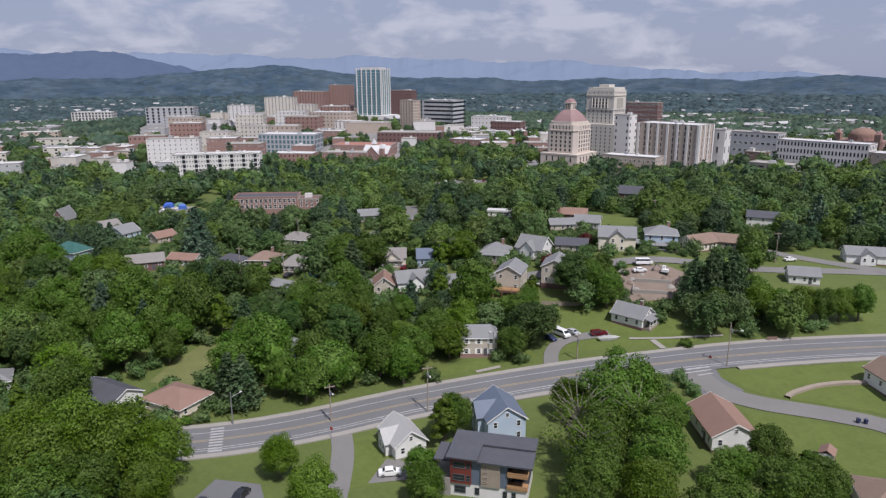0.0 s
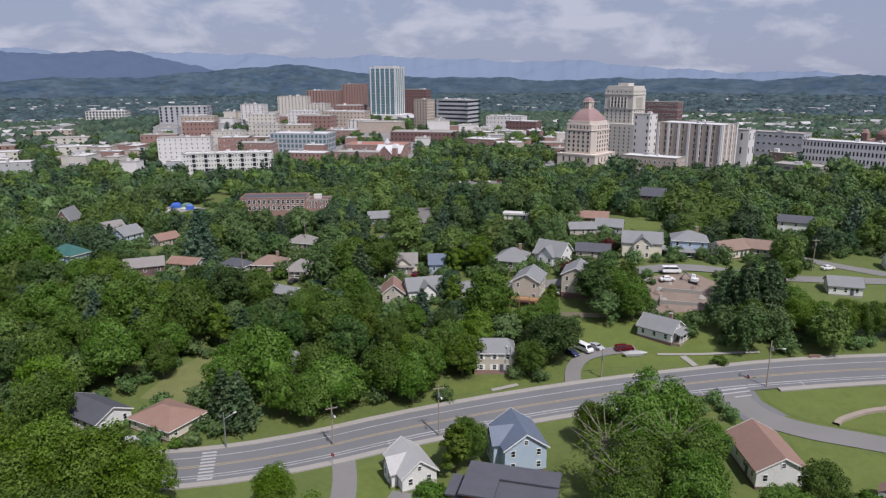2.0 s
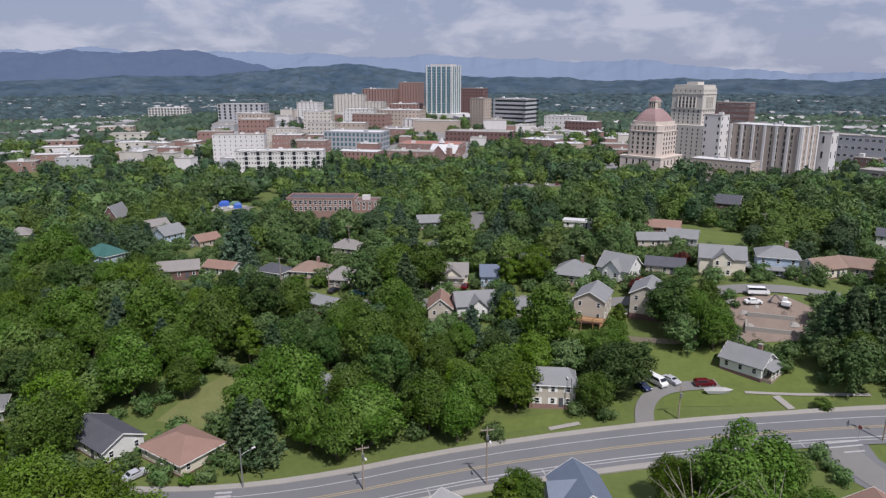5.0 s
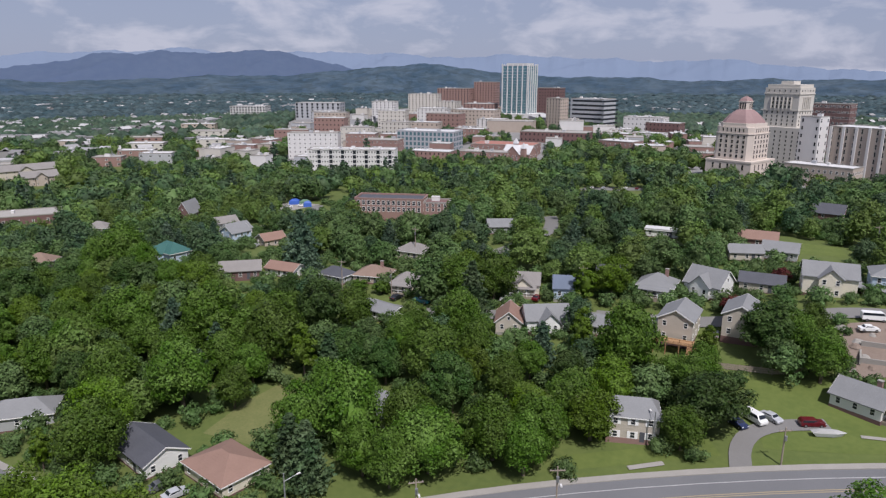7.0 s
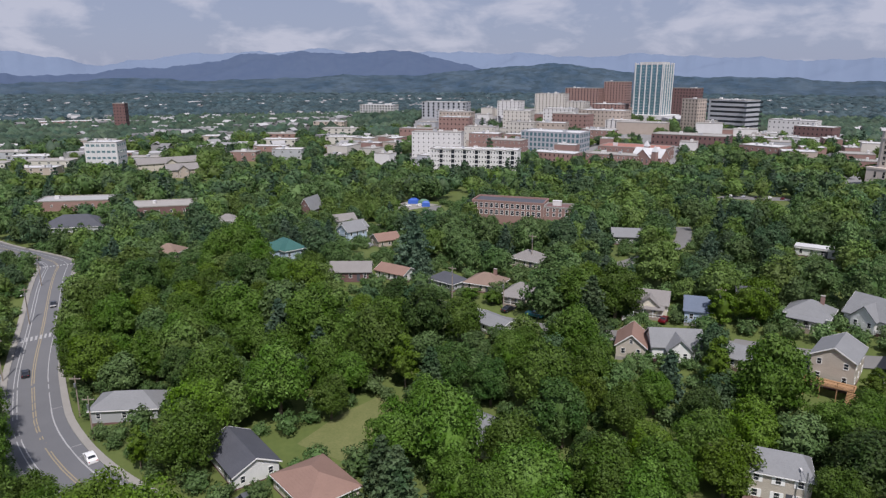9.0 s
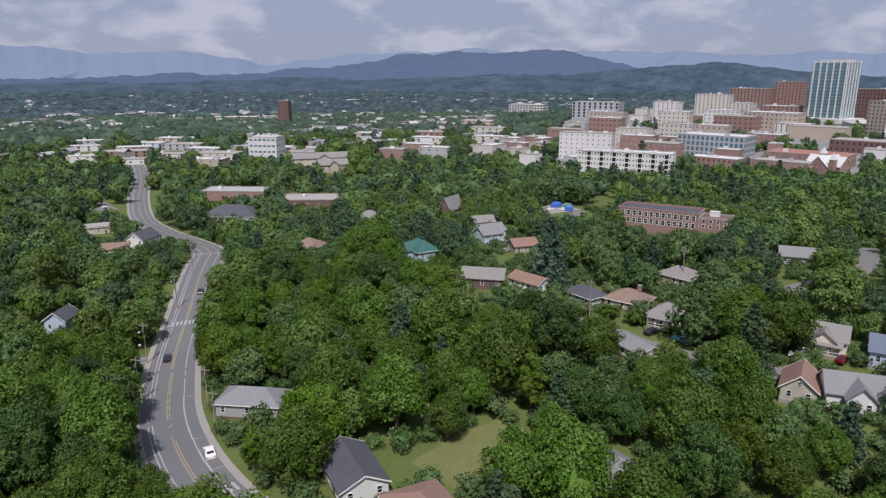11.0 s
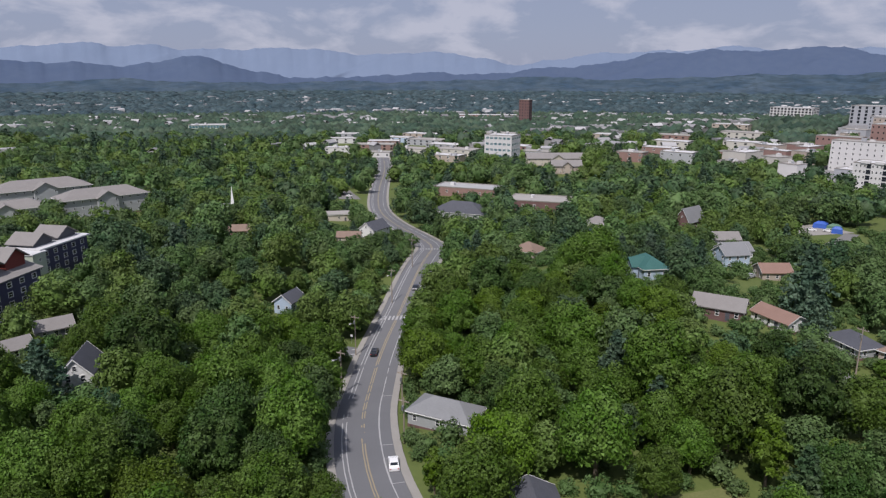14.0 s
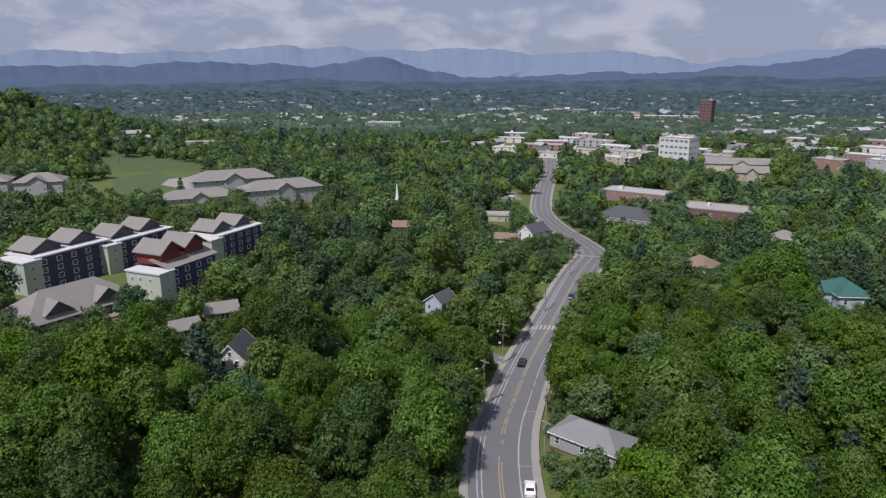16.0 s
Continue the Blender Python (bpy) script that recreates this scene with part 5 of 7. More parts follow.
    windows(root, 28, 14, "L", 3, 1, 4.0, 1, 1.3, 3.6, "trim", margin=2)
    YARDS.append((x, y, 15, 0))
    in_view(x, y, lie(x, y) + 3, 12)


church(-131, 662, -19)


def domed_hall(x, y, turn):
    root = thing("basilica", "red brick basilica with a broad tiled dome", "basilica", pose(x, y, lie(x, y), 0, 0, turn))
    part("wall", Shape().box(-22, 22, -14, 14, -4, 15), "brick", root)
    part("drum", Shape().prism([(13 * math.cos(i * math.pi / 8), 13 * math.sin(i * math.pi / 8)) for i in range(16)], 15, 19), "brick", root)
    dome = Shape()
    for i in range(5):
        r0, r1 = 13 * math.cos(i * 0.3), 13 * math.cos((i + 1) * 0.3)
        dome.prism([(r0 * math.cos(k * math.pi / 12), r0 * math.sin(k * math.pi / 12)) for k in range(24)], 19 + 8.5 * math.sin(i * 0.3), 19 + 8.5 * math.sin((i + 1) * 0.3), top=max(r1, 0.5) / r0)
    part("dome", dome, "roof_rust", root, "red tiled dome")
    for tx in (-19, 19):
        part("turret", Shape().box(tx - 3, tx + 3, -15, -9, -4, 22).prism([(tx - 3, -15), (tx + 3, -15), (tx + 3, -9), (tx - 3, -9)], 22, 26, top=0.1, at=(tx, -12)), "brick", root)
    windows(root, 44, 28, "F", 7, 1, 8, 1, 1.6, 4, "brick_dark", margin=7)
    YARDS.append((x, y, 26, 0))


domed_hall(360, 752, -46)


# ---- smaller town buildings that fill the blocks between ----
fill = random.Random(33)
made = 0
while made < 75:
    x, y = fill.uniform(-520, 140), fill.uniform(570, 1080)
    if not inside(x, y, [(-430, 570), (-300, 545), (-180, 600), (-100, 650), (60, 690), (130, 780), (20, 980), (-80, 1080), (-420, 1100), (-520, 900)]) or inside(x, y, [(-95, 640), (-20, 600), (22, 640), (20, 740), (-30, 700), (-85, 730)]):
        continue
    w, d = fill.uniform(14, 30), fill.uniform(12, 22)
    if any(math.hypot(x - q[0], y - q[1]) < q[2] + 0.55 * max(w, d) for q in YARDS):
        continue
    wl_ = fill.choice(["brick", "brick_tan", "stucco", "pale_stone", "brick", "grey_panel"])
    block({"brick": "small red-brown brick shop building", "brick_tan": "small tan brick shop building", "stucco": "small white rendered shop building", "pale_stone": "small pale stone shop building", "grey_panel": "small grey shop building"}[wl_],
          x, y, 4 + fill.choice([0, 90]) + fill.uniform(-6, 6), w, d, fill.uniform(7, 15), wl_, fill.choice(["roof_white", "gravel_roof", "roof_white", "gravel_roof"]), 0, 0, 0, plant=fill.choice([1, 2, 3]), name="shop_building", group="town blocks")
    made += 1

# ---- navy and sage flats on the hill ----
def hill_flats(x, y, turn, length, red=False, towers=(-1,)):
    z = lie(x, y)
    root = thing("apartment_building", "four-storey navy flats with sage stair tower and " + ("dark red top floor" if red else "white flat roof edge"), "apartment building", pose(x, y, z, 0, 0, turn), "flats on the hill")
    L, W, h = length, 12.0, 10.2
    wl = part("wall", Shape().box(-L / 2, L / 2, -W / 2, W / 2, -4, h), "navy_wall", root)
    if red:
        part("roof", Shape().slab(((-L / 2 - 0.6, -W / 2 - 0.8, h + 0.1), (L / 2 + 0.6, -W / 2 - 0.8, h + 0.1), (L / 2 + 0.6, 0, h + 2.0), (-L / 2 - 0.6, 0, h + 2.0)), 0.25), "roof_taupe", root)
    else:
        part("roof", Shape().box(-L / 2 - 0.7, L / 2 + 0.7, -W / 2 - 0.9, W / 2 + 0.5, h, h + 0.45), "roof_white", root, "white flat roof with deep edge")
    for cx in (-L * 0.26, L * 0.24):
        lift_ = 2.2 if red else 0.0
        at = pose(cx, 1.6, h + 0.2 + lift_)
        top = part("penthouse", Shape().box(-L * 0.19, L * 0.19, -4.6, 4.0, -lift_, 1.6), "red_wall" if red else "dark_wall", root, at=at)
        for sy in (-4.6, 4.0):
            part("gable", Shape().poly(((-L * 0.19, sy, 1.6), (L * 0.19, sy, 1.6), (0, sy, 3.9))), "red_wall" if red else "dark_wall", top)
        e = L * 0.19 + 0.9
        k = 2.3 / (L * 0.19)
        part("penthouse_roof", Shape().slab(((-e, 4.6, 1.7 - 0.9 * k), (-e, -5.5, 1.7 - 0.9 * k), (0, -5.5, 4.1), (0, 4.6, 4.1)), 0.25).slab(((e, -5.5, 1.7 - 0.9 * k), (e, 4.6, 1.7 - 0.9 * k), (0, 4.6, 4.1), (0, -5.5, 4.1)), 0.25), "roof_taupe", top, "taupe shingle gable roof")
    for s in towers:
        cx = s * (L / 2 + 2.0)
        tw = part("stair_tower", Shape().box(cx - 2.6, cx + 2.6, -W / 2 - 1.5, W / 2 - 2, -4, h - 0.4), "sage_wall", root, "pale sage-green stair tower")
        part("tower_cap", Shape().box(cx - 2.9, cx + 2.9, -W / 2 - 1.8, W / 2 - 1.7, h - 0.4, h), "roof_white", tw)
        for j in range(3):
            for i in (-4.2, -0.8, 2.0):
                part("window", window_mesh(0.8, 1.0, "trim", "glass"), None, tw, at=pose(cx - 2.6, i, 2.0 + 3.0 * j, 0, 0, 270))
            part("window", window_mesh(0.7, 0.9, "trim", "glass"), None, tw, at=pose(cx, -W / 2 - 1.5, 2.0 + 3.0 * j))
    windows(root, L, W, "F", max(3, round(L / 4.6)), 4, 1.1, 2.5, 1.7, 1.5, "trim", margin=1.6)
    windows(root, L, W, "R", 2, 4, 1.1, 2.5, 1.5, 1.5, "trim", margin=2.5)
    windows(root, L, W, "B", max(3, round(L / 5)), 4, 1.1, 2.5, 1.7, 1.5, "trim", margin=1.6)
    YARDS.append((x, y, L * 0.62, 0))
    in_view(x, y, z + 2.5, L * 0.5)


hill_flats(-225, 64, 142, 18, True)
hill_flats(-250, 29, 140, 24)
hill_flats(-268, 46, 140, 22)
hill_flats(-269, 76, 140, 21)


def clubhouse(x, y, turn):
    root = thing("clubhouse", "wide clubhouse with taupe hipped roof, dormers and open porch", "clubhouse", pose(x, y, lie(x, y), 0, 0, turn))
    part("wall", Shape().box(-13, 13, -6, 6, -4, 4.2), "sage_wall", root)
    part("roof", roof_shape(26, 12, 4.2, 4.2, 2.2, "hip"), "roof_taupe", root)
    for cx in (-6.5, 6.0):
        dm = part("dormer", Shape().slab(((cx - 3.6, -7.6, 4.1), (cx, -7.6, 7.0), (cx, 0, 7.0), (cx - 3.6, 0, 4.1)), 0.2).slab(((cx, -7.6, 7.0), (cx + 3.6, -7.6, 4.1), (cx + 3.6, 0, 4.1), (cx, 0, 7.0)), 0.2), "roof_taupe", root)
        part("gable", Shape().poly(((cx - 3.0, -7.2, 4.3), (cx + 3.0, -7.2, 4.3), (cx, -7.2, 6.7))), "dark_wall", dm)
    pr = part("porch", Shape().box(-2, 14, -10.5, -6, -4, 0.2), "weathered_wood", root)
    for i in range(5):
        part("post", Shape().box(-0.15, 0.15, -0.15, 0.15, 0, 4.0), "dark_wall", pr, at=pose(-1.5 + 3.7 * i, -7.6, 0.2))
    part("railing", Shape().box(-2, 14, -10.5, -10.4, 1.0, 1.12).box(-2, 14, -10.5, -10.4, 0.5, 0.56), "trim", pr)
    windows(root, 26, 12, "F", 6, 1, 2.0, 1, 1.6, 1.8, "trim", margin=2)
    YARDS.append((x, y, 15, 0))
    in_view(x, y, lie(x, y) + 1.0, 11)


clubhouse(-210, 40, 132)

# ---- grey flats by the playing field ----
for lab, x, y, t, L, W, h, rise, st in (
        ("long grey three-storey flats with hipped gables", -436, 101, 104, 44, 17, 10.5, 4.0, 3), ("grey three-storey flats behind the others", -488, 72, 102, 50, 20, 10.5, 4.5, 3),
        ("low wing of grey flats with broad roof", -450, 54, 100, 40, 15, 4.4, 3.6, 1), ("pale grey three-storey flats at the wood's edge", -496, -40, 92, 26, 17, 9.5, 4.0, 3), ("pale grey three-storey flats at the wood's edge", -500, -70, 92, 24, 17, 9.5, 4.0, 3)):
    house(lab, x, y, t, L, W, h, rise, "grey_wall", "roof_taupe", "hip", st, cross=3.0, win=(round(L / 4), 3), open_to=110, name="apartment_building", group="grey flats", eave=0.9)

# ---- low commercial streets to the west ----
west = random.Random(21)
for x, y, t, w, d, h, wl_ in (
        (-590, 410, 32, 30, 18, 6, "stucco"), (-640, 450, 32, 46, 24, 6, "stucco"), (-700, 470, 30, 40, 22, 6, "grey_panel"), (-680, 420, 34, 30, 20, 5, "stucco"), (-740, 400, 60, 44, 22, 6, "stucco"),
        (-780, 430, 60, 38, 20, 6, "brick"), (-760, 480, 35, 46, 24, 7, "stucco"), (-820, 470, 40, 34, 20, 6, "blue_wall"), (-850, 520, 40, 50, 22, 7, "stucco"), (-700, 540, 30, 36, 24, 8, "brick"), (-780, 600, 30, 50, 26, 9, "brick_tan"),
        (-640, 520, 30, 40, 20, 7, "stucco"), (-570, 500, 32, 30, 18, 7, "stucco"), (-660, 370, 50, 24, 16, 5, "stucco"), (-720, 350, 60, 30, 16, 6, "stucco"), (-840, 400, 60, 36, 18, 6, "stucco"), (-900, 430, 60, 40, 20, 7, "grey_panel"),
        (-500, 560, 24, 26, 16, 9, "brick"), (-470, 590, 24, 30, 18, 10, "stucco"), (-520, 620, 26, 34, 18, 9, "brick"), (-450, 640, 22, 24, 16, 9, "brick"), (-560, 680, 24, 40, 20, 10, "stucco"), (-500, 720, 22, 36, 20, 11, "pale_stone"),
        (-610, 740, 26, 44, 20, 10, "stucco"), (-680, 700, 28, 40, 22, 9, "brick_tan"), (-560, 800, 20, 50, 24, 12, "stucco"), (-640, 880, 24, 46, 22, 12, "stucco"), (-1190, 840, 58, 130, 30, 9, "stucco"), (-1060, 590, 50, 60, 26, 8, "stucco")):
    wl_ = west.choice(["stucco", "brick_tan", "grey_panel", "pale_stone", "brick"]) if wl_ == "stucco" else wl_
    block({"stucco": "low white commercial building with flat pale roof", "brick": "low brick commercial building with flat roof", "grey_panel": "low grey commercial building", "blue_wall": "low pale blue commercial building",
           "brick_tan": "low tan brick commercial building", "pale_stone": "low pale stone commercial building"}[wl_], x, y, t, w, d, h, wl_, west.choice(["roof_white", "roof_white", "gravel_roof"]), max(1, round(h / 4)), max(2, round(w / 8)), 2,
          (2.4, 1.8), plant=west.choice([1, 2, 3]), name="shop_building", group="commercial buildings", open_to=26)
house("long low grey-roofed flats with gables", -512, 478, 62, 54, 16, 7, 4, "beige_wall", "roof_taupe", "gable", 2, cross=3, win=(10, 3), open_to=36, name="apartment_building", eave=0.8)
house("brick row house with grey roof", -462, 448, 60, 24, 13, 7, 4, "brick_tan", "roof_taupe", "gable", 2, cross=2, win=(5, 2), open_to=30, name="apartment_building", eave=0.8)


def steeple(x, y):
    root = thing("church", "small white church with a slender white steeple", "church", pose(x, y, lie(x, y), 0, 0, 70))
    part("wall", Shape().box(-7, 7, -4, 4, -1, 5), "white_wall", root)
    part("roof", roof_shape(14, 8, 5, 4, 0.4, "gable"), "roof_grey", root)
    tw = part("tower", Shape().box(7, 8.6, -0.8, 0.8, -1, 8), "white_wall", root)
    part("spire", Shape().prism([(6.9, -0.9), (8.7, -0.9), (8.7, 0.9), (6.9, 0.9)], 8, 18, top=0.03, at=(7.8, 0)), "trim", tw)
    YARDS.append((x, y, 5, 0))


steeple(-385, 152)

# ---- open ground ----
patch("lawn", [(52.5, 162), (52.5, 158), (56, 152), (62, 148.8), (70, 146), (78, 143), (86, 138), (92, 160), (120, 160), (118, 169), (95, 166.5), (70, 164), (56, 162.5)], 0.05, "lawn", "mown bright green lawn inside the bend of the side street", "lawn")
patch("lawn", [(52, 142.5), (60, 140), (68, 137.5), (76, 133), (79, 126), (79, 112), (72, 116), (60, 120), (52, 128)], 0.05, "lawn", "mown green lawn behind the rust-roofed house", "lawn")
patch("lawn", [(-34, 127), (-26, 131), (-22, 122), (-24, 112), (-30, 110)], 0.05, "lawn", "small mown lawn beside a cottage", "lawn")
patch("lawn", [(15, 183), (14, 198), (30, 199), (46, 192), (56, 184), (50, 178), (30, 174), (15.5, 172)], 0.04, "lawn", "sloping mown lawn above the avenue", "lawn")
patch("lawn", [(-20, 156), (-4, 163), (8, 168), (6, 173), (-8, 166), (-22, 160)], 0.04, "lawn", "mown verge in front of a house", "lawn")
patch("meadow", [(-89, 148), (-76, 147), (-69, 155), (-75, 168), (-84, 171), (-88, 160)], 0.05, "meadow", "rough sunlit grass clearing below the wood", "meadow")
patch("lawn", [(-92, 213), (-80, 213), (-80, 203), (-90, 202)], 0.05, "lawn", "mown grass at the street's end", "lawn")
patch("lawn", [(95, 182), (140, 186), (140, 225), (112, 215), (98, 196)], 0.05, "lawn", "grass bank above the avenue", "lawn")
patch("lawn", [(28, 282), (52, 284), (52, 298), (34, 300)], 0.05, "lawn", "sunlit grass slope behind the houses", "lawn")
patch("field", [(-720, -40), (-680, 44), (-612, 44), (-600, -10), (-650, -45)], 0.06, "turf", "green playing field beside the wood", "playing field")
patch("field", [(-600, 14), (-550, 40), (-500, 30), (-480, 0), (-560, -10)], 0.06, "turf", "grass of an old ball field", "playing field")
patch("bare_ground", [(-570, 40), (-530, 52), (-505, 42), (-530, 24), (-560, 26)], 0.1, "concrete", "pale sandy infield of a ball field", "ball field")
patch("building_site", [(34, 200), (53, 202), (57, 216), (50, 221), (38, 219), (33, 210)], 0.12, "soil", "raw reddish soil of a building site", "building site")
patch("parking_lot", [(-57, 99), (-55, 110), (-46, 109.5), (-40, 98), (-50, 90)], 0.08, "asphalt", "small asphalt parking lot", "parking lot")
patch("parking_lot", [(-22, 214), (-20, 224), (0, 224), (2, 216), (-10, 212)], 0.09, "side_street", "pale asphalt turning place between houses", "parking lot")
patch("parking_lot", [(-58, 500), (-54, 516), (-20, 522), (-14, 508), (-34, 502)], 0.1, "side_street", "pale asphalt car park below the town", "parking lot")
patch("parking_lot", [(-476, 262), (-440, 256), (-446, 242), (-482, 246)], 0.1, "side_street", "asphalt lot at the junction", "parking lot")
patch("parking_lot", [(-346, 322), (-318, 318), (-306, 302), (-336, 304)], 0.1, "concrete", "pale lot between low halls", "parking lot")
patch("driveway", [(-26, 112), (-19, 114), (-18, 120), (-24, 121)], 0.08, "side_street", "worn asphalt driveway", "driveway")
patch("yard", [(-226, 380), (-205, 378), (-198, 404), (-222, 412)], 0.1, "concrete", "pale gravel yard with parked things", "yard")
patch("parking_lot", [(-228, 10), (-212, 16), (-206, 26), (-222, 24)], 0.1, "side_street", "asphalt lot beside the clubhouse", "parking lot")


def along(line, s):
    """The place and heading s metres along a line."""
    for (x0, y0), (x1, y1) in zip(line, line[1:]):
        n = math.hypot(x1 - x0, y1 - y0)
        if s <= n:
            return x0 + (x1 - x0) * s / n, y0 + (y1 - y0) * s / n, math.degrees(math.atan2(y1 - y0, x1 - x0))
        s -= n
    return line[-1][0], line[-1][1], 0.0


def nearest(line, x, y):
    s, best = 0.0, (1e9, 0)
    for (x0, y0), (x1, y1) in zip(line, line[1:]):
        n = math.hypot(x1 - x0, y1 - y0)
        t = min(max(((x - x0) * (x1 - x0) + (y - y0) * (y1 - y0)) / (n * n), 0), 1)
        best = min(best, (math.hypot(x0 + t * (x1 - x0) - x, y0 + t * (y1 - y0) - y), s + t * n))
        s += n
    return best[1]


def crosswalk(x, y, turn, width, bars, label):
    root = thing("crosswalk", label, "crosswalk", pose(x, y, 0, 0, 0, turn), kind="structure")
    bar = {}
    for i in range(bars):
        o = -width / 2 + width * (i + 0.5) / bars
        s = Shape()
        c_, s_ = math.cos(radians(turn)), math.sin(radians(turn))
        pts = []
        for a, b in ((-1.4, -0.3), (1.4, -0.3), (1.4, 0.3), (-1.4, 0.3)):
            px, py = x + c_ * a - s_ * (o + b), y + s_ * a + c_ * (o + b)
            pts.append((a, o + b, max(lie(px, py), lie(px + 1.5, py), lie(px, py + 1.5), lie(px - 1.5, py), lie(px, py - 1.5)) + 0.14))
        part("stripe", s.poly(pts), "marking", root)


for px, py, n, lab in ((-61, 124, 9, "worn white ladder crosswalk at the bend"), (-196, 164, 9, "white ladder crosswalk over the avenue"), (-262, 213, 9, "white ladder crosswalk at a junction"), (-108, 118.5, 9, "shaded white ladder crosswalk")):
    x, y, a = along(AVENUE, nearest(AVENUE, px, py))
    crosswalk(x, y, a, 10.5, n, lab)
for ax, ay, bx, by in ((41.0, 161.2, 50.0, 163.6), (41.6, 159.9, 50.3, 162.2), (46.2, 159.3, 50.0, 160.3)):
    paved("road_marking", [(ax, ay), (bx, by)], -0.22, 0.22, 0.13, "marking", "white painted bar across the side street", "road marking")
crosswalk(-182, 145.5, 60, 6, 2, "white stop bar across the side street")


def bay(px, py, side, length):
    """A parking bay's painted corner lines beside the kerb."""
    s0 = nearest(AVENUE, px, py)
    line = [along(AVENUE, s0 + length * i / 6)[:2] for i in range(7)]
    paved("road_marking", line, side * 3.2 - 0.09, side * 3.2 + 0.09, 0.127, "marking", "white painted edge of a parking bay", "road marking")
    for s in (s0, s0 + length):
        x, y, a = along(AVENUE, s)
        ux, uy = math.sin(radians(a)), -math.cos(radians(a))
        paved("road_marking", [(x + ux * side * 3.2, y + uy * side * 3.2), (x + ux * side * 5.5, y + uy * side * 5.5)], -0.09, 0.09, 0.128, "marking", "white painted end of a parking bay", "road marking")


for q in ((-116, 121, 1, 9), (-130, 126, 1, 26), (20, 163, -1, 30), (-10, 150, -1, 22), (62, 170, -1, 24)):
    bay(*q)


# ---- vehicles ----
def car(label, x, y, turn, paint="paint_white", L=4.5, W=1.8, H=1.45, kind="car", lift=0.12):
    """kind: car (three-box), hatch, suv, pickup or van. Faces +x."""
    root = thing(kind if kind in ("van", "pickup") else "car", label, kind if kind in ("van", "pickup") else "car", pose(x, y, lie(x, y) + lift, 0, 0, turn), "parked vehicles")
    prof = {"car": [(-0.5, 0.30), (-0.49, 0.60), (-0.33, 0.66), (-0.20, 0.98), (0.12, 1.0), (0.27, 0.68), (0.46, 0.58), (0.5, 0.40), (0.49, 0.2)],
            "suv": [(-0.5, 0.30), (-0.5, 0.66), (-0.44, 0.98), (0.10, 1.0), (0.24, 0.68), (0.47, 0.60), (0.5, 0.42), (0.49, 0.2)],
            "pickup": [(-0.5, 0.28), (-0.5, 0.58), (-0.08, 0.58), (-0.06, 0.97), (0.14, 1.0), (0.25, 0.66), (0.47, 0.60), (0.5, 0.40), (0.49, 0.2)],
            "van": [(-0.5, 0.25), (-0.5, 0.96), (-0.46, 1.0), (0.28, 1.0), (0.40, 0.60), (0.49, 0.52), (0.5, 0.35), (0.49, 0.2)]}[kind]
    prof = [(-0.49, 0.2)] + prof
    s = Shape()
    n = len(prof)
    for w, sc in ((-W / 2, 0.0), (-W / 2 + 0.1, 1.0), (W / 2 - 0.1, 1.0), (W / 2, 0.0)):
        inset = 1.0 if abs(w) < W / 2 else 0.985
        s.v += [(px * L * inset, w * (0.84 if pz > 0.75 else 1.0), pz * H * inset) for px, pz in prof]
    for k in range(3):
        for i in range(n):
            j = (i + 1) % n
            s.f.append((k * n + i, k * n + j, (k + 1) * n + j, (k + 1) * n + i))
    s.f += [tuple(range(n)), tuple(range(4 * n - 1, 3 * n - 1, -1))]
    s.m = [0] * len(s.f)
    body = part("body", s, paint, root)
    roof_i = [p for p in prof if p[1] > 0.9]
    x0, x1 = roof_i[0][0] * L, roof_i[-1][0] * L
    z0, z1 = 0.68 * H, 0.94 * H
    for sd in (-1, 1):
        y_ = sd * (W / 2 * 0.86 + 0.02)
        y2 = sd * (W / 2 + 0.005)
        part("side_window", Shape().poly(((x0 - 0.12 * L * (kind == "car"), y2 * 0.97, z0), (x1 + 0.09 * L, y2 * 0.97, z0), (x1, y_, z1), (x0 + 0.03 * L, y_, z1))), "glass", body)
    xe = x1 + 0.02 * L
    part("windscreen", Shape().poly(((xe + 0.115 * L, -W * 0.40, 0.72 * H), (xe + 0.115 * L, W * 0.40, 0.72 * H), (xe + 0.012 * L, W * 0.36, 0.96 * H), (xe + 0.012 * L, -W * 0.36, 0.96 * H))), "glass", body)
    if kind == "car":
        part("rear_window", Shape().poly(((x0 - 0.115 * L, W * 0.38, 0.72 * H), (x0 - 0.115 * L, -W * 0.38, 0.72 * H), (x0 - 0.018 * L, -W * 0.35, 0.95 * H), (x0 - 0.018 * L, W * 0.35, 0.95 * H))), "glass", body)
    wheel = Shape().tube((0, -0.11, 0), (0, 0.11, 0), 0.33, sides=14).mesh("tyre", "tyre")
    rim = Shape().tube((0, -0.125, 0), (0, 0.125, 0), 0.19, sides=10).mesh("rim", "rim")
    for wx in (-0.31 * L, 0.31 * L):
        for wy in (-W / 2 + 0.1, W / 2 - 0.1):
            wh = part("wheel", wheel, None, root, at=pose(wx, wy, 0.33))
            part("rim", rim, None, wh)
    for sd in (-1, 1):
        part("headlight", Shape().box(-0.03, 0.03, -0.18, 0.18, -0.07, 0.07), "lamp_clear", body, at=pose(L * 0.487, sd * W * 0.36, 0.47 * H))
        part("tail_light", Shape().box(-0.03, 0.03, -0.14, 0.14, -0.08, 0.08), "lamp_red", body, at=pose(-L * 0.495, sd * W * 0.38, 0.52 * H))
    return root


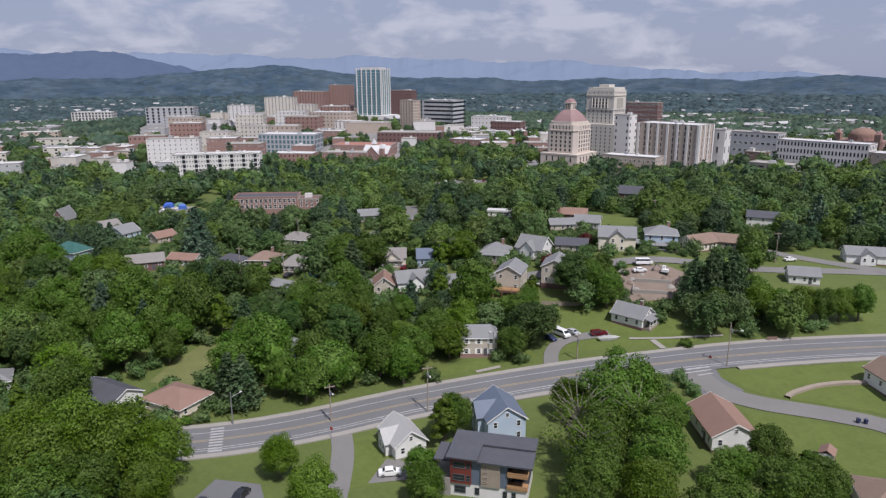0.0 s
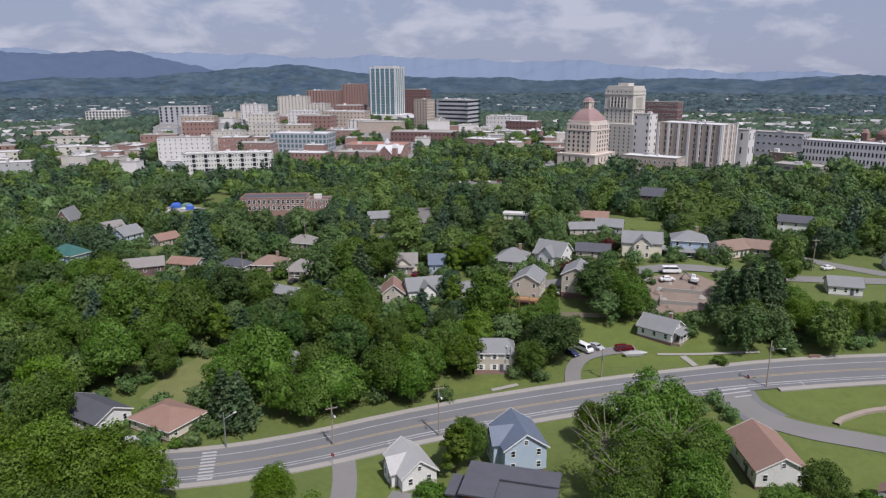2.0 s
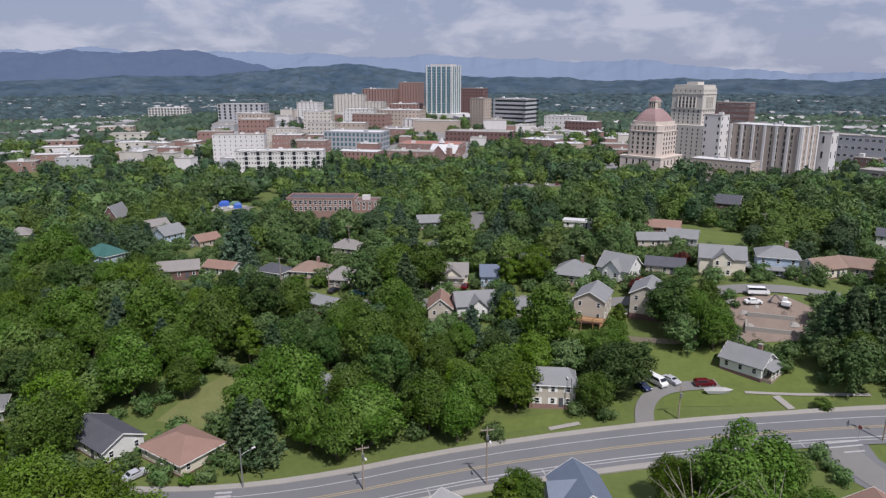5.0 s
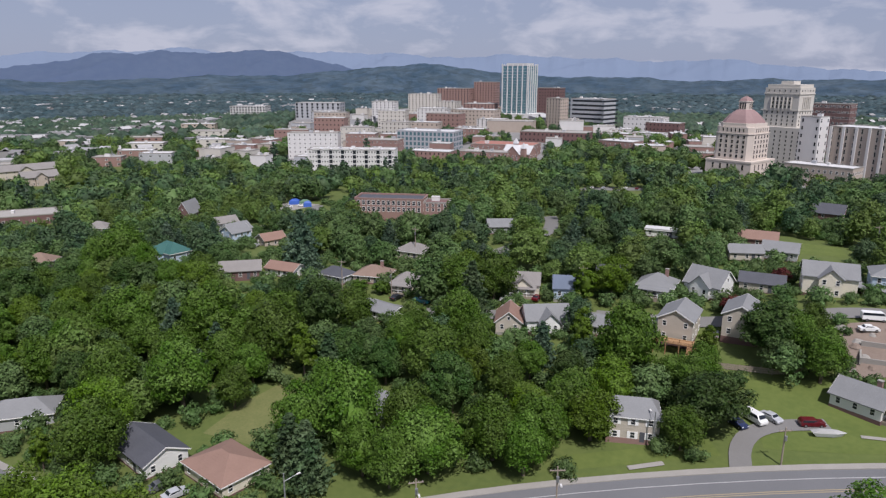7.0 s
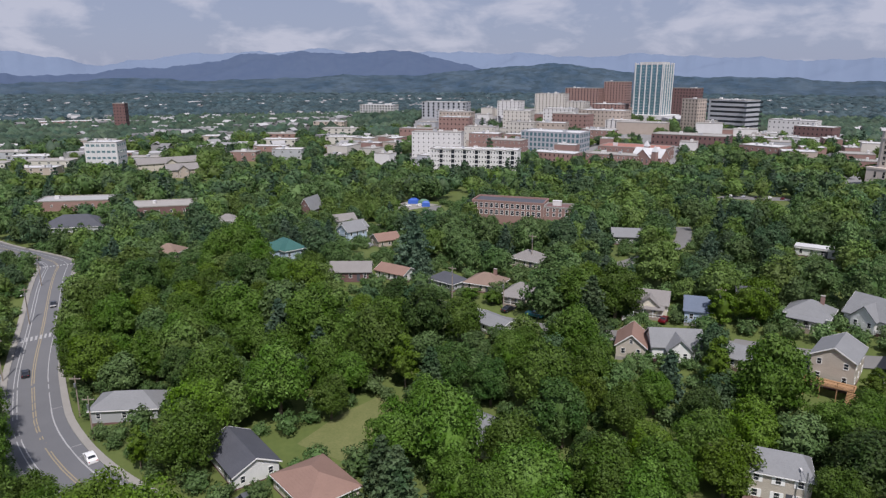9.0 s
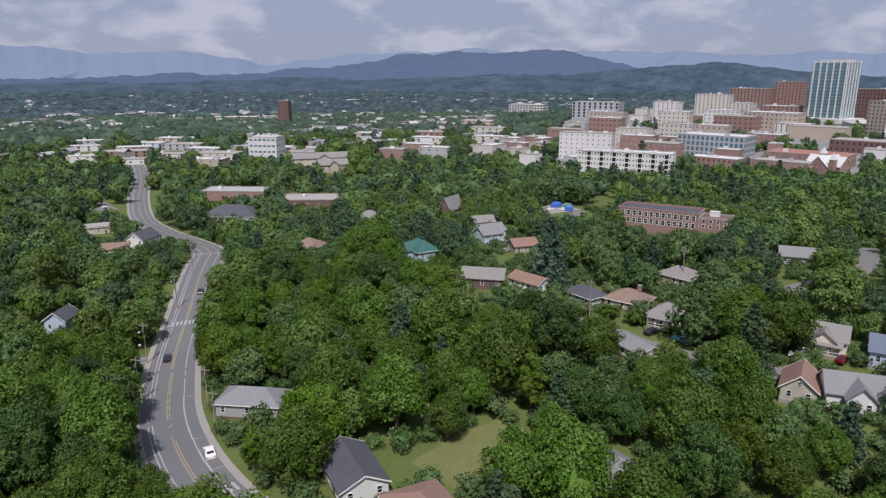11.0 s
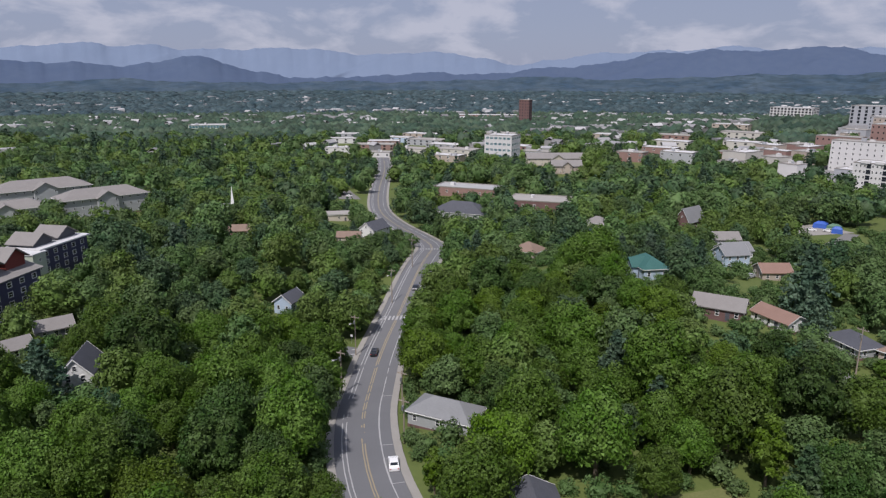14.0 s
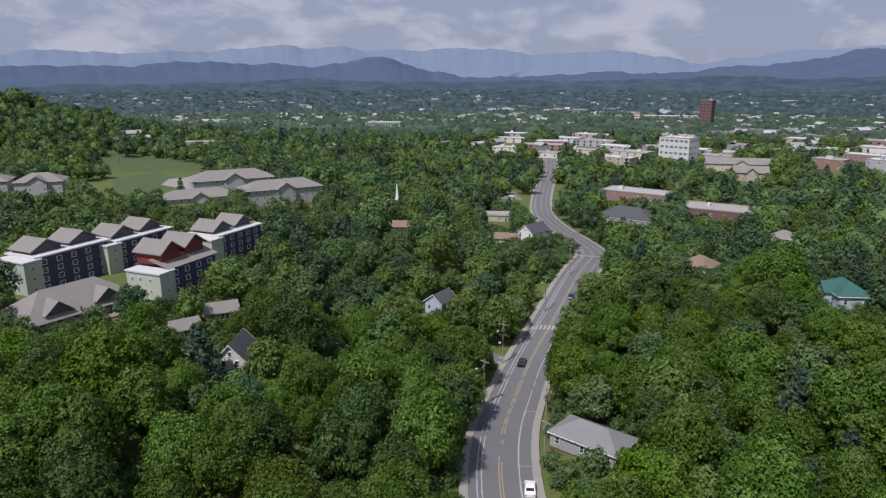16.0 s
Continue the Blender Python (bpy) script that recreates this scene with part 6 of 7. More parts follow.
car("white saloon car parked on the driveway", -22.3, 115.4, 12, "paint_white")
car("white van parked on the driveway", 14.6, 181.0, -50, "paint_white", 5.4, 2.0, 2.1, "van")
car("dark blue car parked by the van", 11.4, 178.6, -50, "paint_navy", 4.3)
car("dark red estate car parked on the grass", 25, 182, 14, "paint_red", 4.7, 1.85, 1.55, "suv")
car("silver car under a grey cover", 17.8, 182.3, -46, "paint_silver", 4.6)
car("white car parked in a bay beside the kerb", -120.5, 127.2, 158, "paint_white", 4.3)
car("black car on the avenue before the crosswalk", -178, 149, 149, "paint_black", 4.6)
car("black car on the avenue", -213, 179.5, 324, "paint_black", 4.4)
car("black car in the parking lot", -48, 105, 80, "paint_black", 4.3)
car("black car in the parking lot", -54, 101, 85, "paint_black", 4.3)
car("white passenger van beside the building site", 43.5, 220.5, 4, "paint_white", 5.6, 2.0, 2.2, "van")
car("white car beside the building site", 41.5, 216, 10, "paint_white", 4.4)
car("teal pickup parked in the street", -69, 221, -10, "paint_teal", 5.2, 1.9, 1.7, "pickup")
car("dark car parked by a house", -77, 222, 70, "paint_black", 4.4)
car("silver car parked by the house", -80.5, 129.2, 62, "paint_silver", 4.4)
car("grey car parked by the house", -84.5, 130.4, 62, "paint_grey", 4.4)
car("red car in a drive", -37, 228, 80, "paint_red", 4.3)
car("white car in a drive", -45, 226, 10, "paint_white", 4.3)
car("silver car parked beside tall houses", 9, 214, 80, "paint_silver", 4.3)
car("dark red car beside the clubhouse", -216, 19.5, 100, "paint_red", 4.4)
car("white car in the yard", -212, 392, 30, "paint_white", 4.4)


for i, paint in enumerate(("paint_white", "paint_silver", "paint_black", "paint_white", "paint_red")):
    car({"paint_white": "white car", "paint_silver": "silver car", "paint_black": "black car", "paint_red": "red car"}[paint] + " in the car park below the town", -50 + 7.2 * i, 509 + 0.9 * i, 80, paint)
for x, y, t, paint, lab in ((98, 243, 20, "paint_white", "white car parked by the bend"), (86, 250, 30, "paint_silver", "silver car parked by the bend"), (-452, 252, 70, "paint_white", "white car at the junction lot"), (-462, 250, 70, "paint_grey", "grey car at the junction lot"),
                            (-150, 262, 95, "paint_silver", "silver car on the street"), (-163, 285, 120, "paint_white", "white car on the street"), (-206, 396, 10, "paint_white", "white car in the yard")):
    car(lab, x, y, t, paint)


def boat(x, y, turn):
    root = thing("boat", "small boat under a pale grey cover on the grass", "boat", pose(x, y, lie(x, y) + 0.15, 0, 0, turn))
    ring = [(-2.4, -0.8), (1.2, -0.9), (2.4, -0.35), (2.9, 0), (2.4, 0.35), (1.2, 0.9), (-2.4, 0.8)]
    part("hull", Shape().prism([(a * 0.9, b * 0.6) for a, b in ring], 0.0, 0.75, top=1.35), "paint_silver", root)
    part("cover", Shape().prism([(a * 1.2, b * 0.82) for a, b in ring], 0.75, 1.25, top=0.55), "roof_pale", root, "pale grey fabric cover")


boat(27.2, 179, 12)


# ---- poles, lamps, signs, fences ----
def pole(x, y, turn=0.0, height=11.5, lamp=False, wood=True):
    root = thing("utility_pole" if wood else "street_lamp", "weathered wooden utility pole with crossarm" + (" and street lamp" if lamp else "") if wood else "grey metal street lamp with a long arm", "utility pole" if wood else "street lamp", pose(x, y, lie(x, y), 0, 0, turn), "poles along the streets")
    part("pole", Shape().tube((0, 0, -0.8), (0, 0, height), 0.17, 0.11, 10), "weathered_wood" if wood else "metal", root)
    if wood:
        part("crossarm", Shape().box(-1.2, 1.2, -0.07, 0.07, height - 0.75, height - 0.6), "weathered_wood", root)
        ins = Shape().tube((0, 0, 0), (0, 0, 0.22), 0.06, 0.04, 6).mesh("insulator", "concrete")
        for i in (-1.05, -0.4, 0.4, 1.05):
            part("insulator", ins, None, root, at=pose(i, 0, height - 0.6))
        part("transformer", Shape().tube((0, -0.38, height - 2.4), (0, -0.38, height - 1.5), 0.24, sides=10), "metal", root)
    if lamp or not wood:
        arm = part("arm", Shape().tube((0, 0, height * 0.82), (0, -2.4, height * 0.86), 0.05, sides=6), "metal", root)
        part("lamp_head", Shape().box(-0.14, 0.14, -3.0, -2.3, height * 0.855, height * 0.875), "stucco", arm)


for row in ((54.4, 164.2, 70, 11.5, True), (-18, 140.4, 20, 11.5, True), (17.8, 167.5, 20, 7.5, False), (-180, 144.5, 40, 11.5, True), (-207, 168, 40, 11.5, True), (-236, 190, 40, 11, False), (-158, 132, 30, 11, True), (-142, 139.5, 30, 9.5, False), (-128, 133, 30, 9.5, False),
            (-94, 221.5, 0, 10.5, False), (-78.5, 222, 0, 9, False), (-39, 134.5, 30, 9, True), (-24.5, 227, 10, 11, False), (58, 280, 10, 12, False), (92, 240, 5, 11, False), (128, 230, 5, 11, False), (-85, 260, 10, 11, False), (67.5, 110, 10, 8, False)):
    pole(*row)
for x, y, t in ((-60, 130.5, 150), (-4, 166.5, 200)):
    pole(x, y, t, 8.0, True, False)


def sign(x, y, turn, mat, shape, label):
    root = thing("road_sign", label, "road sign", pose(x, y, lie(x, y) + 0.2, 0, 0, turn))
    part("post", Shape().tube((0, 0, -0.4), (0, 0, 2.4), 0.04, sides=6), "metal", root)
    ring = [(0.42 * math.cos(math.pi * (2 * i + 1) / shape), 0.42 * math.sin(math.pi * (2 * i + 1) / shape)) for i in range(shape)]
    part("plate", Shape().slab([(a, 0.06, 2.2 + b) for a, b in ring], 0.0).poly([(a, 0.05, 2.2 + b) for a, b in reversed(ring)]), mat, root)


sign(50.3, 164.6, -60, "lamp_red", 8, "red octagonal stop sign at the junction")
sign(-37, 127.4, -20, "lamp_red", 8, "red octagonal stop sign at the junction")
sign(-188, 146.6, 60, "trim", 4, "small white sign on the verge")


def fence(line, label, mat="weathered_wood", h=1.5):
    x0, y0 = line[0]
    root = thing("fence", label, "fence", pose(x0, y0, lie(x0, y0)))
    for (xa, ya), (xb, yb) in zip(line, line[1:]):
        n = max(1, round(math.hypot(xb - xa, yb - ya) / 2.2))
        for i in range(n):
            p, q = [(xa + (xb - xa) * k / n, ya + (yb - ya) * k / n) for k in (i, i + 1)]
            za, zb = lie(*p) - lie(x0, y0), lie(*q) - lie(x0, y0)
            a, b = (p[0] - x0, p[1] - y0), (q[0] - x0, q[1] - y0)
            part("post", Shape().box(a[0] - 0.06, a[0] + 0.06, a[1] - 0.06, a[1] + 0.06, za - 0.4, za + h + 0.1), mat, root)
            for lo, hi in ((0.15, 0.55), (0.62, 1.0), (1.07, 1.45)):
                s = Shape()
                s.poly(((a[0], a[1], za + lo), (b[0], b[1], zb + lo), (b[0], b[1], zb + hi), (a[0], a[1], za + hi)))
                s.poly(((a[0], a[1] + 0.04, za + hi), (b[0], b[1] + 0.04, zb + hi), (b[0], b[1] + 0.04, zb + lo), (a[0], a[1] + 0.04, za + lo)))
                part("board", s, mat, root)


fence([(5.5, 205), (6.5, 200), (20, 199.5), (27, 201)], "weathered brown board fence below the tall houses")
fence([(-27.5, 132), (-24.4, 121)], "weathered board fence along the cottage", h=1.5)


def deck(x, y, turn):
    root = thing("deck", "new timber deck on posts with rails and stairs", "deck", pose(x, y, lie(x, y), 0, 0, turn))
    part("floor", Shape().box(-4.5, 4.5, -3.2, 0, 2.5, 2.75), "wood", root)
    for px in (-4.3, -1.5, 1.5, 4.3):
        part("post", Shape().box(px - 0.09, px + 0.09, -3.1, -2.9, -1, 3.8), "wood", root)
    part("rail", Shape().box(-4.5, 4.5, -3.15, -3.05, 3.65, 3.78), "wood", root)
    part("rail", Shape().box(-4.5, 4.5, -3.15, -3.05, 3.1, 3.18), "wood", root)
    st = Shape()
    for i in range(12):
        st.box(4.5 - 1.2, 4.5 + 1.0, -3.4 - 0.28 * (i + 1), -3.2 - 0.28 * i, 2.5 - 0.21 * (i + 1), 2.56 - 0.21 * (i + 1))
    part("stairs", st, "wood", root)


deck(-0.4, 206.8, -10)


def building_site():
    for x, y, t, L, h in ((43, 204.5, -8, 10, 1.0), (44.5, 210, -8, 11, 1.0), (38.2, 207, 78, 6, 0.9)):
        ob = new("foundation_wall", Shape().box(-L / 2, L / 2, -0.2, 0.2, -0.6, h).mesh("foundation_wall", "concrete"))
        ob.matrix_basis = pose(x, y, lie(x, y) + 0.1, 0, 0, t)
        tagged(ob, "pale concrete foundation wall on the building site", "foundation wall")
    r = random.Random(4)
    for i in range(16):
        x, y, q = r.uniform(36, 52), r.uniform(202, 218), r.uniform(0.5, 1.5)
        s = Shape().prism([(q * (1 + 0.3 * r.random()) * math.cos(k * 0.785), q * (1 + 0.3 * r.random()) * math.sin(k * 0.785)) for k in range(8)], -0.2, 0.45 * q, top=0.45)
        ob = new("rubble_heap" if i % 2 else "earth_heap", s.mesh("heap", "concrete" if i % 2 else "soil"))
        ob.matrix_basis = pose(x, y, lie(x, y) + 0.1)
        tagged(ob, "small heap of pale rubble on the site" if i % 2 else "small heap of reddish soil on the site", "heap")
    root = thing("digger", "small white and grey digger on the building site", "digger", pose(49, 215, lie(49, 215) + 0.12, 0, 0, 150))
    part("track", Shape().box(-1.3, 1.3, -1.0, -0.55, 0, 0.6), "tyre", root)
    part("track", Shape().box(-1.3, 1.3, 0.55, 1.0, 0, 0.6), "tyre", root)
    part("cab", Shape().box(-1.2, 0.8, -0.8, 0.8, 0.6, 1.5).box(-0.2, 0.8, -0.75, 0.1, 1.5, 2.5), "paint_white", root)
    part("boom", Shape().tube((0.7, 0.3, 1.3), (2.6, 0.3, 3.0), 0.16, sides=6).tube((2.6, 0.3, 3.0), (3.6, 0.3, 1.2), 0.13, sides=6), "paint_grey", root)
    part("bucket", Shape().box(3.3, 4.0, 0.0, 0.6, 0.6, 1.2), "paint_grey", root)


building_site()


def tent(x, y, turn, w, mat, label):
    root = thing("tarpaulin", label, "tarpaulin", pose(x, y, lie(x, y) + 0.1, 0, 0, turn))
    part("cover", Shape().prism([(-w, -w * 0.7), (w, -w * 0.7), (w, w * 0.7), (-w, w * 0.7)], 0.0, 2.2, top=0.9).prism([(-w * 0.9, -w * 0.63), (w * 0.9, -w * 0.63), (w * 0.9, w * 0.63), (-w * 0.9, w * 0.63)], 2.2, 3.2, top=0.45), mat, root)


MAT["tarp_blue"] = surface("tarp_blue", (0.03, 0.08, 0.34), (0.06, 0.14, 0.48), 2, 0.5, 0.4, 2)
MAT["tarp_green"] = surface("tarp_green", (0.08, 0.16, 0.10), (0.13, 0.22, 0.15), 2, 0.6, 0.4, 2)
tent(-215, 404, 20, 3.2, "tarp_blue", "bright blue tarpaulin over stored goods")
tent(-207, 402, 10, 3.0, "tarp_green", "green tarpaulin over stored goods")
tent(-202, 396, 30, 2.4, "tarp_blue", "bright blue tarpaulin over stored goods")


def shed(x, y, turn, mat, label):
    root = thing("shed", label, "shed", pose(x, y, lie(x, y), 0, 0, turn))
    part("wall", Shape().box(-1.6, 1.6, -1.3, 1.3, -0.3, 2.1), "white_wall", root)
    part("roof", roof_shape(3.2, 2.6, 2.1, 0.8, 0.15, "gable", 0.1), mat, root)
    part("door", Shape().box(-0.6, 0.6, -1.36, -1.3, 0, 1.9), "red_wall", root)


shed(61.4, 124, 60, "roof_rust", "small white garden shed with red door and roof")
paved("garden_wall", curve([(63.2, 148.6), (64.8, 150.6), (74, 155.2), (88, 155.8)]), -0.6, 0.6, 0.55, "weathered_wood", "low curving retaining wall across the lawn", "retaining wall", 0.7)
paved("path", [(-2, 163), (-8, 160)], -0.6, 0.6, 0.08, "concrete", "short concrete path to the avenue", "path")
paved("path", [(33, 180), (44, 180), (58, 181)], -0.5, 0.5, 0.07, "concrete", "worn foot path across the grass bank", "path")
paved("path", [(39, 179), (41, 174)], -0.8, 0.8, 0.08, "concrete", "concrete steps from the pavement", "path")
for x, y, t in ((73.5, 138.0, 10), (74.8, 137.6, 14)):
    b = thing("wheeled_bin", "blue wheeled refuse bin beside the street", "bin", pose(x, y, lie(x, y) + 0.1, 0, 0, t), "refuse bins")
    part("body", Shape().prism([(-0.25, -0.28), (0.25, -0.28), (0.25, 0.28), (-0.25, 0.28)], 0.08, 1.0, top=1.18), "paint_navy", b)
    part("lid", Shape().box(-0.32, 0.32, -0.36, 0.36, 1.0, 1.08), "paint_navy", b)
rb = thing("barrier", "low orange and white roadwork barrier on the kerb", "barrier", pose(69.9, 178.2, lie(69.9, 178.2) + 0.25, 0, 0, 8))
part("board", Shape().box(-1.4, 1.4, -0.06, 0.06, 0.35, 0.95), "roof_rust", rb)
part("foot", Shape().box(-1.1, -0.9, -0.35, 0.35, 0, 0.35), "roof_rust", rb)
part("foot", Shape().box(0.9, 1.1, -0.35, 0.35, 0, 0.35), "roof_rust", rb)
for x, y in ((-690, 10), (-705, -25), (-640, -20)):
    mast = thing("floodlight_mast", "tall steel floodlight mast at the playing field", "floodlight mast", pose(x, y, lie(x, y), 0, 0, 100))
    part("pole", Shape().tube((0, 0, -1), (0, 0, 22), 0.35, 0.2, 8), "metal", mast)
    part("lamp_rack", Shape().box(-2, 2, -0.2, 0.2, 21, 22.6), "metal", mast)

# ---- trees ----
def ico(sub):
    bm = bmesh.new()
    bmesh.ops.create_icosphere(bm, subdivisions=sub, radius=1.0)
    v = np.array([p.co[:] for p in bm.verts])
    f = np.array([[q.index for q in fc.verts] for fc in bm.faces])
    bm.free()
    return v, f


ICO1, ICO2 = ico(1), ico(2)


def lumpy(rng, centre, r, sphere, jag=0.18):
    v, f = sphere
    return v * (r * (1 + rng.uniform(-jag, jag, (len(v), 1)))) + centre, f


def leaves(rng, centre, r, n, size, flat=1.0, lean=(0, 0, 0)):
    """n small pointed leaf sprays on a ball of radius r, turned roughly outwards and along `lean`."""
    d = rng.normal(size=(n, 3))
    d[:, 2] = np.abs(d[:, 2]) * 1.1 - 0.35
    d /= np.linalg.norm(d, axis=1, keepdims=True)
    p = centre + d * (r * rng.uniform(0.58, 1.28, (n, 1))) * np.array([1, 1, flat])
    nrm = d + np.asarray(lean) + rng.normal(scale=0.55, size=(n, 3))
    nrm /= np.linalg.norm(nrm, axis=1, keepdims=True)
    u = np.cross(nrm, rng.normal(size=(n, 3)))
    u /= np.linalg.norm(u, axis=1, keepdims=True)
    w = np.cross(nrm, u)
    s = size * rng.uniform(0.55, 1.4, (n, 1))
    v = np.stack([p - u * s, p + w * s * 0.85, p + u * s * 0.8 - w * s * 0.35], 1).reshape(-1, 3)
    return v, np.arange(n * 3).reshape(n, 3)


def joined(pieces):
    vs, fs, k = [], [], 0
    for v, f in pieces:
        vs.append(v)
        fs.append(f + k)
        k += len(v)
    return np.concatenate(vs), np.concatenate(fs)


def broadleaf(seed, height=13.0, spread_r=5.2, lobes=44, per=110, size=0.36, low=0.08, lob=(0.15, 0.31), core=0.60, peak=0.0):
    """A round-headed tree's crown: many leafy clumps over an uneven dome with dark gaps between. peak: how far the dome narrows upwards."""
    rng = np.random.RandomState(seed)
    pieces = []
    ch = height * (1 - low)
    mid = height * low + ch * 0.46
    bulge = [(rng.normal(size=3), rng.uniform(0.08, 0.20)) for _ in range(5)]
    for i in range(lobes):
        a = i * 2.39996 + rng.uniform(-0.35, 0.35)
        zz = 1 - 1.72 * (i + 0.5) / lobes
        rad = math.sqrt(max(0.0, 1 - zz * zz)) * (1 - peak * max(zz, 0))
        d = np.array([math.cos(a) * rad, math.sin(a) * rad, zz])
        k = rng.uniform(0.60, 0.88) + sum(q * max(0.0, float(d @ n) / np.linalg.norm(n)) ** 3 for n, q in bulge) - 0.08
        c = d * k * np.array([spread_r, spread_r, ch * 0.5]) + np.array([0, 0, mid])
        r = spread_r * rng.uniform(*lob)
        pieces.append(leaves(rng, c, r, max(5, round(per * (r / spread_r / 0.24) ** 2)), size, 0.9, d * 0.45))
    v, f = lumpy(rng, np.zeros(3), 1.0, ICO2, 0.20)
    pieces.append((v * np.array([spread_r * core, spread_r * core, ch * 0.5 * core]) + np.array([0, 0, mid]), f))
    return joined(pieces)


def pine(seed, height=17.0, spread_r=3.6, tiers=15, per=9, n=27, size=0.46):
    """A conifer's crown: tiers of drooping boughs clothed in needle sprays, wide below, narrow above."""
    rng = np.random.RandomState(seed)
    pieces = []
    for t in range(tiers):
        q = t / (tiers - 1)
        z = height * (0.14 + 0.82 * q)
        r = spread_r * (1 - q) ** 0.8 + 0.35
        m = max(3, round(per * (1 - 0.6 * q)))
        for i in range(m):
            a = 6.283 * (i + rng.uniform(-0.3, 0.3)) / m + t * 0.7
            ln = r * rng.uniform(0.7, 1.15)
            for s in (0.45, 0.8, 1.0):
                c = np.array([math.cos(a) * ln * s, math.sin(a) * ln * s, z - ln * s * 0.18 + rng.uniform(-0.2, 0.2)])
                pieces.append(leaves(rng, c, 0.34 + 0.42 * r * 0.3, max(4, n // 3), size, 0.55))
        pieces.append(lumpy(rng, np.array([0, 0, z]), r * 0.48, ICO1))
    return joined(pieces)


def trunk_shape(height, r, limbs, seed, reach=2.6, low=0.3):
    rng = random.Random(seed)
    s = Shape().tube((0, 0, -1.0), (0.1, 0, height * 0.35), r * 1.25, r, 9).tube((0.1, 0, height * 0.35), (0, 0.15, height * 0.75), r, r * 0.35, 8)
    for i in range(limbs):
        a, z = i * 2.4, height * (low + 0.4 * i / limbs)
        ln = reach * rng.uniform(0.7, 1.2)
        s.tube((0, 0, z), (math.cos(a) * ln, math.sin(a) * ln, z + ln * 0.8), r * 0.42, r * 0.12, 6)
    return s


KINDS = {}


def tree_kind(key, crown, mat, trunk, wood="bark"):
    KINDS[key] = (array_mesh("crown", *crown, mat), trunk.mesh("trunk", wood))


for i in range(4):
    tree_kind(f"leaf{i}", broadleaf(11 + i, 13.0, 5.0 + 0.25 * i, 46 + 3 * i, 185, 0.27, peak=0.12 * (i % 3)), "leaf", trunk_shape(13, 0.32, 6, i))
for i in range(2):
    tree_kind(f"light{i}", broadleaf(31 + i, 12.0, 5.2, 44, 180, 0.27), "leaf_light", trunk_shape(12, 0.3, 6, 5 + i))
    tree_kind(f"dark{i}", broadleaf(41 + i, 13.0, 4.9, 52, 165, 0.28), "leaf_dark", trunk_shape(13, 0.32, 6, 8 + i))
    tree_kind(f"pine{i}", pine(51 + i), "needle", trunk_shape(17, 0.26, 0, 12 + i))
for key, seed, size_, mat in (("leaf7", 21, 5.3, "leaf"), ("leaf8", 22, 5.1, "leaf"), ("light7", 23, 5.3, "leaf_light"), ("light8", 24, 5.2, "leaf_light")):
    tree_kind(key, broadleaf(seed, 13.0, size_, 58, 230, 0.215), mat, trunk_shape(13, 0.32, 6, seed))
tree_kind("bare7", broadleaf(25, 12.5, 5.0, 40, 60, 0.20, lob=(0.12, 0.22), core=0.2), "leaf_light", trunk_shape(13.5, 0.15, 44, 26, 3.9, 0.30), "dead_wood")
tree_kind("spruce", pine(61, 15.0, 4.4, 17, 10, 30, 0.44), "needle", trunk_shape(15, 0.28, 0, 14))
tree_kind("whitepine", pine(63, 16.0, 6.0, 14, 11, 48, 0.42), "needle", trunk_shape(16, 0.30, 0, 19))
tree_kind("slim", broadleaf(71, 12.0, 2.7, 34, 80, 0.30, peak=0.3), "leaf_light", trunk_shape(12, 0.2, 4, 15, 1.4))
tree_kind("bush", broadleaf(81, 2.4, 1.5, 16, 60, 0.18, low=0.0), "leaf", trunk_shape(1.6, 0.08, 3, 17, 0.6))
tree_kind("red", broadleaf(83, 7.0, 3.2, 26, 80, 0.30), "leaf_red", trunk_shape(7, 0.16, 4, 18, 1.5))
TREE_LABELS = {"leaf": "broad green deciduous tree in full leaf", "light": "bright green round-headed tree in full leaf", "dark": "dense dark green tree in full leaf", "pine": "tall dark conifer with layered boughs", "whitepine": "broad soft-needled pine with wide layered boughs",
               "spruce": "broad dark green conifer with drooping boughs", "slim": "slender green tree in full leaf", "bare": "thin grey-green tree with bare limbs showing", "bush": "low rounded green garden bush", "red": "small ornamental tree with dark red leaves"}
STANDING = []


def tree(key, x, y, scale=1.0, wide=1.0, turn=None):
    crown, trunk = KINDS[key]
    kind = key.rstrip("0123456789")
    turn = (x * 37 + y * 91) % 360 if turn is None else turn
    root = thing("bush" if kind == "bush" else "tree", TREE_LABELS[kind], "bush" if kind == "bush" else "tree", pose(x, y, lie(x, y), 0, 0, turn) @ Matrix.Diagonal((scale * wide, scale * wide, scale, 1)), "trees on the hillside")
    part("trunk", trunk, None, root)
    part("crown", crown, None, root)
    STANDING.append((x, y, (1.6 if kind == "bush" else 4.2) * scale * wide))


# trees that stand out by the avenue and between the houses: kind, x, y, scale, width
for row in (
        ("dark0", 4.8, 174.5, 1.05, 1.36), ("leaf0", -20, 172, 0.95, 1.1), ("light0", -15.5, 167, 0.92, 1.1), ("leaf1", -24, 160, 1.0, 1.05), ("leaf2", -32, 156, 0.98, 1.1),
        ("leaf3", -42, 149, 1.05, 1.15), ("leaf1", -47, 143, 0.95, 1.0), ("pine0", -60, 138, 0.80, 1.35), ("pine1", -65, 141, 0.72, 1.35), ("slim", -13, 128, 0.9, 1.35),
        ("light8", -43, 112, 0.76, 0.95), ("light7", -33, 100, 0.95, 0.95), ("leaf0", -16, 113, 0.62, 1.0), ("leaf2", -14, 106, 0.70, 1.0)):
    tree(*row)
